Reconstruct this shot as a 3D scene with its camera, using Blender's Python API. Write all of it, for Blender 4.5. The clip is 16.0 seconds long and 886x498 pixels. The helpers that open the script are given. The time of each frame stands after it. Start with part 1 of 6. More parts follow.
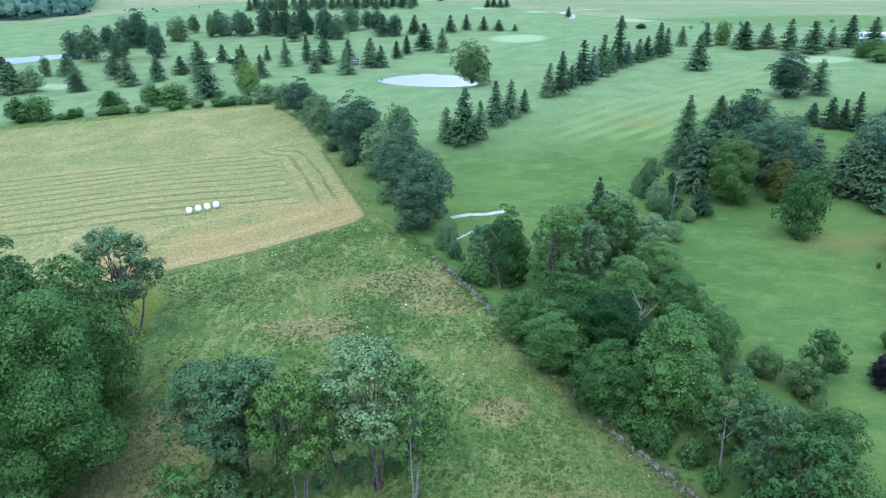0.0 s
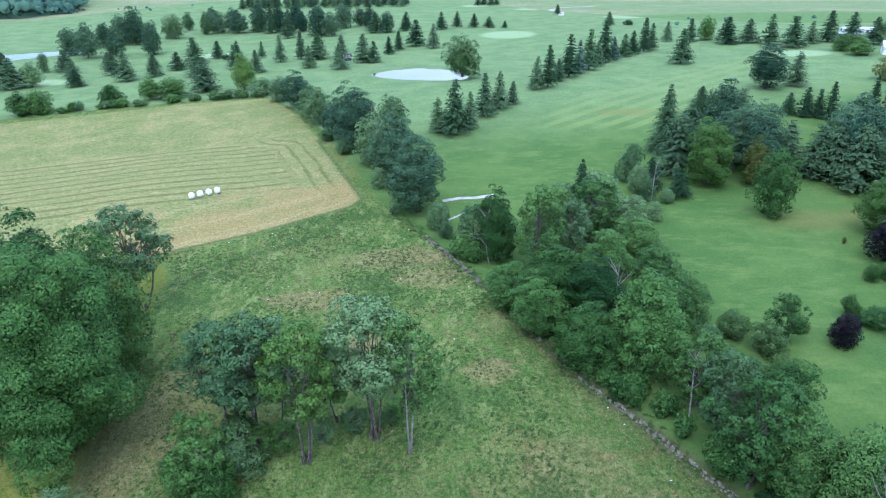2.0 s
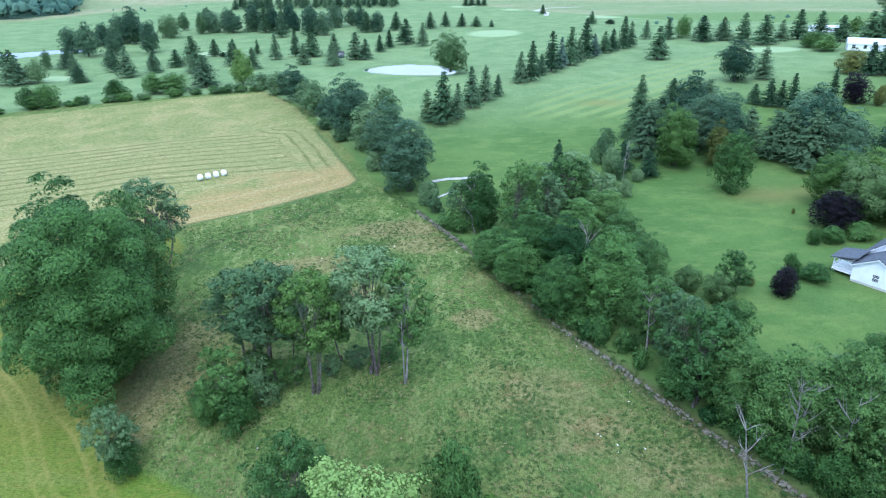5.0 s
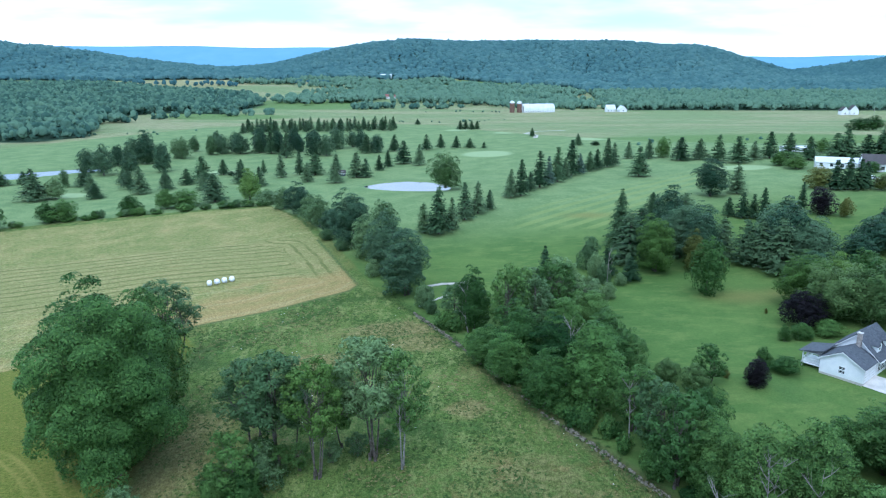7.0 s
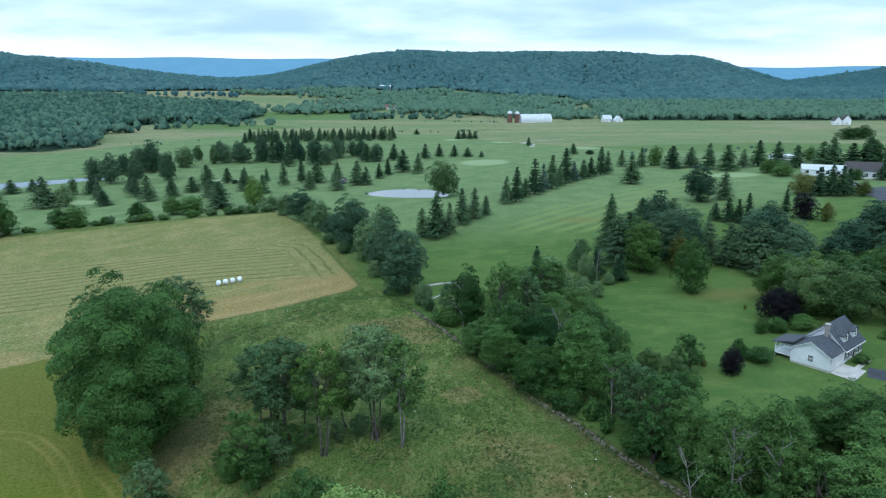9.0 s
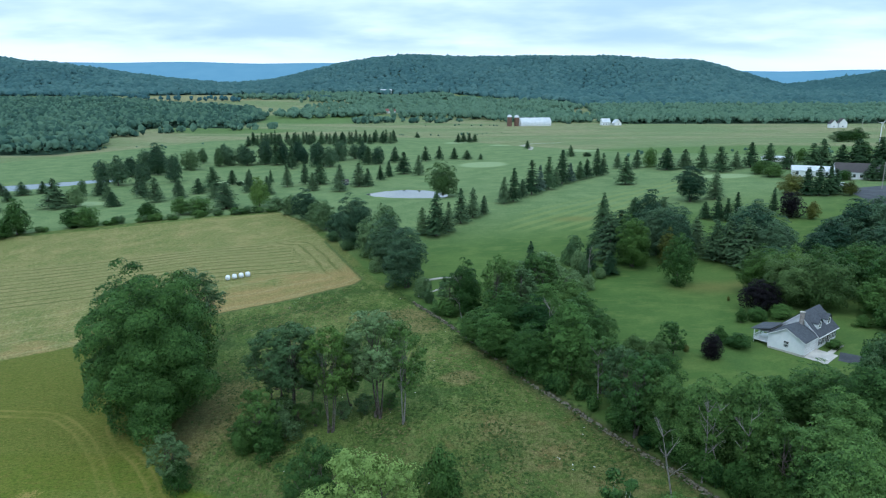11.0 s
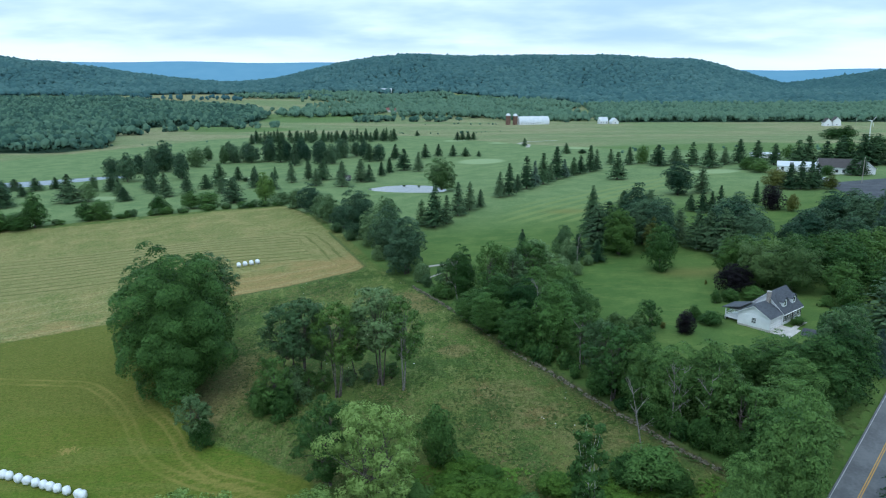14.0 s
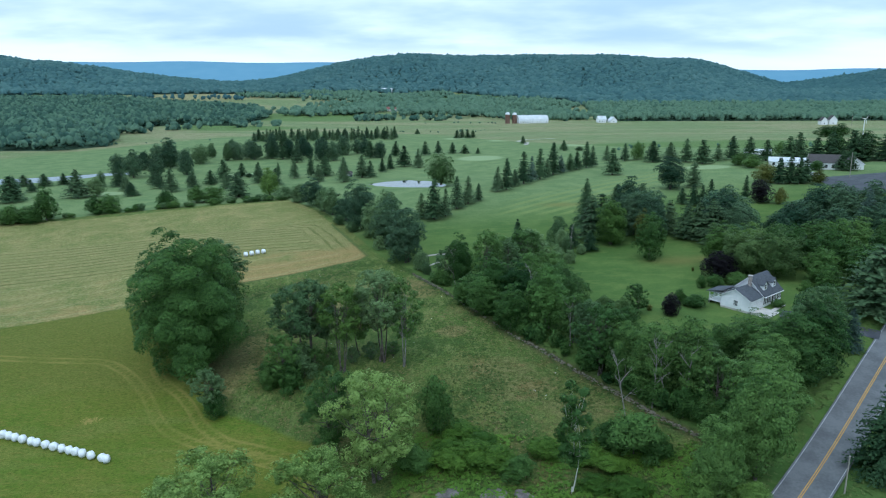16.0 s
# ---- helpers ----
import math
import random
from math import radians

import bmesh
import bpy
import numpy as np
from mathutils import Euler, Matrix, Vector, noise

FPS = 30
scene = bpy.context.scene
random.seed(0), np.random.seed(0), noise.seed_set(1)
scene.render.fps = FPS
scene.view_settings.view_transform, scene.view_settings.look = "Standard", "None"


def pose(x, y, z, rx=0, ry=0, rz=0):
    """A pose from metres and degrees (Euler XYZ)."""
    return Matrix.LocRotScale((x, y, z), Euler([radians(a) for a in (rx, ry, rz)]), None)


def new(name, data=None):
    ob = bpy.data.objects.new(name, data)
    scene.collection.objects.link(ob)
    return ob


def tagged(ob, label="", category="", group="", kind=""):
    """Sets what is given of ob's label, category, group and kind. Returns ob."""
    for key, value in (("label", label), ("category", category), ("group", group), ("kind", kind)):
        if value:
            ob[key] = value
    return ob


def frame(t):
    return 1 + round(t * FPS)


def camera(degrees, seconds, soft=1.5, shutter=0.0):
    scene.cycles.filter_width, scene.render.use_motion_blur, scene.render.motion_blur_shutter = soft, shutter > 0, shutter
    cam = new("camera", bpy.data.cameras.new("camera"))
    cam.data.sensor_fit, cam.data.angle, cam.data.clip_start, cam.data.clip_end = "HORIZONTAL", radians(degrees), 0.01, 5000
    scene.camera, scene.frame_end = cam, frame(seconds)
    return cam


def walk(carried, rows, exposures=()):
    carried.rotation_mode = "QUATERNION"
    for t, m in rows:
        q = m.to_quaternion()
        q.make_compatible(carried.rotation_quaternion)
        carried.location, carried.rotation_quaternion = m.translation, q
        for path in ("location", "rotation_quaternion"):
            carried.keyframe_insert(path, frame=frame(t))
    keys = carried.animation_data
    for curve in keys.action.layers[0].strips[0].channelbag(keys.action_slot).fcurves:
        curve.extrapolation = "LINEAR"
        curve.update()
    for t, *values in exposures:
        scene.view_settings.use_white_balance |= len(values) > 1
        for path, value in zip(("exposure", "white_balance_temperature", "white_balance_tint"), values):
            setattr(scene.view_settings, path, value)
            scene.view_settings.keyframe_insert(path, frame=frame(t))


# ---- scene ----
cam = camera(65.5, 16.0, soft=1.15)
PATH = [
    (0.0, -3.02, 70.58, 54.05, 1.909, -24.381, -0.115),
    (0.5, -2.90, 68.90, 53.90, 1.746, -24.369, -0.078),
    (1.0, -2.79, 67.08, 53.72, 1.561, -24.391, -0.061),
    (1.5, -2.72, 65.12, 53.52, 1.396, -24.415, -0.036),
    (2.0, -2.65, 62.99, 53.35, 1.216, -24.400, -0.058),
    (2.5, -2.57, 60.73, 53.26, 1.021, -24.401, -0.083),
    (3.0, -2.50, 58.39, 53.22, 0.869, -24.378, -0.112),
    (3.5, -2.41, 55.98, 53.19, 0.725, -24.384, -0.103),
    (5.0, -2.36, 48.90, 53.16, 0.330, -24.200, -0.100),
    (5.8, -2.34, 44.95, 53.15, 0.116, -20.739, -0.111),
    (6.0, -2.27, 43.95, 53.24, 0.096, -19.271, -0.108),
    (6.5, -2.13, 41.48, 53.43, 0.038, -15.683, -0.064),
    (7.0, -2.05, 39.05, 53.49, -0.011, -14.552, -0.038),
    (7.5, -1.97, 36.71, 53.51, -0.050, -14.386, -0.023),
    (8.0, -1.87, 34.44, 53.49, -0.070, -14.192, 0.013),
    (8.5, -1.76, 32.16, 53.48, -0.076, -13.935, 0.013),
    (9.0, -1.63, 29.87, 53.48, -0.094, -13.696, 0.003),
    (11.5, -1.05, 19.08, 53.34, -0.024, -13.363, 0.108),
    (12.0, -0.94, 16.95, 53.30, -0.018, -13.368, 0.118),
    (12.5, -0.83, 14.86, 53.30, -0.010, -13.400, 0.108),
    (13.0, -0.70, 12.75, 53.33, -0.021, -13.407, 0.124),
    (13.5, -0.55, 10.67, 53.30, -0.034, -13.411, 0.122),
    (14.0, -0.44, 8.58, 53.26, -0.025, -13.425, 0.131),
    (14.5, -0.30, 6.49, 53.25, -0.022, -13.437, 0.134),
    (15.0, -0.18, 4.38, 53.14, -0.004, -13.425, 0.140),
    (15.5, -0.08, 2.21, 52.75, -0.002, -13.427, 0.141),
    (16.0, 0.00, 0.00, 52.20, 0.000, -13.427, 0.141),
]
EXPOSURES = [(0.0, 0.95, 5160, 20), (3.7, 0.97, 5160, 20), (5.8, 1.08, 5160, 20), (6.3, 1.04, 5140, 18), (7.0, 0.60, 5210, 15), (9.0, 0.10, 5530, 11), (12.0, 0.01, 5590, 10), (16.0, 0.01, 5590, 10)]
walk(cam, [(t, pose(x, y, z, 90 + pitch, roll, yaw)) for t, x, y, z, yaw, pitch, roll in PATH], EXPOSURES)

# ---------------------------------------------------------------- node helper


class Nodes:
    """Short calls for building a material's node tree."""

    def __init__(self, tree):
        self.t = tree

    def node(self, kind, **inputs):
        n = self.t.nodes.new(kind)
        for key, value in inputs.items():
            self.put(n.inputs[key.replace("_", " ")], value)
        return n

    def put(self, socket, value):
        if isinstance(value, bpy.types.NodeSocket):
            self.t.links.new(value, socket)
        elif isinstance(value, (tuple, list)) and len(value) == 3 and socket.type == "RGBA":
            socket.default_value = (*value, 1.0)
        else:
            socket.default_value = value

    def math(self, op, a, b=0.0, c=0.0):
        n = self.t.nodes.new("ShaderNodeMath")
        n.operation = op
        for i, v in enumerate((a, b, c)):
            self.put(n.inputs[i], v)
        return n.outputs[0]

    def mix(self, f, a, b, blend="MIX"):
        n = self.t.nodes.new("ShaderNodeMix")
        n.data_type, n.blend_type = "RGBA", blend
        self.put(n.inputs[0], f)
        self.put(n.inputs[6], a)
        self.put(n.inputs[7], b)
        return n.outputs[2]

    def span(self, v, a, b, c=0.0, d=1.0):
        n = self.t.nodes.new("ShaderNodeMapRange")
        n.interpolation_type = "SMOOTHSTEP"
        for i, q in enumerate((v, a, b, c, d)):
            self.put(n.inputs[i], q)
        return n.outputs[0]

    def noise(self, vec, scale, detail=3.0, rough=0.55):
        n = self.node("ShaderNodeTexNoise", Vector=vec, Scale=scale, Detail=detail, Roughness=rough)
        return n.outputs["Fac"]

    def scaled(self, vec, s, turn=0.0):
        n = self.t.nodes.new("ShaderNodeMapping")
        self.put(n.inputs[0], vec)
        n.inputs["Scale"].default_value = s
        n.inputs["Rotation"].default_value = (0, 0, turn)
        return n.outputs[0]

    def attr(self, name):
        n = self.t.nodes.new("ShaderNodeAttribute")
        n.attribute_name = name
        return n.outputs["Fac"]

    def bump(self, h, strength, dist):
        return self.node("ShaderNodeBump", Height=h, Strength=strength, Distance=dist).outputs[0]


def material(name):
    m = bpy.data.materials.new(name)
    m.use_nodes = True
    m.node_tree.nodes.clear()
    k = Nodes(m.node_tree)
    out = k.node("ShaderNodeOutputMaterial")
    return m, k, out


def surface(k, out, colour, rough=0.8, normal=None, metal=0.0, spec=0.3):
    b = k.node("ShaderNodeBsdfPrincipled", Base_Color=colour, Roughness=rough, Metallic=metal)
    b.inputs["Specular IOR Level"].default_value = spec
    if normal is not None:
        k.put(b.inputs["Normal"], normal)
    k.put(out.inputs[0], b.outputs[0])
    return b


# ---------------------------------------------------------------- sky and sun
SUN_UP, SUN_TURN = 60.0, 200.0
world = bpy.data.worlds.new("overcast_sky")
scene.world = world
world.use_nodes = True
world.node_tree.nodes.clear()
wk = Nodes(world.node_tree)
w_out = wk.node("ShaderNodeOutputWorld")
sky = wk.t.nodes.new("ShaderNodeTexSky")
sky.sky_type, sky.sun_disc = "NISHITA", False
sky.sun_elevation, sky.sun_rotation = radians(SUN_UP), radians(SUN_TURN)
w_dir = wk.node("ShaderNodeTexCoord").outputs["Generated"]
sep = wk.node("ShaderNodeSeparateXYZ", Vector=w_dir)
up = wk.math("MAXIMUM", sep.outputs[2], 0.0)
# the cloud deck is a level sheet, so its pattern shrinks towards the skyline
flat = wk.node("ShaderNodeCombineXYZ", X=wk.math("DIVIDE", sep.outputs[0], wk.math("ADD", up, 0.16)),
               Y=wk.math("DIVIDE", sep.outputs[1], wk.math("ADD", up, 0.16)), Z=0.0).outputs[0]
cl_a = wk.noise(wk.scaled(flat, (0.42, 0.55, 1)), 1.0, 4, 0.5)
cl_b = wk.noise(wk.scaled(flat, (1.5, 1.7, 1)), 1.0, 4, 0.55)
cl = wk.math("ADD", wk.math("MULTIPLY", cl_a, 0.7), wk.math("MULTIPLY", cl_b, 0.3))
grey = wk.mix(wk.span(cl, 0.38, 0.66), (0.46, 0.63, 0.73), (0.96, 1.08, 1.10))
# the deck thins towards the skyline
grey = wk.mix(wk.span(wk.math("ADD", up, wk.math("MULTIPLY", wk.math("SUBTRACT", cl_b, 0.5), 0.05)), 0.025, 0.055, 0.75, 0.0), grey, (0.98, 1.08, 1.10))
clear = wk.mix(1.0, sky.outputs[0], (0.10, 0.10, 0.10), "MULTIPLY")
whole = wk.mix(0.9, clear, grey)
# an overcast dome is brighter overhead than near the skyline
dome = wk.math("ADD", 0.96, wk.math("MULTIPLY", wk.math("MAXIMUM", wk.math("SUBTRACT", up, 0.12), 0.0), 0.34))
whole = wk.mix(1.0, whole, wk.node("ShaderNodeCombineXYZ", X=dome, Y=dome, Z=dome).outputs[0], "MULTIPLY")
bg = wk.node("ShaderNodeBackground", Color=whole, Strength=1.25)
wk.put(w_out.inputs[0], bg.outputs[0])

sun = new("sun", bpy.data.lights.new("sun", "SUN"))
sun.data.energy, sun.data.angle, sun.data.color = 0.75, radians(25), (1.0, 0.97, 0.92)
sun.matrix_world = pose(0, 0, 300, 90 - SUN_UP, 0, 180 - SUN_TURN)

# ---------------------------------------------------------------- the lie of the land


def ss(a, b, v):
    t = np.clip((np.asarray(v, float) - a) / (b - a), 0, 1)
    return t * t * (3 - 2 * t)


ROAD_A, ROAD_DIR = np.array((50.9, 87.6)), np.array((0.688, 0.7257))
ROAD_N = np.array((0.7257, -0.688))


def height(x, y):
    """Height of the ground: a pasture falling to the south, a plain to the north, wooded hills beyond it."""
    x, y = np.asarray(x, float), np.asarray(y, float)
    z = -7.5 + 8.5 * ss(85, 150, y) + 5.5 * ss(150, 320, y) - 3 * ss(480, 850, y)
    z = z + 0.04 * np.clip(x, -150, 220) * (1 - ss(350, 800, y))
    z = z + 2.8 * np.exp(-((x + 72) / 38) ** 2 - ((y - 208) / 38) ** 2) + 1.8 * np.exp(-((x - 5) / 45) ** 2 - ((y - 302) / 40) ** 2)
    z = z + 22 * ss(950, 1600, y)
    z = z + 10 * ss(-150, -520, x) * ss(480, 1250, y) * (1 - ss(1250, 1700, y) * 0.6)
    q = x / np.maximum(y, 500)
    main = ss(-0.345, -0.05, q) * (1 - 0.10 * ss(0.15, 0.34, q)) * (1 - ss(0.335, 0.515, q))
    z = z + 119 * main * ss(1450, 2600, y) * (1 - ss(2700, 3600, y))
    # spurs and gullies on the slope of the long hill
    z = z + main * (9 * np.sin(21 * q + y / 260.0) + 5 * np.sin(47 * q - y / 150.0)) * ss(1500, 1900, y) * (1 - ss(2250, 2620, y))
    z = z + 108 * np.clip((-q - 0.235) / 0.42, 0, 1.3) * ss(1450, 2100, y) * (1 + 0.03 * np.sin(x / 61.0) + 0.02 * np.sin(x / 23.0))
    z = z + 88 * np.clip((q - 0.462) / 0.19, 0, 1.5) * ss(2400, 3300, y)
    return z


def h0(x, y):
    return float(height(x, y))


def inside(poly, x, y):
    """Signed distance to a closed outline, positive inside."""
    x, y = np.asarray(x, float), np.asarray(y, float)
    d = np.full(x.shape, 1e9)
    odd = np.zeros(x.shape, bool)
    for (ax, ay), (bx, by) in zip(poly, poly[1:] + poly[:1]):
        ex, ey = bx - ax, by - ay
        t = np.clip(((x - ax) * ex + (y - ay) * ey) / (ex * ex + ey * ey), 0, 1)
        d = np.minimum(d, np.hypot(x - ax - t * ex, y - ay - t * ey))
        cross = ((ay > y) != (by > y)) & (x < (bx - ax) * (y - ay) / ((by - ay) or 1e-9) + ax)
        odd ^= cross
    return np.where(odd, d, -d)


def along(line, x, y):
    """Distance to an open line."""
    x, y = np.asarray(x, float), np.asarray(y, float)
    d = np.full(x.shape, 1e9)
    for (ax, ay), (bx, by) in zip(line, line[1:]):
        ex, ey = bx - ax, by - ay
        t = np.clip(((x - ax) * ex + (y - ay) * ey) / (ex * ex + ey * ey), 0, 1)
        d = np.minimum(d, np.hypot(x - ax - t * ex, y - ay - t * ey))
    return d


HAY = [(-66, 294), (-93, 291), (-119, 281), (-167, 267), (-320, 222), (-320, 88), (-97, 154.5), (-79, 162.5), (-55, 177), (-41.5, 184.5),
       (-34.5, 190), (-28.6, 194.6), (-24, 198.4), (-22.6, 202.5), (-25.5, 209), (-40, 244), (-50, 268)]
NEAR = [(-320, 88), (-97, 154.5), (-79, 162.5), (-57, 175.5), (-52, 168), (-50, 150), (-46, 122), (-40, 114), (-35.9, 112.5), (-27.9, 108), (-21, 104),
        (-14, 84), (-10, 40), (-320, -100)]
GOLF = [(-420, 190), (-174, 269), (-136, 283), (-93, 294), (-68, 297), (-49, 271), (-37, 246), (-22, 208), (-13.5, 192), (-4.2, 175.5),
        (2.3, 163), (14, 137), (24, 125.3), (33, 114), (42.5, 102.5), (50, 60), (40, -300), (900, -300), (900, 330), (265, 414), (183, 435),
        (123, 475), (54, 567), (-13, 685), (-106, 714), (-158, 687), (-213, 660), (-312, 480), (-430, 430)]
FAIRWAY = [(18, 250), (30, 276), (60, 300), (100, 335), (128, 338), (95, 300), (72, 268), (50, 245)]
WOOD_L = [(-460, 520), (-343, 537), (-299, 537), (-275, 579), (-346, 747), (-328, 839), (-247, 840), (-254, 1038), (-301, 1160),
          (-463, 1196), (-608, 1303), (-1100, 1320), (-900, 800)]
TRACK = [(-330, 160), (-120, 140), (-78, 133.5), (-69.5, 133), (-61.6, 126.8), (-55.7, 119.7), (-52, 113.7), (-47.7, 108.9), (-38.2, 104), (-24, 99), (-8, 86), (2, 30)]
TRACK_B = [(-58, 129), (-54.4, 124.1), (-49.7, 120.2), (-46, 115.7), (-42.9, 110.9), (-37, 106.1), (-28.6, 103.3), (-20, 99), (-6, 86)]
POND = [(-36, 322), (-31, 315), (-22, 311), (-8, 310), (0, 312), (2, 318), (-1, 326), (-7, 333), (-18, 336), (-28, 331)]
CREEK = [(-275, 372), (-232, 370), (-217, 384), (-196, 408), (-186, 414), (-190, 424), (-204, 421), (-228, 404), (-246, 394), (-285, 392)]
HILL_EDGE = [(-700, 1500), (-436, 1620), (-234, 1680), (-108, 1670), (20, 1630), (130, 1515), (235, 1415), (258, 1330), (240, 1150), (215, 945), (900, 940),
             (1900, 1200), (4500, 2500), (4500, 5000), (-4500, 5000), (-4500, 1500)]


def wooded(x, y):
    return np.maximum(inside(WOOD_L, x, y), inside(HILL_EDGE, x, y))

# ---------------------------------------------------------------- materials


def leaf_material(name, dark, light, gloss=0.55, patch=0.30, single=0.55, grain=1.1):
    """Foliage: each leaf, each spray and each part of the crown has its own tone."""
    m, k, out = material(name)
    geo = k.node("ShaderNodeNewGeometry")
    rnd = k.node("ShaderNodeObjectInfo").outputs["Random"]
    pos = geo.outputs["Position"]
    fine = k.noise(pos, grain, 3, 0.6)
    f = k.math("ADD", k.math("MULTIPLY", geo.outputs["Random Per Island"], single), k.math("MULTIPLY", k.noise(pos, patch, 3), 0.55))
    f = k.math("ADD", f, k.math("MULTIPLY", fine, 0.35))
    f = k.math("ADD", k.math("SUBTRACT", f, 0.10 + 0.5 * single), k.math("MULTIPLY", k.math("SUBTRACT", rnd, 0.5), 0.65))
    col = k.mix(k.span(f, 0.0, 0.8), dark, light)
    b = k.node("ShaderNodeBsdfPrincipled", Base_Color=col, Roughness=gloss)
    b.inputs["Specular IOR Level"].default_value = 0.10
    if grain < 0.5:
        k.put(b.inputs["Normal"], k.bump(fine, 0.35, 1.0))
    tr = k.node("ShaderNodeBsdfTranslucent", Color=k.mix(0.5, col, light))
    mx = k.node("ShaderNodeMixShader", Fac=0.16)
    k.put(mx.inputs[1], b.outputs[0])
    k.put(mx.inputs[2], tr.outputs[0])
    k.put(out.inputs[0], mx.outputs[0])
    return m


LEAF = {
    "maple": leaf_material("maple_leaf", (0.016, 0.052, 0.014), (0.098, 0.196, 0.046)),
    "hedge": leaf_material("hedge_leaf", (0.030, 0.079, 0.018), (0.095, 0.184, 0.044)),
    "ash": leaf_material("ash_leaf", (0.043, 0.101, 0.026), (0.131, 0.231, 0.058)),
    "lime": leaf_material("lime_leaf", (0.057, 0.119, 0.024), (0.144, 0.242, 0.053)),
    "silver": leaf_material("silvery_leaf", (0.080, 0.151, 0.030), (0.234, 0.342, 0.092)),
    "willow": leaf_material("willow_leaf", (0.055, 0.111, 0.032), (0.139, 0.212, 0.068)),
    "grey": leaf_material("grey_leaf", (0.062, 0.122, 0.048), (0.172, 0.262, 0.106)),
    # for trees farther off: haze blue mixed into the leaf colour
    "hazeblue": leaf_material("haze_tinted_leaf", (0.022, 0.062, 0.034), (0.100, 0.172, 0.084)),
    "purple": leaf_material("purple_leaf", (0.008, 0.008, 0.010), (0.026, 0.018, 0.024)),
    "spruce": leaf_material("spruce_needle", (0.022, 0.054, 0.023), (0.070, 0.131, 0.054), 0.7),
    "pine": leaf_material("pine_needle", (0.040, 0.083, 0.038), (0.103, 0.165, 0.075), 0.7),
    "blue": leaf_material("blue_spruce_needle", (0.036, 0.070, 0.054), (0.098, 0.153, 0.110), 0.6),
    "gold": leaf_material("olive_leaf", (0.064, 0.085, 0.017), (0.161, 0.175, 0.044)),
    "weed": leaf_material("weed_leaf", (0.042, 0.098, 0.014), (0.114, 0.208, 0.030)),
}


def plain(name, a, b, scale, rough=0.8, bump=0.3, metal=0.0, spec=0.3, dist=0.02):
    """A surface of two tones mottled at two scales, with a fine relief."""
    m, k, out = material(name)
    p = k.node("ShaderNodeTexCoord").outputs["Object"]
    n1, n2 = k.noise(p, scale, 4), k.noise(p, scale * 9, 3)
    f = k.math("ADD", k.math("MULTIPLY", n1, 0.65), k.math("MULTIPLY", n2, 0.35))
    surface(k, out, k.mix(k.span(f, 0.35, 0.65), a, b), rough, k.bump(n2, bump, dist), metal, spec)
    return m


BARK = plain("grey_brown_bark", (0.055, 0.045, 0.035), (0.16, 0.14, 0.12), 2.0, 0.9, 0.6)
DEADWOOD = plain("weathered_deadwood", (0.15, 0.138, 0.122), (0.28, 0.26, 0.238), 2.0, 0.9, 0.4)
WHITE_PAINT = plain("white_siding_paint", (0.74, 0.76, 0.77), (0.82, 0.83, 0.83), 0.8, 0.55, 0.1)
TRIM = plain("white_trim_paint", (0.78, 0.79, 0.80), (0.84, 0.84, 0.84), 2.0, 0.5, 0.1)
SHINGLE = plain("slate_grey_shingle", (0.055, 0.062, 0.075), (0.10, 0.11, 0.125), 2.5, 0.85, 0.4)
DARK_ROOF = plain("dark_brown_shingle", (0.05, 0.045, 0.045), (0.09, 0.082, 0.08), 2.0, 0.85, 0.3)
CONCRETE = plain("pale_concrete", (0.42, 0.40, 0.37), (0.58, 0.55, 0.50), 0.6, 0.85, 0.3)
ASPHALT = plain("worn_asphalt", (0.104, 0.110, 0.116), (0.162, 0.168, 0.174), 0.25, 0.85, 0.3)
ASPHALT_DARK = plain("dark_driveway_asphalt", (0.045, 0.05, 0.06), (0.085, 0.09, 0.10), 0.35, 0.85, 0.3)
STONE = plain("lichened_fieldstone", (0.070, 0.064, 0.042), (0.195, 0.175, 0.130), 1.1, 0.9, 0.6)
ROCK = plain("pale_bedrock", (0.095, 0.085, 0.078), (0.20, 0.18, 0.17), 0.5, 0.9, 0.7, dist=0.1)
WRAP = plain("white_bale_wrap", (0.70, 0.73, 0.76), (0.82, 0.84, 0.86), 1.5, 0.35, 0.35, spec=0.5)
YELLOW = plain("yellow_road_paint", (0.50, 0.27, 0.045), (0.62, 0.36, 0.07), 1.2, 0.7, 0.2)
WHITE_LINE = plain("white_road_paint", (0.30, 0.32, 0.32), (0.50, 0.51, 0.51), 1.2, 0.7, 0.2)
POLE_WOOD = plain("silvered_pole_wood", (0.24, 0.22, 0.19), (0.36, 0.33, 0.29), 2.0, 0.85, 0.4)
METAL_ROOF = plain("galvanised_roof", (0.55, 0.58, 0.60), (0.68, 0.70, 0.72), 0.2, 0.45, 0.15, metal=0.3)
SILO = plain("brown_silo_stave", (0.13, 0.075, 0.055), (0.20, 0.12, 0.09), 0.3, 0.8, 0.3)
BRICK = plain("chimney_stone", (0.24, 0.21, 0.19), (0.40, 0.36, 0.33), 3.0, 0.9, 0.5)
GRAVEL = plain("pale_gravel_path", (0.30, 0.28, 0.24), (0.46, 0.43, 0.38), 1.0, 0.95, 0.5)
DARK_WOOD = plain("dark_blue_boards", (0.03, 0.045, 0.07), (0.06, 0.08, 0.11), 1.0, 0.8, 0.3)
TIMBER = plain("yellow_railing", (0.36, 0.26, 0.05), (0.46, 0.34, 0.08), 1.0, 0.8, 0.3)
FLOWER = plain("white_blossom", (0.62, 0.62, 0.55), (0.78, 0.78, 0.72), 3.0, 0.8, 0.2)

GLASS, gk, g_out = material("dark_window_glass")
surface(gk, g_out, (0.018, 0.024, 0.030), 0.08, None, 0.0, 0.6)

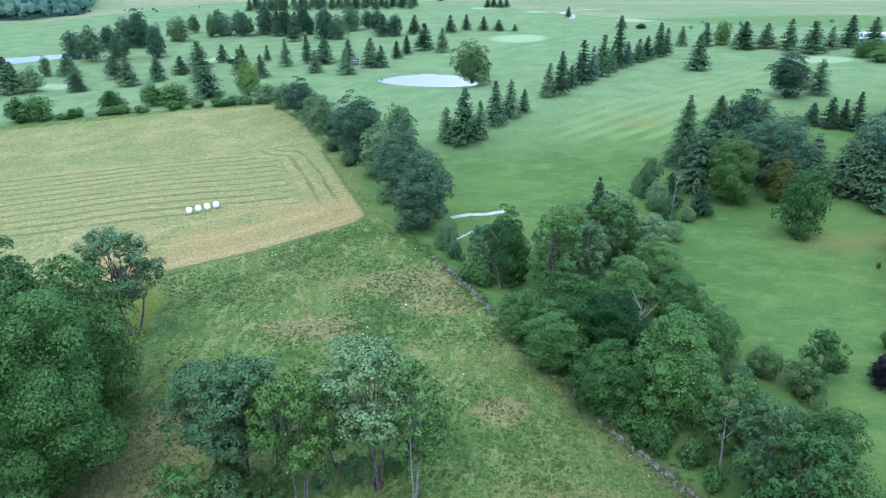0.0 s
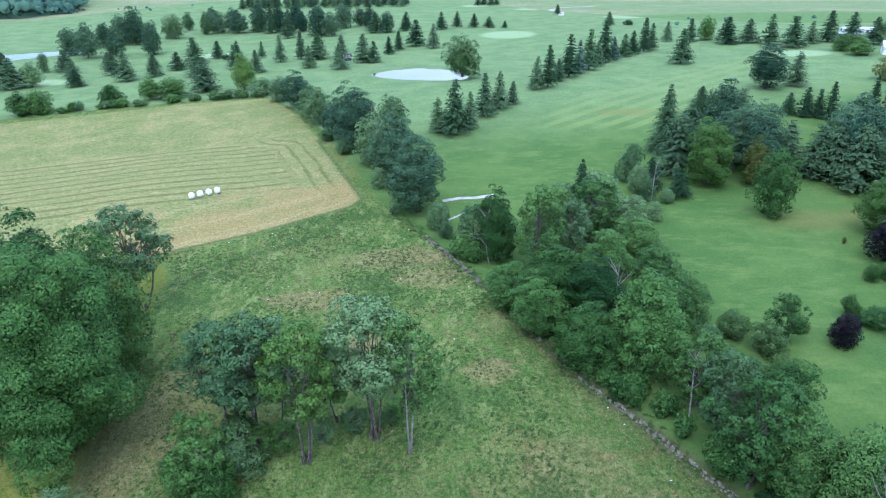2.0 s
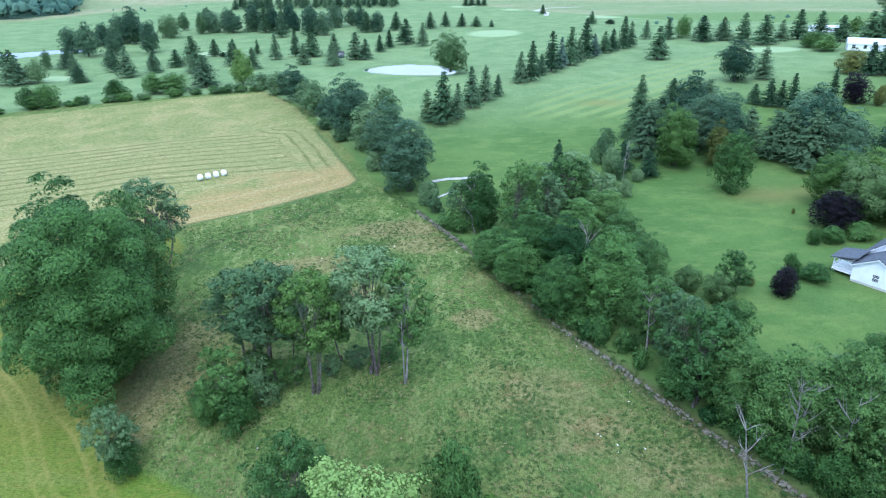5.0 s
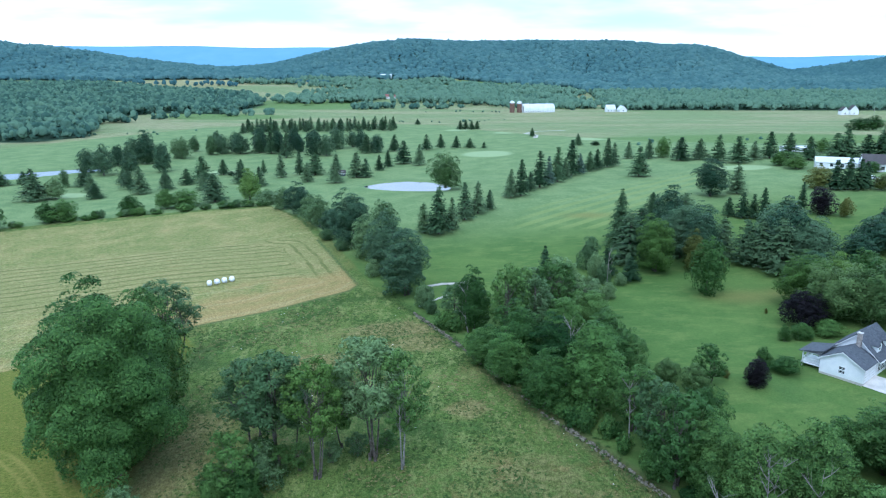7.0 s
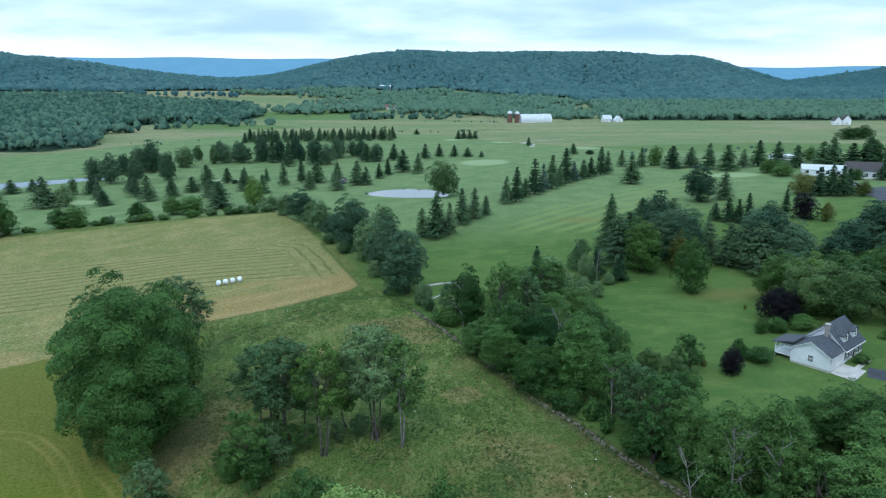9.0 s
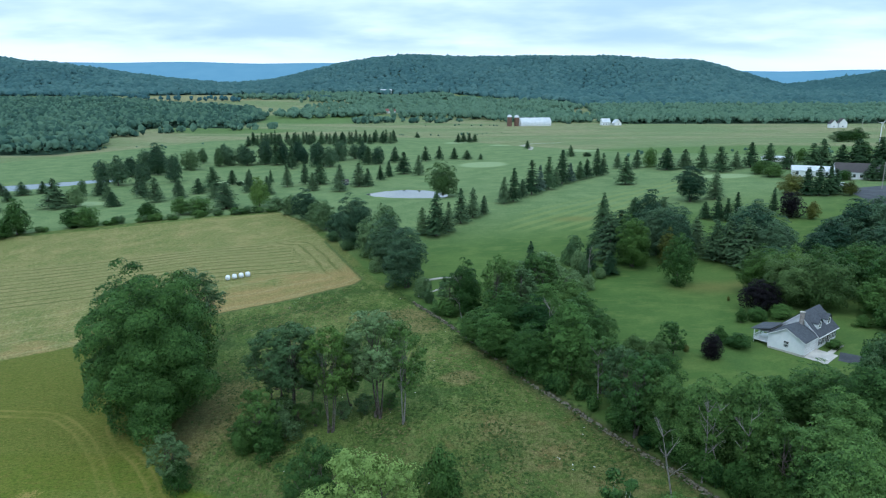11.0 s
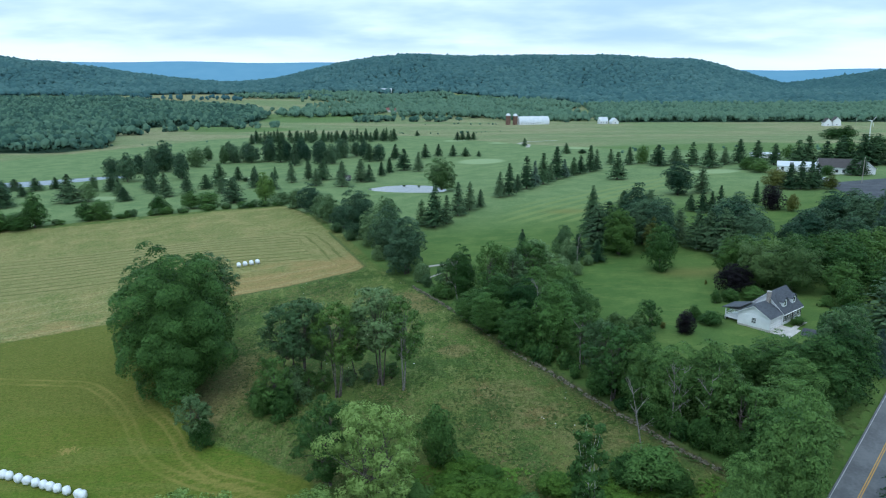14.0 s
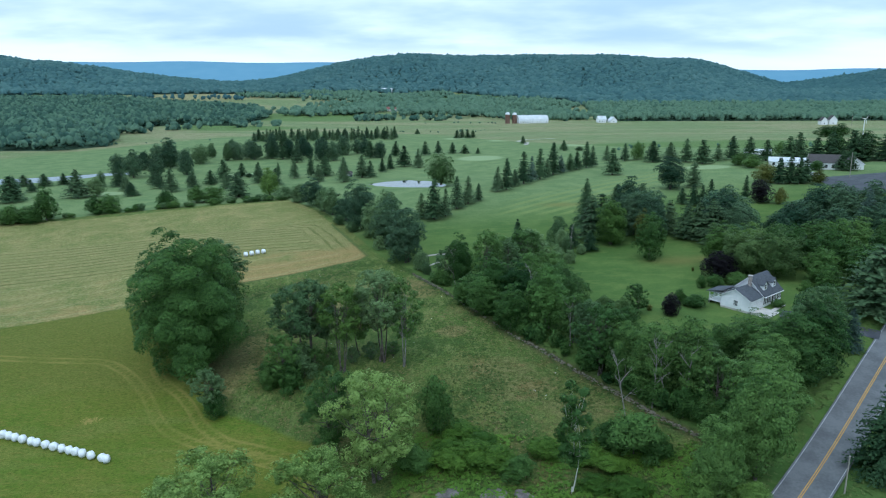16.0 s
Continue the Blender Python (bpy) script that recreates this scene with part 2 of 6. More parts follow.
WATER, wtk, wt_out = material("still_pond_water")
wt_p = wtk.node("ShaderNodeTexCoord").outputs["Object"]
wt_b = surface(wtk, wt_out, (0.020, 0.028, 0.026), 0.03, wtk.bump(wtk.noise(wt_p, 2.2, 2), 0.015, 0.05), 0.0, 1.0)
wt_b.inputs["IOR"].default_value = 1.9


def ground_material():
    m, k, out = material("grassland")
    p = k.node("ShaderNodeTexCoord").outputs["Object"]
    big, mid, fine = k.noise(p, 0.018, 4), k.noise(p, 0.11, 4), k.noise(p, 0.9, 4, 0.65)
    tiny = k.noise(p, 4.5, 3, 0.7)
    wob = k.math("MULTIPLY", k.math("SUBTRACT", fine, 0.5), 2.2)

    def mask(name, soft=0.5, amount=1.0):
        return k.span(k.math("ADD", k.attr(name), k.math("MULTIPLY", wob, amount)), -soft, soft)

    # rough pasture: olive green, straw patches, darker weeds
    past = k.mix(k.span(mid, 0.38, 0.62), (0.090, 0.139, 0.029), (0.065, 0.117, 0.022))
    straw = k.math("MULTIPLY", k.span(k.math("ADD", k.math("MULTIPLY", k.noise(k.scaled(p, (1, 1, 1), 0.5), 0.075, 5, 0.6), 0.6), k.math("MULTIPLY", fine, 0.4)), 0.51, 0.60), 0.75)
    past = k.mix(straw, past, (0.175, 0.165, 0.055))
    past = k.mix(k.span(k.noise(p, 0.16, 4, 0.65), 0.57, 0.70, 0.0, 0.7), past, (0.050, 0.107, 0.026))
    past = k.mix(k.span(tiny, 0.35, 0.65, 0.0, 0.55), past, (0.124, 0.156, 0.046))
    past = k.mix(k.span(k.noise(p, 1.7, 3, 0.7), 0.52, 0.64, 0.0, 0.75), past, (0.043, 0.086, 0.018))
    past = k.mix(k.span(k.noise(k.scaled(p, (1, 0.45, 1), 0.6), 0.55, 5, 0.75), 0.50, 0.60, 0.0, 0.75), past, (0.175, 0.202, 0.065))
    wisp = k.math("ADD", k.attr("dry"), k.math("MULTIPLY", k.math("SUBTRACT", k.noise(k.scaled(p, (0.6, 1.6, 1), 0.35), 0.30, 5, 0.75), 0.5), 2.4))
    past = k.mix(k.span(wisp, 0.15, 0.85, 0.0, 0.75), past, k.mix(k.span(fine, 0.35, 0.65), (0.140, 0.122, 0.042), (0.240, 0.196, 0.088)))
    past = k.mix(k.span(k.attr("rank"), 0.0, 1.0, 0.0, 0.55), past, k.mix(k.span(k.noise(p, 0.22, 5, 0.7), 0.52, 0.64), k.mix(k.span(fine, 0.38, 0.62), (0.046, 0.081, 0.018), (0.084, 0.101, 0.029)), k.mix(k.span(fine, 0.38, 0.62), (0.081, 0.066, 0.022), (0.128, 0.103, 0.038))))
    past = k.mix(k.span(k.noise(k.scaled(p, (1, 0.6, 1), 0.5), 0.062, 5, 0.65), 0.52, 0.63, 0.0, 0.60), past, (0.142, 0.150, 0.044))
    past = k.mix(k.span(k.noise(k.scaled(p, (0.7, 1, 1), 0.2), 0.085, 5, 0.7), 0.53, 0.64, 0.0, 0.62), past, (0.044, 0.084, 0.020))
    past = k.mix(k.span(k.math("ADD", k.attr("lip"), k.math("MULTIPLY", wob, 0.4)), 1.3, 0.3, 0.0, 0.65), past, (0.048, 0.088, 0.022))
    # hay field
    lanes = k.math("ADD", k.attr("rows"), k.math("ADD", k.math("MULTIPLY", mid, 1.6), k.math("MULTIPLY", fine, 0.9)))
    rows = k.math("SINE", k.math("MULTIPLY", lanes, 2 * math.pi / 3.7))
    broken = k.noise(k.scaled(p, (0.35, 1.6, 1), -0.22), 0.16, 4, 0.7)
    rows = k.math("ADD", rows, k.math("MULTIPLY", k.math("SUBTRACT", broken, 0.5), 2.6))
    hay = k.mix(k.span(k.math("ADD", k.math("MULTIPLY", mid, 0.5), k.math("MULTIPLY", fine, 0.5)), 0.40, 0.60), (0.136, 0.164, 0.044), (0.243, 0.219, 0.081))
    swath = k.mix(k.span(rows, 0.35, 1.05), k.mix(k.span(broken, 0.4, 0.62), (0.219, 0.213, 0.079), (0.278, 0.241, 0.102)), (0.125, 0.131, 0.040))
    hay = k.mix(k.span(k.noise(k.scaled(p, (1.0, 2.6, 1), -0.18), 0.7, 4, 0.7), 0.48, 0.66, 0.0, 0.6), hay, (0.103, 0.129, 0.039))
    hay = k.mix(k.span(k.noise(p, 1.3, 4, 0.75), 0.46, 0.62, 0.0, 0.6), hay, (0.301, 0.267, 0.118))
    swath = k.mix(k.span(k.noise(k.scaled(p, (0.5, 1.5, 1), -0.18), 1.1, 4, 0.75), 0.46, 0.62, 0.0, 0.6), swath, (0.117, 0.138, 0.039))
    hay = k.mix(k.math("MULTIPLY", k.span(k.attr("swath"), -2.0, 2.5), 0.85), hay, swath)
    hay = k.mix(k.math("MULTIPLY", k.span(k.math("ADD", k.attr("stubble"), k.math("MULTIPLY", k.math("SUBTRACT", k.math("ADD", k.math("MULTIPLY", mid, 0.6), k.math("MULTIPLY", k.noise(k.scaled(p, (0.5, 2.2, 1), -0.5), 0.35, 4, 0.7), 0.4)), 0.5), 3.0)), 0.15, 0.95), 0.85), hay, k.mix(fine, (0.225, 0.178, 0.062), (0.335, 0.226, 0.098)))
    strip = k.math("SINE", k.math("ADD", k.math("MULTIPLY", k.attr("lanes"), 2 * math.pi / 7.5), k.math("MULTIPLY", mid, 5.0)))
    hay = k.mix(k.math("MULTIPLY", k.span(strip, 0.1, 0.9), k.span(k.attr("swath"), 1.0, -2.5, 0.0, 0.24)), hay, k.mix(fine, (0.135, 0.160, 0.044), (0.175, 0.185, 0.060)))
    hay = k.mix(k.math("MULTIPLY", k.span(strip, -0.80, -0.97), k.span(k.attr("swath"), 1.0, -2.5, 0.0, 0.25)), hay, (0.330, 0.290, 0.140))
    hay = k.mix(k.span(k.math("ADD", k.attr("edgeline"), k.math("MULTIPLY", wob, 0.35)), 1.3, 0.5, 0.0, 0.8), hay, (0.058, 0.101, 0.030))
    # mown meadow in the foreground
    near = k.mix(k.span(big, 0.40, 0.60), (0.092, 0.151, 0.017), (0.146, 0.158, 0.026))
    near = k.mix(k.span(k.math("ADD", k.math("MULTIPLY", mid, 0.6), k.math("MULTIPLY", fine, 0.4)), 0.45, 0.62), near, (0.157, 0.168, 0.030))
    near = k.mix(k.span(k.noise(k.scaled(p, (0.25, 1.0, 1), 0.35), 0.14, 4, 0.6), 0.50, 0.62, 0.0, 0.55), near, (0.175, 0.185, 0.046))
    near = k.mix(k.span(k.attr("upper"), 0.0, 1.0, 0.0, 0.7), near, k.mix(fine, (0.108, 0.123, 0.024), (0.164, 0.151, 0.033)))
    near = k.mix(k.span(k.noise(k.scaled(p, (1.0, 3.0, 1), 0.5), 0.5, 4, 0.7), 0.48, 0.66, 0.0, 0.7), near, (0.185, 0.159, 0.038))
    near = k.mix(k.span(k.noise(k.scaled(p, (1.0, 3.5, 1), 0.5), 1.5, 4, 0.75), 0.46, 0.60, 0.0, 0.7), near, (0.061, 0.099, 0.011))
    near = k.mix(k.span(tiny, 0.35, 0.7, 0.0, 0.35), near, (0.057, 0.091, 0.013))
    near = k.mix(k.span(k.math("ADD", k.attr("strawpatch"), k.math("MULTIPLY", k.math("SUBTRACT", k.noise(p, 1.6, 4, 0.7), 0.5), 2.6)), 0.35, 0.75, 0.0, 0.8), near, (0.292, 0.228, 0.071))
    lane = k.math("ABSOLUTE", k.math("SUBTRACT", k.math("ADD", k.attr("track"), k.math("MULTIPLY", wob, 0.12)), 0.85))
    near = k.mix(k.math("MULTIPLY", k.span(lane, 0.5, 0.05), k.span(mid, 0.38, 0.62, 0.22, 0.62)), near, (0.236, 0.203, 0.055))
    # golf course and lawns
    mow = k.mix(k.span(k.math("ADD", k.math("MULTIPLY", big, 0.5), k.math("MULTIPLY", mid, 0.5)), 0.40, 0.60), (0.063, 0.117, 0.028), (0.097, 0.154, 0.039))
    mow = k.mix(k.span(k.math("ADD", k.math("MULTIPLY", fine, 0.5), k.math("MULTIPLY", tiny, 0.5)), 0.40, 0.62, 0.0, 0.5), mow, (0.070, 0.129, 0.029))
    band = k.node("ShaderNodeTexWave", Vector=k.scaled(p, (1, 1, 1), -0.72), Scale=0.055, Distortion=2.0, Detail=2.0, Detail_Scale=0.3)
    band.bands_direction = "Y"
    mow = k.mix(k.math("MULTIPLY", k.span(k.attr("fairway"), -4.0, 6.0), k.span(band.outputs[1], 0.3, 0.7, 0.15, 0.75)), mow, (0.140, 0.195, 0.050))
    mow = k.mix(k.math("MULTIPLY", k.span(k.attr("fairway"), -15.0, 5.0), k.span(k.noise(p, 0.03, 3), 0.5, 0.64, 0.0, 0.4)), mow, (0.150, 0.181, 0.055))
    mow = k.mix(k.span(k.noise(k.scaled(p, (1.0, 2.4, 1), 0.9), 0.16, 5, 0.7), 0.47, 0.66, 0.0, 0.55), mow, (0.131, 0.178, 0.049))
    mow = k.mix(k.span(k.noise(p, 0.05, 4, 0.6), 0.54, 0.68, 0.0, 0.45), mow, (0.060, 0.112, 0.031))
    # far turf goes paler and greyer, distance haze put into its colour
    mow = k.mix(k.span(k.attr("course"), 0.0, 1.0, 0.0, 0.75), mow, k.mix(k.span(k.math("ADD", k.math("MULTIPLY", mid, 0.5), k.math("MULTIPLY", fine, 0.5)), 0.40, 0.60), (0.128, 0.195, 0.081), (0.188, 0.251, 0.109)))
    mow = k.mix(k.math("MULTIPLY", k.span(k.attr("fairway"), -4.0, 6.0), k.span(band.outputs[1], 0.35, 0.75, 0.0, 0.5)), mow, (0.179, 0.223, 0.071))
    mow = k.mix(k.span(k.attr("green"), 0.0, 0.35, 0.0, 0.8), mow, (0.270, 0.345, 0.175))
    mow = k.mix(k.span(k.attr("worn"), 0.0, 1.0, 0.0, 0.7), mow, (0.164, 0.156, 0.049))
    # far hay land
    far = k.mix(k.span(k.noise(k.scaled(p, (0.5, 1.6, 1)), 0.011, 5, 0.6), 0.42, 0.60), (0.158, 0.208, 0.090), (0.235, 0.232, 0.122))
    far = k.mix(k.span(mid, 0.45, 0.7, 0.0, 0.6), far, (0.125, 0.170, 0.055))
    far = k.mix(k.span(k.attr("verdant"), 0.0, 1.0, 0.0, 0.9), far, k.mix(mid, (0.085, 0.150, 0.042), (0.120, 0.190, 0.058)))
    far = k.mix(k.span(k.attr("ripe"), 0.0, 1.0, 0.0, 0.9), far, k.mix(mid, (0.215, 0.205, 0.095), (0.270, 0.245, 0.120)))
    wood = k.mix(mid, (0.026, 0.056, 0.034), (0.046, 0.086, 0.050))

    col = k.mix(k.span(k.attr("farland"), 0.0, 1.0), past, far)
    col = k.mix(mask("golf", 0.7), col, mow)
    col = k.mix(mask("near", 0.7), col, near)
    col = k.mix(mask("hay", 0.5), col, hay)
    col = k.mix(k.span(k.attr("wood"), -3.0, 6.0), col, wood)
    col = k.mix(k.span(k.attr("litter"), 0.0, 1.0, 0.0, 0.8), col, k.mix(fine, (0.110, 0.080, 0.040), (0.060, 0.085, 0.030)))
    grain = k.math("ADD", k.math("MULTIPLY", k.noise(p, 2.4, 4, 0.8), 1.5), k.math("MULTIPLY", k.noise(k.scaled(p, (1, 0.4, 1), 0.4), 7.0, 2, 0.7), 0.7))
    calm = k.math("MAXIMUM", mask("golf", 0.7), k.math("MULTIPLY", mask("near", 0.7), 0.85))
    grain = k.span(grain, 0.75, 1.45, k.math("ADD", 0.62, k.math("MULTIPLY", calm, 0.24)), k.math("SUBTRACT", 1.38, k.math("MULTIPLY", calm, 0.24)))
    col = k.mix(1.0, col, k.node("ShaderNodeCombineXYZ", X=grain, Y=grain, Z=grain).outputs[0], "MULTIPLY")
    rough_h = k.math("ADD", k.math("MULTIPLY", fine, 0.6), k.math("MULTIPLY", tiny, 0.4))
    tame = k.math("SUBTRACT", 1.0, k.math("MULTIPLY", calm, 0.8))
    surface(k, out, col, 0.95, k.bump(rough_h, k.math("MULTIPLY", tame, 0.8), 0.35), 0.0, 0.1)
    return m


GRASS = ground_material()

# ---------------------------------------------------------------- mesh helpers


def mesh_of(name, verts, faces, smooth=False):
    """A mesh from an array of corners and an array of triangles or quads."""
    verts, faces = np.asarray(verts, np.float32), np.asarray(faces, np.int32)
    me = bpy.data.meshes.new(name)
    nf, n = faces.shape
    me.vertices.add(len(verts))
    me.vertices.foreach_set("co", verts.ravel())
    me.loops.add(nf * n)
    me.loops.foreach_set("vertex_index", faces.ravel())
    me.polygons.add(nf)
    me.polygons.foreach_set("loop_start", np.arange(0, nf * n, n, dtype=np.int32))
    me.polygons.foreach_set("use_smooth", np.full(nf, smooth))
    me.update()
    me.validate()
    return me


def obj(name, me, mat, parent=None, label="", at=None):
    ob = new(name, me)
    if mat is not None and not me.materials:
        me.materials.append(mat)
    elif mat is not None and me.materials[0] != mat:
        ob.material_slots[0].link = "OBJECT"
        ob.material_slots[0].material = mat
    if parent is not None:
        ob.parent = parent
    if at is not None:
        ob.matrix_basis = at
    if label:
        ob["label"] = label
    return ob


def part(name, bm, mat, parent=None, label="", at=None, smooth=False):
    me = bpy.data.meshes.new(name)
    bm.normal_update()
    bm.to_mesh(me)
    bm.free()
    if smooth:
        me.polygons.foreach_set("use_smooth", np.ones(len(me.polygons), bool))
    return obj(name, me, mat, parent, label, at)


def thing(name, x, y, z, turn=0.0):
    root = new(name)
    root.empty_display_size = 0.5
    root.matrix_basis = pose(x, y, z, 0, 0, turn)
    return root


def box(bm, x0, x1, y0, y1, z0, z1, bevel=0.0):
    v = [bm.verts.new(c) for c in ((x0, y0, z0), (x1, y0, z0), (x1, y1, z0), (x0, y1, z0), (x0, y0, z1), (x1, y0, z1), (x1, y1, z1), (x0, y1, z1))]
    fs = [bm.faces.new([v[i] for i in q]) for q in ((3, 2, 1, 0), (4, 5, 6, 7), (0, 1, 5, 4), (1, 2, 6, 5), (2, 3, 7, 6), (3, 0, 4, 7))]
    if bevel:
        es = {e for f in fs for e in f.edges}
        bmesh.ops.bevel(bm, geom=list(es), offset=bevel, segments=1, affect="EDGES")
    return bm


def new_box(*a, **kw):
    return box(bmesh.new(), *a, **kw)


def prism(outline, axis, a, b):
    """A solid with the outline (pairs) swept along an axis, 0 = x, 1 = y, 2 = z, from a to b."""
    bm = bmesh.new()
    order = {0: lambda p, q, s: (s, p, q), 1: lambda p, q, s: (p, s, q), 2: lambda p, q, s: (p, q, s)}[axis]
    lo = [bm.verts.new(order(p, q, a)) for p, q in outline]
    hi = [bm.verts.new(order(p, q, b)) for p, q in outline]
    n = len(outline)
    bm.faces.new(lo)
    bm.faces.new(hi[::-1])
    for i in range(n):
        j = (i + 1) % n
        bm.faces.new((lo[j], lo[i], hi[i], hi[j]))
    bmesh.ops.recalc_face_normals(bm, faces=bm.faces[:])
    return bm


def tube(points, radii, sides=6):
    """Corners and quads of a tapered round limb along a line of points."""
    points = np.asarray(points, float)
    d = np.gradient(points, axis=0)
    d /= np.linalg.norm(d, axis=1)[:, None] + 1e-9
    ref = np.array((0.31, 0.95, 0.05)) if abs(d[0][2]) > 0.5 else np.array((0.0, 0.0, 1.0))
    u = np.cross(d, ref)
    u /= np.linalg.norm(u, axis=1)[:, None] + 1e-9
    w = np.cross(d, u)
    a = np.arange(sides) * 2 * math.pi / sides
    ring = points[:, None, :] + np.asarray(radii)[:, None, None] * (np.cos(a)[None, :, None] * u[:, None, :] + np.sin(a)[None, :, None] * w[:, None, :])
    n = len(points)
    f = []
    for i in range(n - 1):
        for j in range(sides):
            k = (j + 1) % sides
            f.append((i * sides + j, i * sides + k, (i + 1) * sides + k, (i + 1) * sides + j))
    return ring.reshape(-1, 3), np.array(f)


def joined(pieces):
    vs, fs, n = [], [], 0
    for v, f in pieces:
        vs.append(v)
        fs.append(f + n)
        n += len(v)
    return np.concatenate(vs), np.concatenate(fs)


# ---------------------------------------------------------------- ground
def steps(parts):
    out = []
    for a, b, s in parts:
        out.append(np.arange(a, b, s))
    return np.concatenate(out)


def grow(a, b, s, ratio):
    out = [a]
    while out[-1] < b:
        out.append(out[-1] + s)
        s *= ratio
    return np.array(out)


gx = np.concatenate([-grow(180, 4400, 2.5, 1.10)[::-1], steps([(-178, -110, 2.0), (-110, 100, 1.0), (100, 220, 2.0)]), grow(220, 4400, 2.5, 1.10)])
gy = np.concatenate([-grow(0, 700, 12, 1.3)[::-1], steps([(6, 70, 4.0), (70, 215, 1.0), (215, 430, 2.0)]), grow(430, 4450, 3.0, 1.035)])
GX, GY = np.meshgrid(gx, gy)
PX, PY = GX.ravel(), GY.ravel()
road_v = (PX - ROAD_A[0]) * ROAD_N[0] + (PY - ROAD_A[1]) * ROAD_N[1]
road_u = (PX - ROAD_A[0]) * ROAD_DIR[0] + (PY - ROAD_A[1]) * ROAD_DIR[1]
PZ = height(PX, PY)
PZ = PZ - 0.35 * (1 - ss(3.3, 4.6, np.abs(road_v))) * (road_u < 420)
pond_d, creek_d = inside(POND, PX, PY), inside(CREEK, PX, PY)
POND_Z, CREEK_Z = h0(-14, 322) - 0.35, h0(-225, 385) - 0.5
PZ = np.where(pond_d > -14, PZ + (POND_Z + 0.3 - PZ) * ss(-14, -1, pond_d), PZ) - 1.2 * ss(-1.0, 3.5, pond_d)
PZ = np.where(creek_d > -14, PZ + (CREEK_Z + 0.3 - PZ) * ss(-14, -1, creek_d), PZ) - 1.2 * ss(-1.0, 3.5, creek_d)
nxg, nyg = len(gx), len(gy)
ii = (np.arange(nyg - 1)[:, None] * nxg + np.arange(nxg - 1)[None, :]).ravel()
land = mesh_of("ground", np.stack([PX, PY, PZ], -1), np.stack([ii, ii + 1, ii + 1 + nxg, ii + nxg], -1), True)


def field(name, values):
    a = land.attributes.new(name, "FLOAT", "POINT")
    a.data.foreach_set("value", np.ascontiguousarray(values, np.float32))


def blob(x, y, rx, ry):
    return np.clip(1 - np.hypot((PX - x) / rx, (PY - y) / ry), -1, 1)


def smoothed(line, n=60):
    tp = np.array(line, float)
    tk = np.linspace(0, len(tp) - 1, n)
    q = np.stack([np.interp(tk, np.arange(len(tp)), tp[:, 0]), np.interp(tk, np.arange(len(tp)), tp[:, 1])], -1)
    for _ in range(4):
        q[1:-1] = 0.25 * q[:-2] + 0.5 * q[1:-1] + 0.25 * q[2:]
    return [tuple(v) for v in q]


clip20 = lambda v: np.clip(v, -20, 20)
hay_d = inside(HAY, PX, PY)
field("hay", clip20(hay_d))
field("near", clip20(inside(NEAR, PX, PY)))
field("golf", clip20(inside(GOLF, PX, PY)))
field("fairway", clip20(inside(FAIRWAY, PX, PY)))
field("wood", clip20(wooded(PX, PY)))
field("farland", ss(380, 430, PY - 0.12 * PX))
MOWN = [(-260, 212), (-142, 226.5), (-92, 233.5), (-62, 241.5), (-50, 247), (-44, 246), (-40, 240), (-25, 206)]
field("swath", clip20(inside(MOWN + [(-33, 206), (-48, 204), (-62, 198), (-92, 189), (-118, 186), (-260, 150)], PX, PY)))
side_d = along(MOWN[4:], PX, PY)
field("rows", np.where(side_d < 11, side_d, along(MOWN[:5], PX, PY)))
low_edge = along([(-200, 122), (-97, 154.5), (-79, 162.5), (-55, 177), (-41.5, 184.5), (-34.5, 190), (-24, 198.4), (-22.6, 202.5)], PX, PY)
field("stubble", np.clip(1.25 - low_edge / 21, 0, 1) * (0.45 + 0.55 * ss(-80, -50, PX)))
field("lanes", np.clip(low_edge, 0, 60))
right_edge = along([(-79, 162.5), (-55, 177), (-41.5, 184.5), (-34.5, 190), (-28.6, 194.6), (-24, 198.4), (-22.6, 202.5), (-25.5, 209), (-40, 244)], PX, PY)
field("edgeline", np.clip(right_edge, 0, 8))
field("lip", np.clip(along(smoothed([(-62, 161), (-54, 163.5), (-48.5, 166), (-46, 170.5), (-41.8, 174.8), (-34, 180), (-27, 187)]), PX, PY), 0, 8))
field("upper", ss(112, 132, PY) * ss(-20, -60, PX))

track_d = np.minimum(along(smoothed(TRACK), PX, PY), along(smoothed(TRACK_B), PX, PY))
field("track", np.clip(track_d, 0, 8))
field("strawpatch", np.clip(blob(-63.5, 113.6, 2.6, 1.6), 0, 1))
field("green", np.maximum.reduce([blob(23, 433, 17, 18), blob(132, 344, 14, 9), blob(98, 503, 15, 14), blob(10, 612, 13, 12), blob(47, 575, 14, 10),
                                  blob(-118, 395, 14, 9), blob(-165, 335, 10, 8)]))
field("worn", np.maximum.reduce([blob(46, 262, 14, 6), blob(66, 186, 14, 7), blob(30, 137, 4, 6), blob(74, 187, 10, 6), np.zeros_like(PX)]))
field("dry", np.clip(np.maximum.reduce([blob(-13, 174, 14, 6), blob(-7, 167, 9, 6), blob(-25, 160, 12, 5), blob(-39, 134, 6, 14), blob(-18.5, 147, 7, 5), blob(10.5, 124, 9, 6),
                                        blob(15, 118, 9, 6), blob(24, 112, 9, 6), blob(-43, 122, 5, 10), blob(2, 140, 5, 4)]), 0, 1) * 1.7)
field("rank", (1 - ss(100, 150, PY - 0.6 * (PX + 10))))
# rises with distance, drives the haze painted on the far turf
field("course", ss(205, 290, PY - 0.25 * PX))
field("ripe", np.clip(np.maximum(blob(-480, 1480, 150, 190), blob(-300, 1560, 60, 60)) * 4, 0, 1))
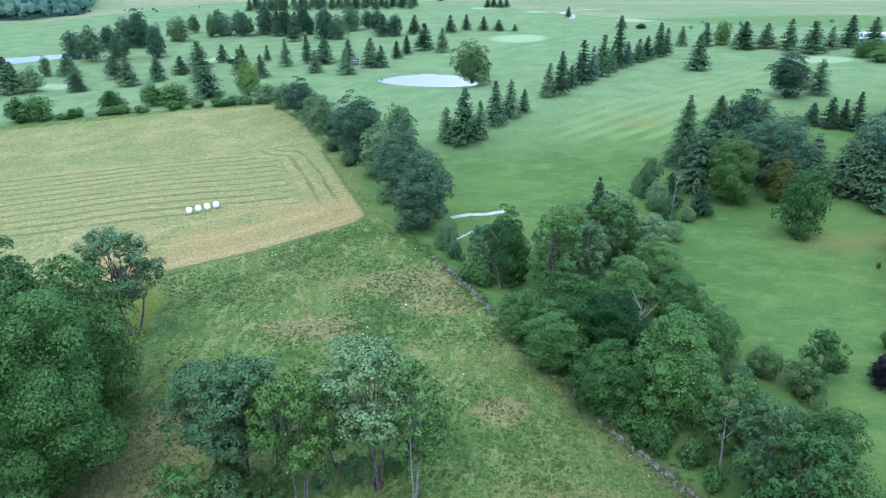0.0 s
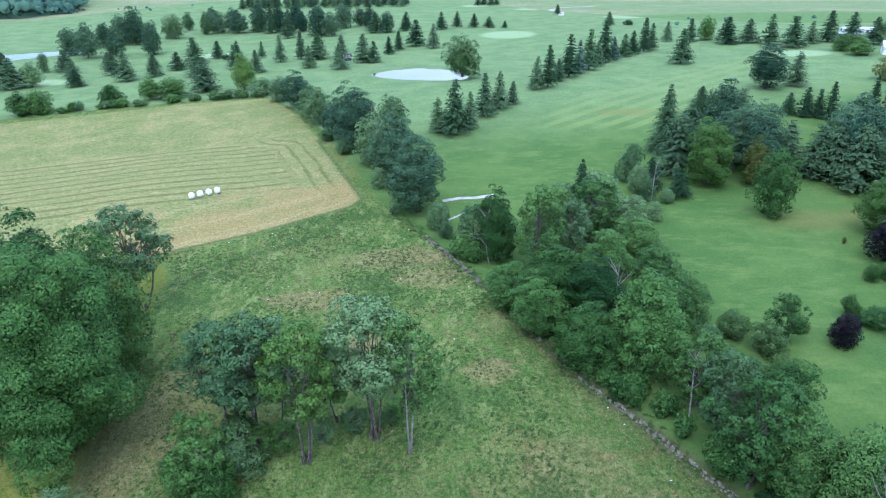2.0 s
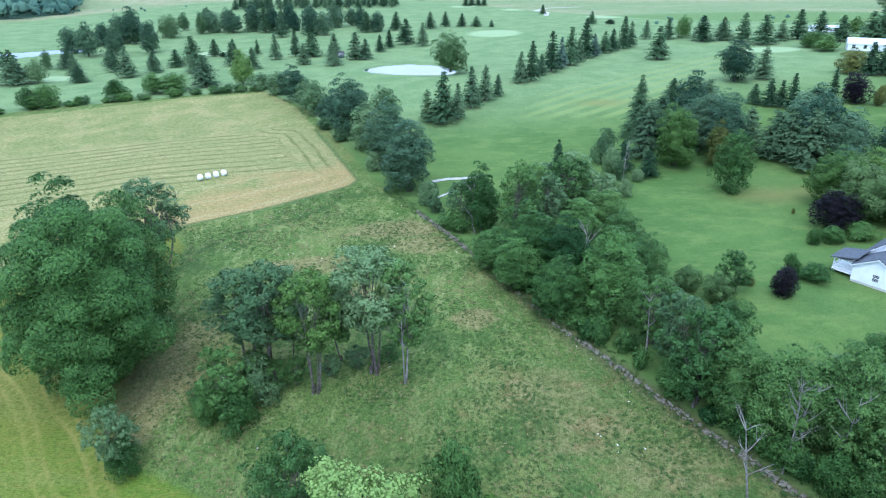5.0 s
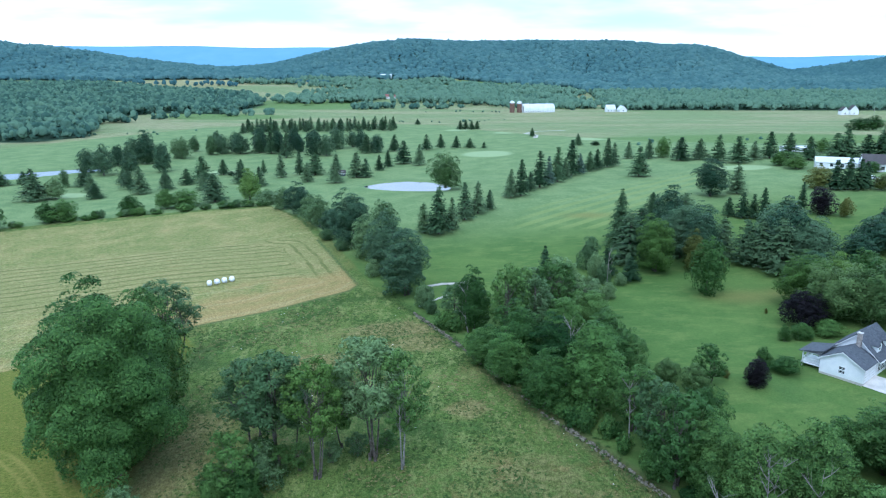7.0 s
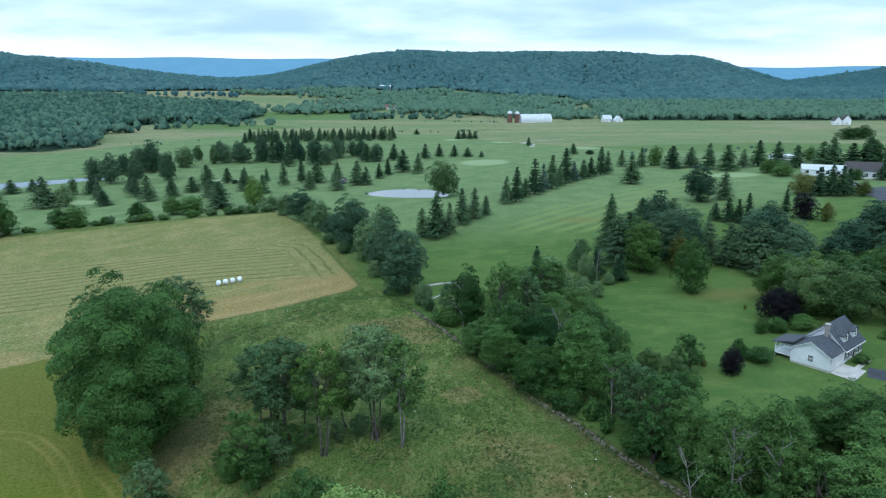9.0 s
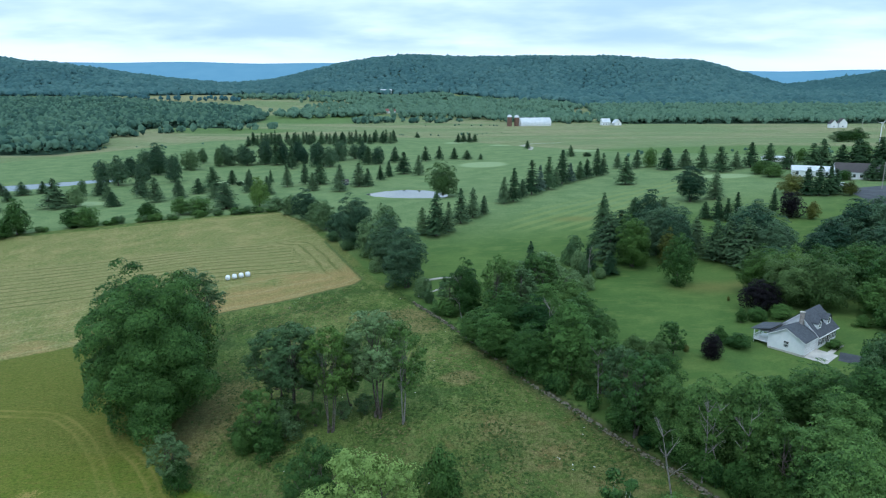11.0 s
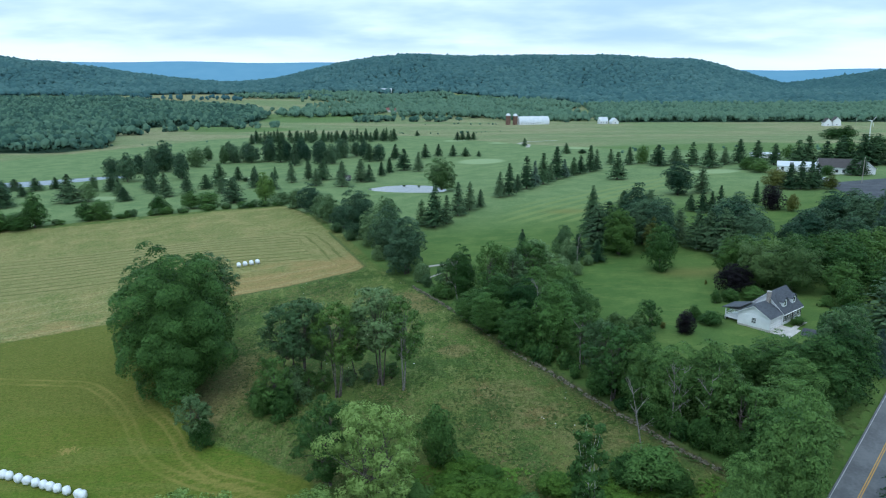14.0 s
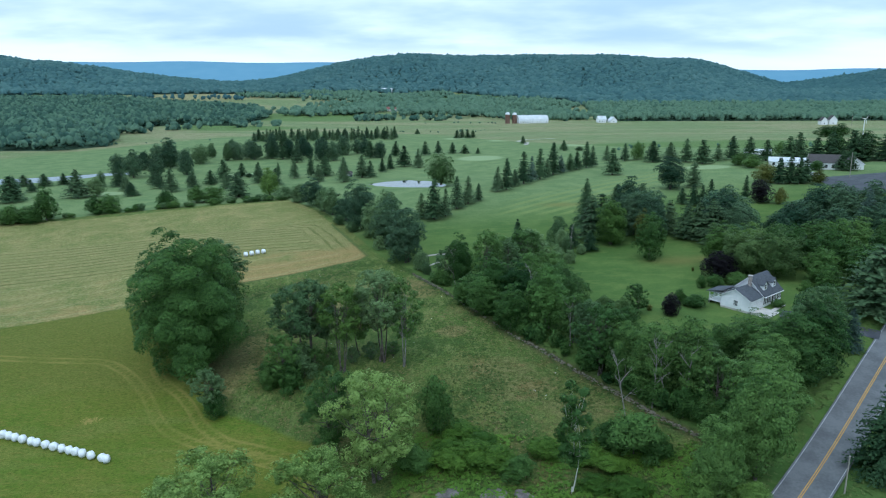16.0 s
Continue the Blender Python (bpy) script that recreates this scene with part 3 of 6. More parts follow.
verdant = np.maximum.reduce([blob(-195, 1040, 120, 110), blob(40, 1420, 260, 130), blob(150, 1480, 190, 220), blob(-240, 800, 90, 60), blob(150, 450, 180, 70)])
field("verdant", np.clip(verdant * 3, 0, 1))
WALL = [(-13.7, 192.8), (-8.5, 183), (-4.2, 175.4), (0, 167.5), (6, 154), (13.5, 138.5), (19.2, 131.2), (23.8, 125), (28.8, 118.4), (33, 113.6), (36.5, 108.8), (42.2, 102.7)]
field("litter", np.clip(1.2 - along(WALL[4:], PX, PY) / 1.8, 0, 1) + np.clip(blob(-45, 130, 10, 12), 0, 1))
ground = obj("ground", land, GRASS)
tagged(ground, "rolling farmland of pasture, mown hay, lawn and golf turf", "ground", kind="structure")


def water(name, outline, z, label):
    bm = bmesh.new()
    bm.faces.new([bm.verts.new((x, y, z)) for x, y in outline])
    bmesh.ops.triangulate(bm, faces=bm.faces[:])
    w = part(name, bm, WATER)
    w.data.polygons.foreach_set("use_smooth", np.zeros(len(w.data.polygons), bool))
    return tagged(w, label, "water", kind="structure")


def widened(outline, d):
    cx, cy = np.mean(outline, axis=0)
    return [(x + (x - cx) / math.hypot(x - cx, y - cy) * d, y + (y - cy) / math.hypot(x - cx, y - cy) * d) for x, y in outline]


water("water_pond", widened(POND, 1.0), POND_Z, "still golf pond mirroring the pale sky")
water("water_creek", widened(CREEK, 1.0), CREEK_Z, "long pale pond at the edge of the course")

# distant ridge behind the hills
rx_ = np.linspace(-4300, 4300, 173)
r_top = 192 - 50 * ss(300, 1900, rx_) + 5 * np.sin(rx_ / 410.0) + 3 * np.sin(rx_ / 133.0 + 1)
rv = np.concatenate([np.stack([rx_, np.full_like(rx_, 4460), r_top], -1), np.stack([rx_, np.full_like(rx_, 4150), r_top * 0.45], -1), np.stack([rx_, np.full_like(rx_, 3900), rx_ * 0 - 5], -1)])
nr = len(rx_)
rf = np.concatenate([np.stack([k * nr + np.arange(nr - 1), (k + 1) * nr + np.arange(nr - 1), (k + 1) * nr + 1 + np.arange(nr - 1), k * nr + 1 + np.arange(nr - 1)], -1) for k in (0, 1)])
RIDGE, rk, r_out = material("hazy_glowing_ridge")
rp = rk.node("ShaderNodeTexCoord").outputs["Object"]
# air haze painted as blue on the slope, with a faint glow added below
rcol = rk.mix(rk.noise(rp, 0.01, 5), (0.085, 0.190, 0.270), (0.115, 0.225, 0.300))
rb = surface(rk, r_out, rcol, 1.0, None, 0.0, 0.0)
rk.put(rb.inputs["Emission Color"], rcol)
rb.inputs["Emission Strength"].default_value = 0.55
tagged(obj("backdrop_ridge", mesh_of("backdrop_ridge", rv, rf, True), RIDGE), "far mountain ridge under the cloud, painted haze blue", "backdrop", kind="structure")

# ---------------------------------------------------------------- trees: shapes


def sphere_dirs(rng, n):
    v = rng.normal(size=(n, 3))
    return v / np.linalg.norm(v, axis=1)[:, None]


def cards(name, rng, centre, normal, size, outward, slim=0.62, lobes=None, core=0.0, inner=None):
    """One mesh of small bent leaf sprays, each a four-cornered blade of its own, round an inner mass of shaded foliage."""
    n = len(centre)
    t = np.cross(normal, rng.normal(size=(n, 3)))
    t /= np.linalg.norm(t, axis=1)[:, None] + 1e-9
    b = np.cross(normal, t)
    s = size[:, None]
    bend = normal * s * rng.uniform(-0.05, 0.22, (n, 1))
    v = np.stack([centre + t * s * 0.55, centre + b * s * slim * 0.5 - bend, centre - t * s * 0.5, centre - b * s * slim * 0.5 - bend], 1).reshape(-1, 3)
    f = np.arange(n * 4).reshape(-1, 4)
    nv = normal * 0.28 + outward * 0.72
    nv /= np.linalg.norm(nv, axis=1)[:, None] + 1e-9
    nv = np.repeat(nv, 4, axis=0)
    f = np.concatenate([f[:, [0, 1, 2]], f[:, [0, 2, 3]]])
    if core > 0:
        lobes = np.asarray(lobes, float)
        m = len(lobes)
        jig = 1 + rng.normal(0, 0.10, (m, len(CORE_V), 1))
        cv = CORE_V[None] * jig * (lobes[:, 3] * core)[:, None, None]
        cv[:, :, 2] *= lobes[:, 4][:, None]
        cv = cv + lobes[:, None, :3]
        f = np.concatenate([f, (CORE_F[None] + (np.arange(m) * len(CORE_V))[:, None, None]).reshape(-1, 3) + len(v)])
        v = np.concatenate([v, cv.reshape(-1, 3)])
        nv = np.concatenate([nv, np.tile(CORE_V, (m, 1))])
    if inner is not None:
        f = np.concatenate([f, inner[1] + len(v)])
        v = np.concatenate([v, inner[0]])
        nv = np.concatenate([nv, inner[2]])
    me = mesh_of(name, v, f, True)
    me.normals_split_custom_set_from_vertices(nv)
    return me


core_bm = bmesh.new()
bmesh.ops.create_icosphere(core_bm, subdivisions=2, radius=1.0)
CORE_V = np.array([v.co[:] for v in core_bm.verts])
CORE_F = np.array([[v.index for v in f.verts] for f in core_bm.faces])
core_bm.free()


def leafy(name, rng, lobes, leaf, per, tuft, squash=0.8, cover=1.0, core=0.72):
    """A crown of lobes (x, y, z, radius, squash); each lobe is set with tufts, and each tuft is a spray of small leaves round a twig end."""
    cs, ns, os_ = [], [], []
    lobes = np.asarray(lobes, float)
    for i, (x, y, z, r, sq) in enumerate(lobes):
        k = max(5, int(4 * r * r * cover * 1.25 / (tuft * tuft)))
        d = sphere_dirs(rng, k)
        rad = r * (0.90 + rng.normal(0, 0.09, k) + 0.22 * (rng.random(k) < 0.12))
        c = np.array((x, y, z)) + d * rad[:, None] * np.array((1, 1, sq))
        keep = np.ones(k, bool)
        for q, (x2, y2, z2, r2, s2) in enumerate(lobes):
            if q != i:
                e = (c - (x2, y2, z2)) / (r2, r2, r2 * s2)
                keep &= (e * e).sum(1) > 0.62
        c, d = c[keep], d[keep]
        k = len(c)
        if not k:
            continue
        rho = tuft * rng.uniform(0.55, 1.15, k)
        m = per
        dd = rng.normal(size=(k, m, 3)) + d[:, None, :] * 0.75 + np.array((0, 0, 0.35))
        dd /= np.linalg.norm(dd, axis=2)[:, :, None]
        p = c[:, None, :] + dd * (rho[:, None] * rng.uniform(0.55, 1.12, (k, m)))[:, :, None] * np.array((1.1, 1.1, squash))
        nn = dd * 0.8 + d[:, None, :] * 0.3 + np.array((0, 0, 0.3)) + rng.normal(0, 0.38, (k, m, 3))
        nn /= np.linalg.norm(nn, axis=2)[:, :, None]
        oo = dd * 0.75 + d[:, None, :] * 0.35 + np.array((0, 0, 0.15))
        oo /= np.linalg.norm(oo, axis=2)[:, :, None]
        cs.append(p.reshape(-1, 3)), ns.append(nn.reshape(-1, 3)), os_.append(oo.reshape(-1, 3))
    c, n_, o_ = np.concatenate(cs), np.concatenate(ns), np.concatenate(os_)
    return cards(name, rng, c, n_, leaf * rng.uniform(0.6, 1.45, len(c)), o_, 0.85, lobes, core)


def limb_line(a, b, rng, sag=0.0, n=6):
    a, b = np.asarray(a, float), np.asarray(b, float)
    t = np.linspace(0, 1, n)[:, None]
    p = a + (b - a) * t
    p += np.sin(t * math.pi) * rng.normal(0, 0.035, 3) * np.linalg.norm(b - a)
    p[:, 2] += (np.sin(t * math.pi) * sag)[:, 0]
    return p


def boughs(name, rng, stems, lobes, r0, fork, sides=6):
    """Trunk and limbs: each stem rises to the fork height, and limbs run from it into every lobe."""
    out = []
    for sx, sy, lean_x, lean_y, k in stems:
        top = max(l[2] for l in lobes)
        p = limb_line((sx, sy, -0.4), (sx + lean_x, sy + lean_y, top * 0.86), rng, n=8)
        out.append(tube(p, np.linspace(r0 * k, r0 * k * 0.18, 8), sides))
        out.append(tube([(sx, sy, -0.4), (sx, sy, 0.35), (sx + lean_x * 0.04, sy + lean_y * 0.04, 1.0)], [r0 * k * 1.7, r0 * k * 1.25, r0 * k * 1.0], sides))
    for i, (x, y, z, r, s) in enumerate(lobes):
        sx, sy, lx, ly, k = stems[i % len(stems)]
        hz = max(fork, z * rng.uniform(0.5, 0.7))
        f = hz / (max(l[2] for l in lobes) * 0.86)
        out.append(tube(limb_line((sx + lx * f, sy + ly * f, hz), (x, y, z), rng, -0.05 * z), np.linspace(r0 * k * 0.45, r0 * 0.06, 6), 5))
    v, f = joined(out)
    return mesh_of(name, v, f, True)


def full_crown(name, seed, H, R, low, leaf, gap, per, egg=0.25, waist=0.0, rough=1.0, lean=0.0, clump=None, core=0.45, slim=0.60):
    """A closed leafy crown: an uneven egg built of many separate boughs of foliage, each a drooping dome of small leaves over a dark inside."""
    rng = np.random.default_rng(seed)
    zc, hz = (H + low) / 2, (H - low) / 2
    off = sphere_dirs(rng, 9)
    pha = rng.uniform(0, 6.28, 9)
    clump = clump or 0.19 * R

    def at(d, depth=1.0):
        f = np.ones(len(d))
        for i in range(9):
            f = f + (0.095 if i < 4 else 0.055) * rough * np.sin((2.6 if i < 4 else 6.0) * (d @ off[i]) + pha[i])
        wide = 1 - egg * d[:, 2] - waist * d[:, 2] ** 2
        p = np.stack([d[:, 0] * f * wide * R, d[:, 1] * f * wide * R, d[:, 2] * hz * (0.25 + 0.75 * f)], -1) * np.reshape(depth, (-1, 1))
        p[:, 0] += lean * R * p[:, 2] / hz
        return p + np.array((0, 0, zc))

    ball = at(BALL_V)
    fit_r = (R - 0.35 * clump) / np.percentile(np.hypot(ball[:, 0], ball[:, 1]), 97)
    fit_h = (H - low) / (ball[:, 2].max() - ball[:, 2].min())
    drop = ball[:, 2].min()

    def fitted(q):
        return (q - np.array((0, 0, drop))) * np.array((fit_r, fit_r, fit_h)) + np.array((0, 0, low))

    area = 4 * math.pi * R * (0.45 * R + 0.55 * hz)
    total = int(area * 1.1 / gap ** 2) * per
    n1 = int(area / (clump * clump * 2.7))
    n2 = n1 // 2
    n = n1 + n2

    def spread(m):
        i = np.arange(m) + 0.5
        ga = i * 2.399963 + rng.normal(0, 0.35, m)
        gz = np.clip(1 - 2 * i / m + rng.normal(0, 0.05, m), -1, 1)
        return np.stack([np.cos(ga) * np.sqrt(1 - gz * gz), np.sin(ga) * np.sqrt(1 - gz * gz), gz], -1)

    d = np.concatenate([spread(n1), spread(n2)])
    rc = clump * np.concatenate([rng.uniform(0.50, 1.35, n1), rng.uniform(0.9, 1.4, n2)])
    depth = np.concatenate([rng.choice((1.14, 1.05, 1.0, 0.90, 0.78), n1) - 0.50 * rc[:n1] / R, rng.uniform(0.52, 0.66, n2)])
    c = fitted(at(d, depth))
    out_ = d * np.array((1, 1, R / hz))
    out_ /= np.linalg.norm(out_, axis=1)[:, None]
    share = rc ** 2 * np.where(np.arange(n) < n1, 1.0, 0.6)
    who = rng.choice(n, total, p=share / share.sum())
    dd = rng.normal(size=(total, 3)) + out_[who] * 0.70 + np.array((0, 0, 0.85))
    dd /= np.linalg.norm(dd, axis=1)[:, None]
    # smaller sprays on each bough break its outline
    sub_ = sphere_dirs(rng, 14)
    near = np.clip((dd[:, None, :] * sub_[None]).sum(2), 0, 1).max(1)
    rad = rc[who] * (0.70 + 0.42 * near ** 4 + rng.normal(0, 0.07, total))
    p = c[who] + dd * rad[:, None] * np.array((1.15, 1.15, 0.72))
    p[:, 2] = np.maximum(p[:, 2] - 0.18 * rc[who] * (1 - dd[:, 2]), 0.03 * H)
    nn = dd * 0.75 + np.array((0, 0, 0.35)) + rng.normal(0, 0.42, (total, 3))
    nn /= np.linalg.norm(nn, axis=1)[:, None]
    oo = dd * 0.95 + out_[who] * 0.10 + rng.normal(0, 0.16, (total, 3))
    oo /= np.linalg.norm(oo, axis=1)[:, None]
    v = fitted(at(BALL_V, core * (1 + rng.normal(0, 0.05, len(BALL_V)))))
    return cards(name, rng, p, nn, leaf * rng.uniform(0.6, 1.4, total), oo, slim, inner=(v, BALL_F, BALL_V) if core > 0 else None)


ball_bm = bmesh.new()
bmesh.ops.create_icosphere(ball_bm, subdivisions=3, radius=1.0)
BALL_V = np.array([v.co[:] for v in ball_bm.verts])
BALL_F = np.array([[v.index for v in f.verts] for f in ball_bm.faces])
ball_bm.free()


def full_tree(seed, H, R, low, leaf, gap, per, stems, r0, fork, **kw):
    rng = np.random.default_rng(seed + 900)
    limbs = [(R * 0.45 * math.cos(i * 2.4), R * 0.45 * math.sin(i * 2.4), low + (H - low) * (0.3 + 0.08 * i), 1.0, 1.0) for i in range(6)]
    return dict(H=H, R=R, trunk=boughs("trunk", rng, stems, limbs, r0, fork), crown=full_crown("crown", seed, H, R, low, leaf, gap, per, **kw))


def lobe_set(rng, H, R, low, n, rlo, rhi, top_heavy=0.5, wild=1.0):
    """Lobes spread over an uneven egg-shaped crown between the heights low and H, with smaller ones standing out of it."""
    out = []
    hc = (H - low) / 2
    skew = rng.normal(0, 0.10 * R * wild, 2)
    for i in range(n):
        u = (i + 0.5) / n
        z = -1 + 2 * u
        a = i * 2.39996 + rng.uniform(-0.7, 0.7)
        ring = math.sqrt(max(0.0, 1 - (z * (1 - 0.25 * top_heavy) - 0.15 * top_heavy) ** 2))
        r = R * rng.uniform(rlo * 0.8, rhi)
        q = max(0.0, R * ring * rng.uniform(0.72, 1.04) - r * 0.85)
        zz = low + hc + z * max(hc - r * 0.8, 0.1) + rng.normal(0, 0.05 * hc * wild)
        x, y = q * math.cos(a) + skew[0] * u, q * math.sin(a) + skew[1] * u
        out.append((x, y, max(zz, low + r * 0.5), r, rng.uniform(0.7, 1.0)))
        if rng.random() < 0.75 * wild:
            a2, e2 = a + rng.uniform(-0.6, 0.6), rng.uniform(-0.1, 0.9)
            k = r * rng.uniform(0.75, 1.0)
            out.append((x + k * math.cos(a2) * math.cos(e2), y + k * math.sin(a2) * math.cos(e2), max(zz + k * math.sin(e2), low + 0.3 * r), r * rng.uniform(0.34, 0.55), rng.uniform(0.8, 1.1)))
    return out


def broadleaf(seed, H, R, low, n, rlo, rhi, leaf, per, tuft, stems, r0, fork, squash=0.8, cover=1.0, core=0.72, heavy=0.5, wild=1.0):
    rng = np.random.default_rng(seed)
    lobes = lobe_set(rng, H, R, low, n, rlo, rhi, heavy, wild)
    return dict(H=H, R=R, trunk=boughs("trunk", rng, stems, lobes, r0, fork), crown=leafy("crown", rng, lobes, leaf, per, tuft, squash, cover, core))


def conifer(seed, H, R, leaf, levels, spokes, low=0.06, droop=0.35, gap=0.0, power=0.85):
    """A spire of drooping whorls of boughs, every bough a row of needle sprays."""
    rng = np.random.default_rng(seed)
    c, n_, o_, s_ = [], [], [], []
    limbs = [tube([(0, 0, -0.3), (0, 0, H * 0.5), (0, 0, H * 0.97)], [R * 0.075, R * 0.05, 0.02], 6)]
    for i in range(levels):
        u = low + (1 - low) * (i + rng.uniform(-0.3, 0.3)) / levels
        u = min(max(u, low), 0.985)
        L = R * (1 - u) ** power * rng.uniform(0.85, 1.1) + 0.12
        for j in range(max(4, int(spokes * (0.45 + 0.55 * (1 - u))))):
            if rng.random() < gap:
                continue
            a = rng.uniform(0, 2 * math.pi)
            l = L * rng.uniform(0.7, 1.12)
            d = np.array((math.cos(a), math.sin(a), 0.0))
            m = max(2, int(l / (leaf * 0.42)))
            t = (np.arange(m) + rng.uniform(0.2, 0.8, m)) / m
            side = np.array((-d[1], d[0], 0.0))
            p = np.array((0, 0, u * H)) + d * (t * l)[:, None] + side * (rng.normal(0, 0.30, m) * leaf * (1.2 - 0.5 * t))[:, None]
            p[:, 2] += l * (0.10 * t - droop * t ** 2) + rng.normal(0, 0.05, m) * leaf
            nn = np.array((0, 0, 0.75)) + d * 0.55 + rng.normal(0, 0.35, (m, 3))
            c.append(p), n_.append(nn), o_.append(np.tile(d * 0.75 + np.array((0, 0, 0.55)), (m, 1)))
            s_.append(leaf * rng.uniform(0.75, 1.3, m) * (1.1 - 0.35 * t))
            if l > 0.5 * R and rng.random() < 0.25:
                limbs.append(tube([(0, 0, u * H), tuple(np.array((0, 0, u * H)) + d * l * 0.6 + np.array((0, 0, -0.02 * l)))], [0.05, 0.02], 4))
    c, n_, o_, s_ = np.concatenate(c), np.concatenate(n_), np.concatenate(o_), np.concatenate(s_)
    n_ /= np.linalg.norm(n_, axis=1)[:, None]
    o_ /= np.linalg.norm(o_, axis=1)[:, None]
    v, f = joined(limbs)
    return dict(H=H, R=R, trunk=mesh_of("trunk", v, f, True), crown=cards("crown", rng, c, n_, s_, o_, 0.55))


STRAIGHT = [(0, 0, 0.05, -0.05, 1.0)]
ONE, TWO = [(0, 0, 0.3, 0.2, 1.0)], [(-0.35, 0.1, -0.8, 0.3, 0.9), (0.35, -0.1, 0.7, -0.4, 0.8)]
CLUMP = [(-0.45, 0.1, -0.7, 0.3, 0.8), (0.3, -0.3, 0.8, -0.3, 0.75), (0.15, 0.4, 0.2, 0.9, 0.7), (-0.1, -0.4, -0.3, -0.8, 0.65)]
BUILD = {
    "hero": [lambda: full_tree(3, 28, 11.5, 0.4, 0.33, 0.60, 24, ONE, 0.55, 4, egg=-0.10, waist=0.0, rough=1.1, clump=2.3)],
    "round": [lambda s=s, g=g, w=w, n=n: full_tree(s, 14, 5.0, 0.2, 0.27, 0.52, 15, TWO, 0.24, 2.2, egg=g, waist=w, rough=1.3, lean=n) for s, g, w, n in ((11, 0.22, 0.05, 0.0), (12, 0.12, 0.0, 0.1), (13, 0.30, 0.1, -0.08), (14, 0.18, 0.0, 0.05))],
    "open": [lambda s=s: broadleaf(s, 14, 5.0, 1.6, 26, 0.20, 0.32, 0.25, 26, 0.62, TWO, 0.20, 2.2, 0.9, 0.9, 0.0, 0.1, 0.7) for s in (15, 16, 17)],
    "fore": [lambda s=s: broadleaf(s, 14, 5.0, 1.4, 30, 0.18, 0.30, 0.19, 46, 0.66, TWO, 0.20, 2.2, 0.85, 1.0, 0.0, 0.1, 0.9) for s in (18, 19, 20)],
    "tall": [lambda s=s, st=st: broadleaf(s, 19, 4.4, 6.4, 26, 0.20, 0.34, 0.24, 30, 0.66, st, 0.19, 6.5, 0.9, 1.0, 0.0, 0.0, 0.8) for s, st in ((21, CLUMP), (22, TWO), (23, CLUMP))],
    "bush": [lambda s=s: full_tree(s, 5.0, 3.0, 0.0, 0.24, 0.45, 13, CLUMP, 0.06, 0.5, egg=0.15, rough=1.9, clump=0.75) for s in (31, 32, 33)],
    "low": [lambda s=s: full_tree(s, 5.0, 3.0, 0.0, 0.50, 0.66, 7, CLUMP, 0.06, 0.5, egg=0.10, rough=1.5) for s in (34, 35)],
    "mid": [lambda s=s, g=g: full_tree(s, 12, 5.0, 0.3, 0.44, 0.72, 9, ONE, 0.24, 2.0, egg=g, rough=1.35) for s, g in ((41, 0.25), (42, 0.12), (43, 0.32))],
    "dense": [lambda s=s: full_tree(s, 13, 5.0, 0.0, 0.36, 0.60, 10, ONE, 0.24, 1.5, egg=0.22, rough=1.0) for s in (51, 52)],
    "spruce": [lambda s=s: conifer(s, 13, 4.0, 0.85, 24, 17, 0.10, 0.20, 0.0, 0.72) for s in (61, 62, 63)],
    "pine": [lambda s=s: conifer(s, 11, 3.7, 0.58, 24, 22, 0.08, 0.12, 0.05, 0.55) for s in (71, 72)],
    "nearspruce": [lambda s=s: conifer(s, 17, 5.4, 0.62, 40, 26, 0.03, 0.26, 0.0, 0.70) for s in (81, 82)],
    "willow": [lambda s=s: full_tree(s, 13, 6.0, 0.4, 0.30, 0.55, 11, ONE, 0.3, 3, egg=0.05, rough=1.2) for s in (91, 92)],
    "thin": [lambda: broadleaf(95, 17, 2.6, 4.0, 18, 0.24, 0.42, 0.26, 34, 0.60, STRAIGHT, 0.12, 6.0, 0.9, 1.6, 0.0, 0.3)],
}
FILL = {"open": 1.1, "fore": 1.1, "bush": 1.05, "spruce": 1.45, "nearspruce": 1.3, "pine": 1.25, "willow": 1.2, "round": 1.1, "mid": 1.1, "dense": 1.08, "tall": 1.1, "hero": 1.0}
made_shapes = {}
count = {}


def plant(kind, name, leaf, label, x, y, h, r, group="", bark=None, turn=None, sink=0.0, which=None):
    """One tree or bush at (x, y), h high and r in half width, with its trunk and crown as parts."""
    i = count.get(kind, 0)
    count[kind] = i + 1
    v = (i if which is None else which) % len(BUILD[kind])
    if (kind, v) not in made_shapes:
        made_shapes[kind, v] = BUILD[kind][v]()
    s = made_shapes[kind, v]
    root = new(name)
    r = r * FILL.get(kind, 1.0)
    a = (i * 137.5) % 360 if turn is None else turn
    root.matrix_basis = pose(x, y, h0(x, y) - sink, 0, 0, a) @ Matrix.Diagonal((r / s["R"], r / s["R"], h / s["H"], 1))
    obj("trunk", s["trunk"], bark or BARK, root)
    obj("crown", s["crown"], LEAF[leaf], root)
    return tagged(root, label, "bush" if "bush" in name or "shrub" in name else "tree", group)


def stand(kind, name, leaf, label, group, rows, **kw):
    for x, y, h, r in rows:
        plant(kind, name, leaf, label, x, y, h, r, group, **kw)

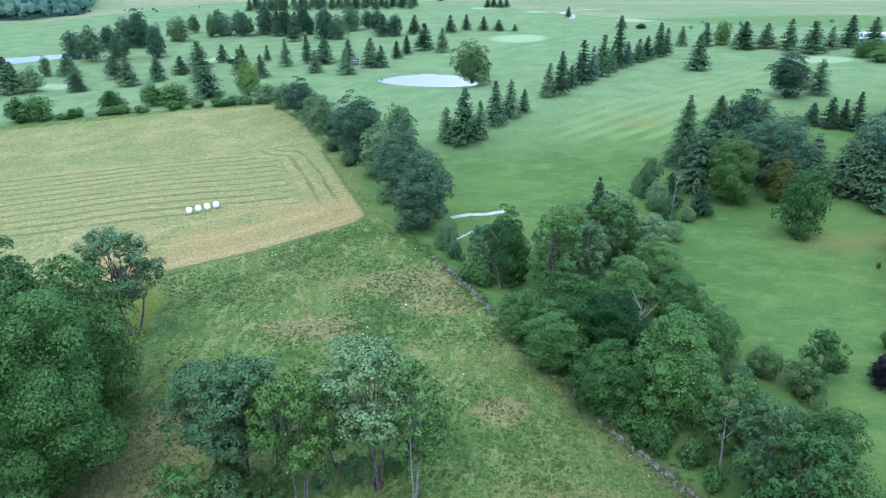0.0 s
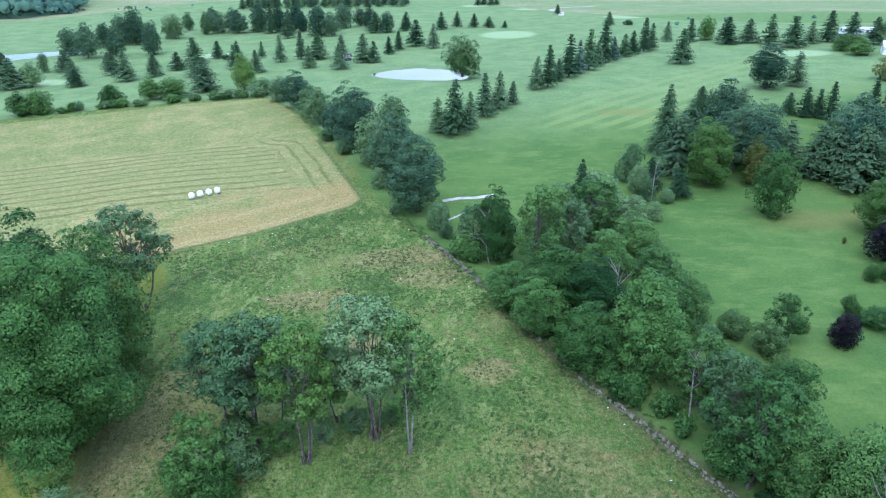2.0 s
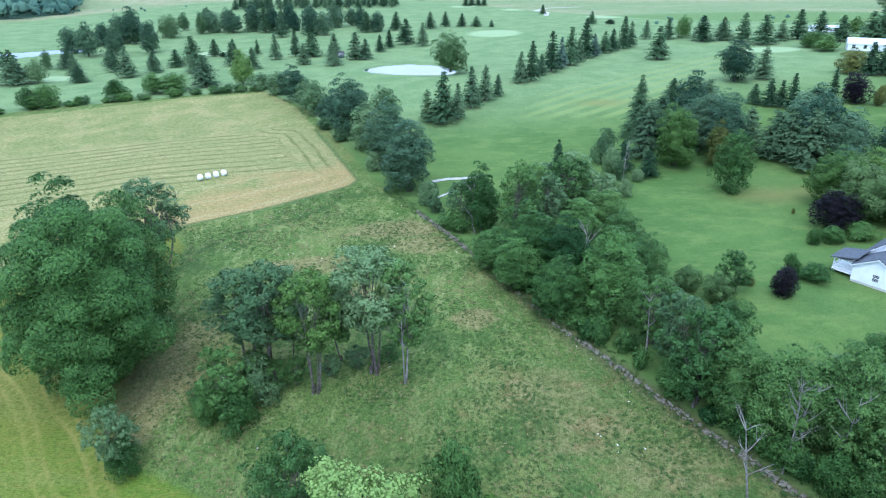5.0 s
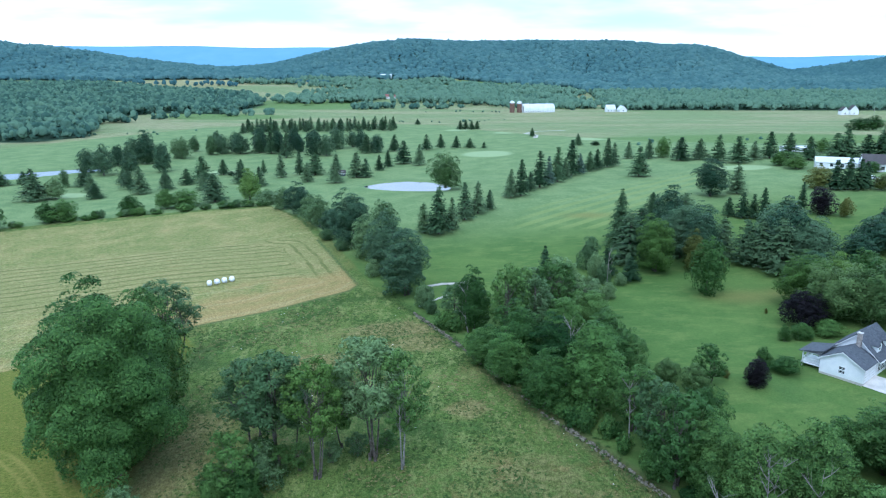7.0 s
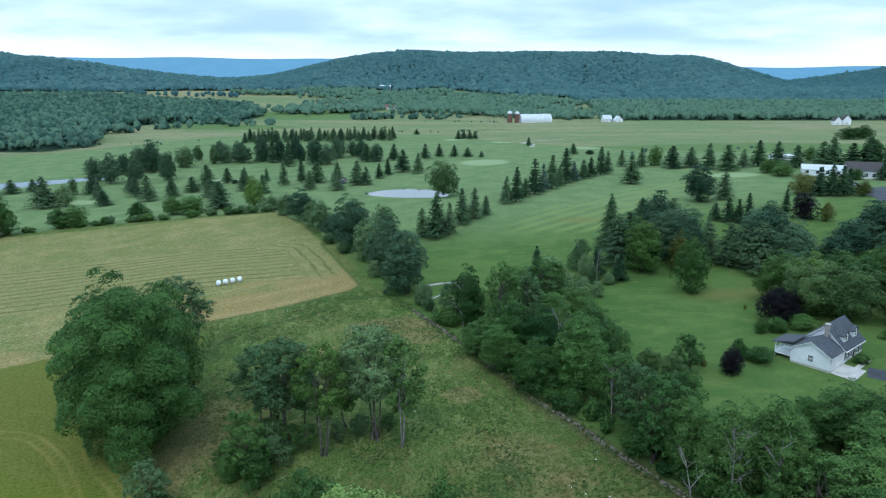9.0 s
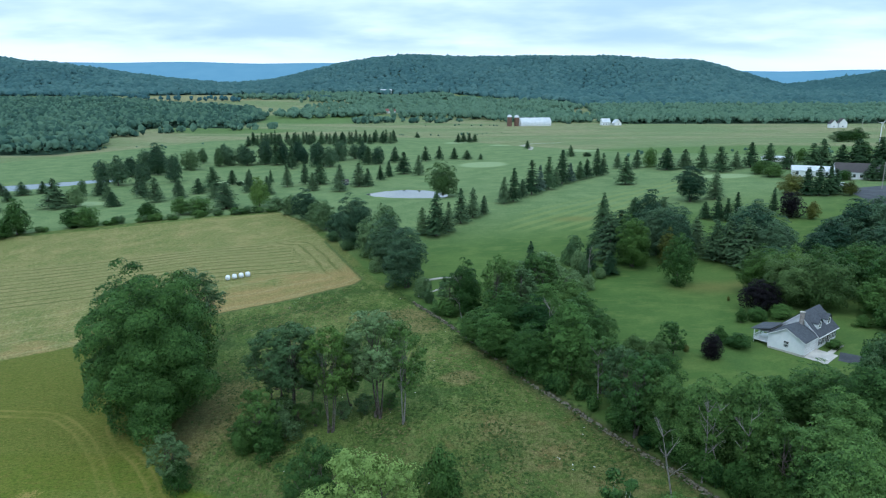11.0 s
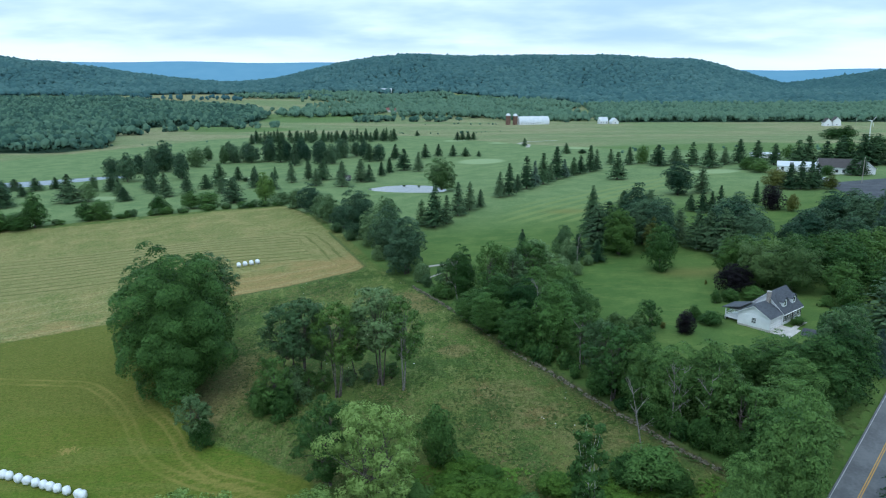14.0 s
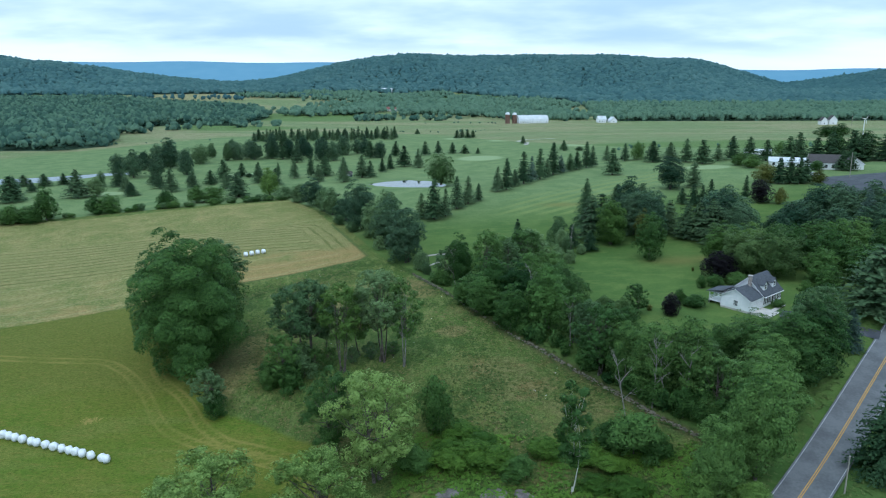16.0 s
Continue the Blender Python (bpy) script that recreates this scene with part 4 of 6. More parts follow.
# ---------------------------------------------------------------- trees: where they stand
# the great maple at the meadow's edge and its companions
plant("hero", "maple_tree", "maple", "massive dark green maple with a crown down to the grass", -49.2, 127.5, 26.0, 10.4, which=0)
plant("round", "ash_tree", "ash", "pale green tree behind the great maple", -57.0, 142, 24.0, 7.4, which=2)
plant("round", "ash_tree", "ash", "pale green tree standing close behind the maple", -47.8, 139.0, 22.0, 5.6, which=0)
plant("tall", "ash_tree", "grey", "slim grey-green tree leaning out beside the maple", -52.3, 158, 17.5, 5.6, which=1)
plant("open", "bush", "grey", "grey-green loose bush at the meadow's edge", -42.0, 114.5, 8.6, 3.0, which=0)
plant("bush", "bush", "hedge", "low dark bush at the meadow's edge", -41.2, 113.6, 4.4, 2.2, which=2)
# open grove in the pasture
GROVE = "open grove in the pasture"
plant("tall", "grove_tree", "grey", "many-stemmed tree with a light open crown", -12.2, 129.0, 19.5, 5.0, GROVE, which=0)
plant("tall", "birch_tree", "ash", "slender tree with a pale trunk foot", -7.8, 127.0, 17.8, 3.7, GROVE, which=1, bark=DEADWOOD)
plant("tall", "grove_tree", "lime", "yellow-green tree on bare stems", -19.8, 125.6, 18.4, 4.1, GROVE, which=2)
plant("tall", "grove_tree", "grey", "light open tree on bare dark stems", -26.2, 128.0, 18.4, 4.8, GROVE, which=0)
plant("tall", "grove_tree", "grey", "greyish open tree on bare dark stems", -30.0, 130.0, 15.5, 4.4, GROVE, which=1)
plant("thin", "grove_tree", "grey", "thin sapling with a small crown", -24.0, 131.0, 15.0, 2.6, GROVE)
plant("thin", "grove_tree", "ash", "thin sapling with a small crown", -17.1, 131.5, 13.5, 2.8, GROVE)
plant("open", "young_tree", "hedge", "dark thicket tree at the foot of the grove", -30.6, 122.0, 10.5, 3.7, GROVE, which=1)
plant("bush", "bush", "hedge", "dark thicket at the foot of the grove", -29.0, 120.5, 5.6, 2.9, GROVE, which=1)
plant("bush", "bush", "hedge", "dark thicket at the foot of the grove", -33.0, 121.0, 4.6, 2.2, GROVE, which=0)
plant("bush", "bush", "grey", "low thicket at the foot of the grove", -27.5, 124.5, 6.0, 3.0, GROVE, which=2)

for i, (gx_, gy_, gh, gr) in enumerate(((-22.6, 127.0, 4.6, 1.7), (-14.6, 129.6, 3.8, 1.6), (-25.4, 125.8, 5.2, 1.9), (-10.2, 130.6, 3.2, 1.5), (-18.2, 128.4, 3.4, 1.5), (-28.0, 127.4, 5.6, 2.0), (-34.2, 123.0, 4.2, 1.9))):
    plant("fore", "sapling", ("ash", "grey", "hedge")[i % 3], "loose leafy sapling under the grove trees", gx_, gy_, gh, gr, GROVE)

# hedgerow along the stone wall
ROW = "hedgerow along the stone wall"
stand("round", "hedgerow_tree", "hedge", "full hedgerow tree beside the stone wall", ROW, [
    (4.5, 173.5, 13.0, 4.0), (11.6, 152.5, 12.5, 5.0), (20.5, 159, 11.0, 4.4), (5.6, 157, 7.0, 3.8), (14.2, 140.5, 10.0, 4.2), (36.0, 130, 9.0, 3.2)])
stand("round", "hedgerow_tree", "maple", "dark green maple in the hedgerow", ROW, [
    (22.0, 139.5, 13.4, 5.3), (9.0, 148.5, 9.5, 4.2), (17.5, 148, 12.0, 4.6)])
stand("open", "hedgerow_tree", "ash", "light green tree in the hedgerow", ROW, [
    (10.5, 167.5, 15.5, 4.3), (21.8, 178, 13.0, 4.7), (26.8, 133, 10.8, 3.6), (46.5, 106, 12.0, 4.5), (33.0, 124.5, 10.0, 3.8)])
stand("open", "hedgerow_tree", "ash", "light green tree at the hedgerow's end", ROW, [(29.6, 121.5, 14.0, 5.0)])
stand("open", "hedgerow_tree", "grey", "greyish tree with some dead twigs in the hedgerow", ROW, [(1.4, 178.0, 8.2, 3.8), (28.5, 128.5, 11.5, 3.6), (16.5, 170, 12.0, 4.0)])
stand("open", "hedgerow_tree", "grey", "greyish spreading tree in the hedgerow", ROW, [(24.0, 186.5, 10.5, 4.6), (17.5, 186.0, 9.0, 4.0), (27.6, 178.5, 9.0, 4.0)])
stand("round", "hedgerow_tree", "ash", "mid-green tree in the hedgerow", ROW, [(27.4, 168.5, 9.5, 4.0), (15.4, 178.0, 11.0, 4.4), (27.8, 158.0, 9.0, 3.8), (29.4, 150.0, 8.4, 3.4)])
stand("bush", "shrub", "grey", "low shrub between hedgerow and copse", ROW, [(33.0, 193.0, 2.6, 2.0), (35.6, 188.5, 3.4, 1.8), (30.6, 184.0, 3.0, 2.2), (30.4, 172.0, 3.2, 2.2), (31.2, 163.0, 3.0, 2.0), (32.0, 145.0, 3.0, 2.0)])
stand("round", "hedgerow_tree", "ash", "mid-green tree at the hedgerow's end", ROW, [(37.2, 115.0, 14.0, 4.6), (43.6, 113.0, 14.5, 4.6), (33.2, 119.0, 12.5, 3.8)])
stand("bush", "shrub", "hedge", "dark shrub filling the hedgerow's end", ROW, [(34.5, 115.5, 5.0, 2.8), (37.4, 111.5, 4.6, 2.6), (40.8, 108.5, 5.2, 2.8), (44.0, 107.0, 5.6, 3.0), (46.6, 110.6, 6.0, 3.2), (48.6, 114.6, 5.4, 3.0), (41.2, 117.2, 6.0, 3.2), (36.8, 121.4, 5.4, 3.0), (31.0, 125.6, 5.0, 2.8), (45.6, 103.4, 5.0, 2.8), (28.4, 124.6, 4.6, 2.4)])
stand("nearspruce", "spruce_tree", "spruce", "dark spruce standing above the hedgerow", ROW, [(20.2, 183.5, 14.6, 2.8)])
stand("open", "young_tree", "hedge", "small round tree on the lawn", ROW, [(43.0, 145.6, 6.8, 2.7)])
stand("bush", "shrub", "willow", "pale blossoming shrub at the lawn's edge", ROW, [(36.0, 146.6, 3.8, 2.4), (39.6, 142.6, 5.0, 2.8), (34.5, 135.0, 4.2, 2.2)])
rng_u = np.random.default_rng(5)
for i in range(46):
    t = rng_u.uniform(3.3, 6.2) if i < 20 else rng_u.uniform(2.2, 10.6)
    (ax, ay), (bx, by) = WALL[int(t)], WALL[int(t) + 1]
    f = t - int(t)
    qx, qy = ax + (bx - ax) * f, ay + (by - ay) * f
    o = rng_u.uniform(0.2 if 3.2 < t < 5.6 else 1.3, 3.8)
    plant("low", "shrub", ("hedge", "ash", "maple")[i % 3], "undergrowth shrub beneath the hedgerow", qx + 0.84 * o, qy + 0.53 * o, rng_u.uniform(2.0, 4.2), rng_u.uniform(1.3, 2.2), ROW)

# hedgerow between the hay field and the golf course
NROW = "hedgerow beside the hay field"
stand("round", "hedgerow_tree", "hazeblue", "full hedgerow tree beside the hay field", NROW, [
    (-52.5, 279, 11.5, 5.2), (-28.6, 236, 16.5, 5.8), (-10.6, 195, 15.6, 6.0), (-17.2, 213, 15.6, 5.2), (-36, 250, 9.8, 4.4)])
stand("mid", "hedgerow_tree", "grey", "greyish hedgerow tree beside the hay field", NROW, [
    (-69.5, 302, 5.5, 4.6), (-61, 290, 8.0, 4.4), (-42.5, 260, 10.2, 4.5), (-19.5, 241, 13.2, 5.0), (-22.5, 224, 12.5, 4.6), (-47, 268, 9.0, 4.0), (-13, 203, 12, 4.4)])
stand("bush", "shrub", "grey", "grey shrub at the end of the hedgerow", NROW, [(-6.0, 186.5, 5.5, 2.6), (-4.6, 183, 3.5, 1.8), (-20, 209.5, 4, 2.4), (-31, 232, 4, 2.4), (-37.5, 243.5, 3.6, 2.4)])
stand("pine", "larch_tree", "grey", "thin grey conifer behind the hedgerow", NROW, [(-8.0, 249, 9.6, 2.6)])
# hedge on the north edge of the hay field
stand("mid", "hedge_tree", "hedge", "tree in the field hedge", "north field hedge", [
    (-101.5, 300.5, 7.0, 5.6), (-108.6, 299.5, 7.2, 4.0), (-119.2, 292, 7.4, 4.6), (-140, 285, 7.8, 5.0), (-145.4, 283, 7.4, 3.7), (-170.3, 266, 7.8, 6.0), (-163.6, 268, 6.8, 4.8), (-159.5, 272, 13.0, 5.0),
    (-185, 262, 8, 5), (-198, 258, 7, 5)])
stand("mid", "hedge_tree", "lime", "bright green poplar in the field hedge", "north field hedge", [(-78.7, 309, 12.2, 4.6)])
stand("pine", "hedge_pine", "pine", "grey-green pine in the field hedge", "north field hedge", [(-92.9, 309.5, 11.6, 5.4)])
for i in range(44):
    f = rng_u.uniform(0, 1)
    hx = -68 - 125 * f
    hy = float(np.interp(hx, (-193, -174, -136, -93, -68), (262, 268.5, 282.5, 293.6, 296.5)))
    plant("low", "shrub", ("hedge", "grey", "ash")[i % 3], "low shrub in the field hedge", hx, hy + 1.2, rng_u.uniform(1.4, 3.2), rng_u.uniform(1.6, 2.8), "north field hedge")

# the belt of trees between lawn, road and house
BELT = "tree belt by the road"
stand("round", "roadside_tree", "ash", "tall full green tree by the road", BELT, [(46.5, 92.5, 19.5, 5.2)], which=1)
stand("round", "roadside_tree", "ash", "full green tree in the roadside belt", BELT, [(62.5, 116, 13.2, 6.0), (58.5, 122.5, 10.8, 5.2), (54.0, 107, 12.0, 6.2), (57.5, 112.5, 12.5, 5.0), (49.5, 101, 11, 4.6), (39.0, 88.0, 12.6, 3.8)])
stand("round", "roadside_tree", "maple", "dark green tree in the roadside belt", BELT, [(67.5, 118.5, 14.5, 5.6), (72.5, 127.5, 12.5, 5.0), (52.8, 123.6, 7.5, 3.2)])
stand("open", "roadside_tree", "grey", "grey-green tree in the roadside belt", BELT, [(70.0, 121.5, 16.0, 4.6), (75.5, 130.0, 10.0, 4.2), (49, 121.5, 6.5, 3.4)])
stand("nearspruce", "blue_spruce", "blue", "small blue spruce beside the drive", BELT, [(79.3, 126.5, 8.5, 2.4)])
stand("bush", "shrub", "lime", "bright young shrub by the road", BELT, [(35.6, 84.6, 5.6, 2.4), (42.5, 84.0, 5, 2.6)])
stand("nearspruce", "roadside_spruce", "spruce", "broad spruce on the far side of the road", BELT, [(66.8, 92.3, 17.0, 5.4)])
stand("pine", "white_pine", "pine", "broad soft pine near the drive", BELT, [(92.0, 140, 15.5, 8.0), (100, 146, 14, 6.5)])

# house garden
GARDEN = "garden trees round the white house"
stand("dense", "purple_maple", "purple", "round dark purple maple on the lawn", GARDEN, [(69.9, 168.5, 7.2, 4.0), (49.8, 143.8, 4.9, 2.1)])
stand("willow", "weeping_birch", "willow", "pale weeping tree behind the white house", GARDEN, [(77.5, 172, 12.0, 6.2), (83.5, 168, 12.5, 5.6)])
stand("round", "garden_tree", "lime", "green tree behind the white house", GARDEN, [(74.5, 179, 12.0, 5.2), (83, 180, 11.5, 4.8)])
stand("mid", "garden_tree", "hedge", "green tree behind the white house", GARDEN, [(92, 176, 12, 5.2), (98, 170, 11.5, 5.2), (104, 176, 12, 5.4), (93, 163, 9, 4.6), (102, 160, 9.5, 5.0), (111, 168, 11, 5.2), (90, 155, 7, 3.6)])
stand("bush", "shrub", "hedge", "clipped garden shrub beside the lawn", GARDEN, [(56.6, 148.6, 2.8, 2.9), (54.6, 151.5, 3.0, 1.5), (66.5, 162.5, 3.0, 2.4), (72.1, 163.5, 3.2, 3.0), (63.0, 161.5, 3.0, 1.3), (74.2, 145.9, 1.8, 1.6), (86.0, 156.5, 2.6, 1.7), (79.0, 158.8, 2, 1.5)])
stand("bush", "shrub", "gold", "tiny shrub alone on the lawn", GARDEN, [(46.2, 147.2, 1.3, 0.8), (66.0, 176.0, 1.2, 0.4)])

# the plantation between lawn and fairway
COPSE = "copse beside the fairway"
stand("nearspruce", "spruce_tree", "spruce", "tall dark spruce at the copse's edge", COPSE, [(47.9, 228, 16.5, 4.0), (65.4, 256.7, 8.4, 3.8)])
stand("pine", "pine_tree", "pine", "grey-green pine in the copse", COPSE, [(46.4, 212, 14.5, 4.8), (51.5, 221, 13.0, 5.0), (71.8, 215, 11.0, 3.8), (74.8, 208, 12.2, 4.0), (77.6, 206, 12.0, 3.6), (79.5, 200, 14.5, 4.4), (104.9, 287, 10.8, 3.8), (70, 240, 12, 4.5)])
stand("round", "copse_tree", "lime", "bright full tree at the copse's edge", COPSE, [(51.3, 206, 14.2, 5.2)], which=3)
stand("dense", "copse_tree", "hedge", "egg-shaped tree standing out on the lawn", COPSE, [(58.2, 189.0, 13.4, 4.1)], which=0)
stand("round", "copse_tree", "hazeblue", "dark tree in the copse", COPSE, [(61, 216, 13.5, 4.8), (64.2, 210.5, 14.0, 5.4), (57.5, 218, 12.5, 4.8), (87, 200.5, 13.2, 6.2), (94.2, 284, 13.0, 6.0), (68.5, 224, 12.5, 5.0)])
stand("mid", "copse_tree", "hazeblue", "full green tree in the copse", COPSE, [(84, 206, 15.5, 5.6), (64.8, 238, 14.0, 5.0), (92, 208, 11, 5), (88, 222, 11.5, 5.4), (98, 236, 10.0, 6.0), (72, 250, 9, 4.5), (84, 192, 8.0, 4.6)])
stand("round", "copse_tree", "gold", "yellowish tree in the copse", COPSE, [(61.0, 205.0, 10.8, 2.9)])
stand("spruce", "spruce_tree", "spruce", "small dark spruce in a short row", COPSE, [(89.7, 256, 6.0, 2.2), (92.8, 253, 8.2, 2.5), (95.8, 252, 7.8, 1.9), (97.8, 249.5, 10.4, 2.2), (115.5, 261, 9.0, 1.6), (39, 205, 7, 2.4), (43.6, 199.5, 6.2, 2.4)])
stand("bush", "shrub", "grey", "greyish shrub at the copse's edge", COPSE, [(35.4, 209.5, 8.0, 2.9), (35.6, 202, 6.4, 2.4), (37.0, 198.5, 5.0, 2.0), (32.5, 192, 3.4, 2.4), (40.5, 196.5, 3.0, 1.6)])
stand("mid", "orchard_tree", "hazeblue", "dark tree near the clubhouse lawn", COPSE, [(124, 226, 11.0, 6.4), (129, 219, 12.5, 6.6), (117, 221, 8.0, 5.6), (110, 214, 8.4, 5.6), (102, 205, 8.5, 5.0), (134, 232, 11, 6), (142, 224, 12, 6.5), (120, 206, 9, 5.6), (130, 204, 10, 5.8), (140, 210, 10.5, 6)])
stand("mid", "orchard_tree", "ash", "light green tree near the clubhouse lawn", COPSE, [(96, 192, 8.5, 4.6), (106, 190, 9.0, 5.0), (116, 188, 9.5, 5.2), (126, 190, 9, 5.4)])
stand("nearspruce", "blue_spruce", "blue", "pale blue spruce among the trees", COPSE, [(129.0, 206.0, 14.0, 4.0)])
stand("dense", "purple_maple", "purple", "dark purple maple near the clubhouse", COPSE, [(117.6, 253, 8.4, 4.2)])
stand("spruce", "spruce_tree", "spruce", "dark spruce near the clubhouse", COPSE, [(140.5, 287, 11.0, 3.4), (144.5, 286, 12.0, 3.4), (148, 285, 11.4, 3.2), (151.5, 287, 10, 3.0)])
stand("mid", "garden_tree", "gold", "olive-toned tree near the clubhouse", COPSE, [(136, 290, 8.5, 4.4), (155, 283, 5.5, 3.0), (123, 249, 6.5, 2.4)])

# trees on the golf course
FAIR = "spruces along the fairway"
stand("spruce", "spruce_tree", "spruce", "dark spruce beside the fairway", FAIR, [
    (-3.3, 246.6, 15.0, 3.9), (27, 291.5, 13.6, 2.8), (36, 306.8, 14.5, 3.5), (45.3, 321.5, 14.4, 3.4), (54.2, 339.5, 15.9, 4.0), (64.8, 351.5, 9.0, 3.0), (69.3, 357, 9.4, 2.7),
    (75.3, 362.5, 13.8, 3.1), (81.3, 330.5, 12.9, 4.0), (80.2, 461, 7.2, 2.8), (114, 375.5, 11.4, 4.8), (129.7, 369, 12.6, 3.7), (134.9, 359, 12.5, 4.9), (154.9, 370.5, 13.0, 4.3), (162.6, 367.5, 12.3, 4.3), (168, 359.5, 11, 4.2), (61.1, 531, 6.4, 2.3)])
stand("spruce", "spruce_tree", "pine", "grey-green spruce beside the fairway", FAIR, [
    (5.2, 261, 12.7, 2.9), (9.8, 268, 11.3, 2.7), (14.1, 272.5, 7.0, 1.9), (0.9, 250.5, 10.4, 2.2), (22.9, 288.5, 10.6, 2.6), (31.3, 300, 7.6, 2.2), (79.4, 366.5, 11.0, 2.5), (92.3, 390, 8.6, 2.5), (101.5, 386, 10, 2.9), (146.4, 368, 9.1, 3.1), (123.8, 377, 10.2, 4.2), (50, 330, 9, 2.6)])
stand("spruce", "blue_spruce", "blue", "blue spruce beside the fairway", FAIR, [(40.4, 313.8, 11.6, 2.4), (59, 345, 9, 2.6)])
stand("mid", "course_tree", "ash", "light leafy tree on the golf course", FAIR, [(109.6, 389, 10.4, 3.9), (186, 382, 7.2, 3.9), (148.6, 346, 6.8, 4.6), (153.5, 344.5, 5.8, 3.9)])
stand("willow", "weeping_willow", "willow", "pale weeping willow on the pond's bank", FAIR, [(-1.0, 313.0, 13.6, 6.2)])
WEST = "conifers on the west course"
stand("spruce", "spruce_tree", "spruce", "dark spruce on the west course", WEST, [
    (-197.6, 311.5, 12, 5.8), (-210.3, 361, 6.8, 3.8), (-203.4, 367.5, 6.2, 3.0), (-149.8, 328, 6.6, 3.4), (-121.6, 358.5, 7.6, 3.5), (-118.9, 372.5, 11.6, 4.7), (-113.1, 386.5, 8, 3.1), (-101.7, 378.5, 8.8, 2.5), (-92.3, 385, 7.4, 1.7), (-64.1, 373.5, 11.4, 4.5),
    (-22.7, 403.5, 12.2, 4.3), (-31.7, 464, 10.2, 3.6), (-48.3, 459, 11.3, 4.3), (-12, 464.5, 9.5, 3.2), (-3.3, 473, 8.5, 2.8), (6.3, 469.5, 7.7, 2.8), (14.6, 466.5, 6.1, 3.1), (-33.6, 380.5, 7.9, 2.3), (-30.1, 392, 8.7, 2.4), (-25.4, 686, 5.6, 2.6)])
stand("spruce", "spruce_tree", "pine", "grey-green spruce on the west course", WEST, [
    (-173.2, 323.5, 13.6, 5.6), (-221, 361, 6.2, 3.8), (-205.7, 341.5, 6.3, 2.4), (-170.7, 360.5, 9, 4.2), (-154.6, 366.5, 7.4, 3.4), (-133.9, 336.3, 11.7, 4.0), (-80.1, 369.5, 11.6, 2.7), (-72.3, 376, 12.3, 2.7), (-94.9, 448, 13.6, 3.6),
    (-54.9, 380, 9.4, 3.0), (-42.5, 360, 11.8, 3.9), (-37.9, 358.5, 8.9, 2.9), (-14.1, 395, 11, 3.1), (23.2, 463, 3.9, 1.6), (-134.8, 366, 6, 2.6)])
stand("mid", "course_tree", "hazeblue", "dark leafy tree in a clump on the course", WEST, [
    (-177.6, 394, 15.4, 6.2), (-187, 431, 12.0, 5), (-180.3, 437, 15.4, 5.6), (-173.1, 437, 18.2, 6.8), (-151, 405, 16.3, 5.4), (-142.2, 478, 12.2, 5.4), (-129.5, 474.5, 11.8, 6.2), (-92.3, 473.5, 11.8, 4.8), (-79.1, 453, 15.1, 5.8), (-71.3, 450.5, 12.0, 5.8), (-60.9, 492.5, 10.8, 5.2), (-41.7, 457, 11.3, 4.4), (-118, 480, 13.8, 4.6), (-106, 476, 14.4, 5)])
stand("mid", "course_tree", "grey", "greyish leafy tree on the west course", WEST, [(-161, 459, 13, 6), (-163.8, 490, 10, 4), (-147.8, 473.5, 13.2, 4.0), (-178, 357, 8.5, 2.2), (-166, 327, 9, 4.2)])
stand("spruce", "spruce_tree", "spruce", "tall spruce in the dark clump", WEST, [(-109.4, 472, 17.5, 4.4), (-118.6, 478, 12, 4.1), (-171.2, 436, 12.5, 3.0), (-99, 470, 13, 3.6)])
stand("dense", "clipped_bush", "spruce", "small round clipped bush on the course", WEST, [(-107.5, 381, 2.6, 1.6), (90, 458, 2.5, 3.0)])
stand("mid", "course_tree", "hazeblue", "tall leafy tree in the belt across the course", WEST, [(-150, 492, 14, 5), (-136, 488, 13, 5), (-122, 492, 15, 5.5), (-86, 486, 13, 5), (-70, 484, 14, 5.2), (-54, 478, 12, 4.6), (-100, 496, 14, 5.5), (-190, 402, 13, 5), (-166, 398, 12, 5), (-208, 330, 10, 4.5)])
stand("spruce", "spruce_tree", "pine", "ragged grey-green pine across the course", WEST, [(-186, 346, 8, 3), (-160, 345, 9, 3), (-146, 352, 10, 3.4), (-126, 345, 9, 3.2), (-108, 340, 8, 3), (-96, 356, 10, 3.4), (-84, 345, 9, 3), (-64, 352, 9, 3), (-50, 345, 10, 3.4), (-232, 318, 12, 4.4), (-246, 335, 11, 4), (-222, 300, 10, 4)])
# young plantation in rows at the far side of the course
for row in range(3):
    for i in range(15):
        px_ = -166 + i * 8.7 + rng_u.uniform(-1.5, 1.5)
        plant("spruce", "plantation_spruce", ("pine", "spruce")[(i + row) % 2], "slender spruce in the far plantation", px_, 618 + row * 14 + rng_u.uniform(-3, 3) + 0.06 * px_, rng_u.uniform(8, 11.5), rng_u.uniform(2.6, 3.6), "far plantation")
for i, (qx, qh) in enumerate(((12.3, 7.8), (17, 8.4), (21.8, 8.0), (26.5, 7.2))):
    plant("spruce", "plantation_spruce", "spruce", "dark spruce in a tight group of four", qx, 616 + (i % 2) * 3, qh, 2.8, "group of four spruces")
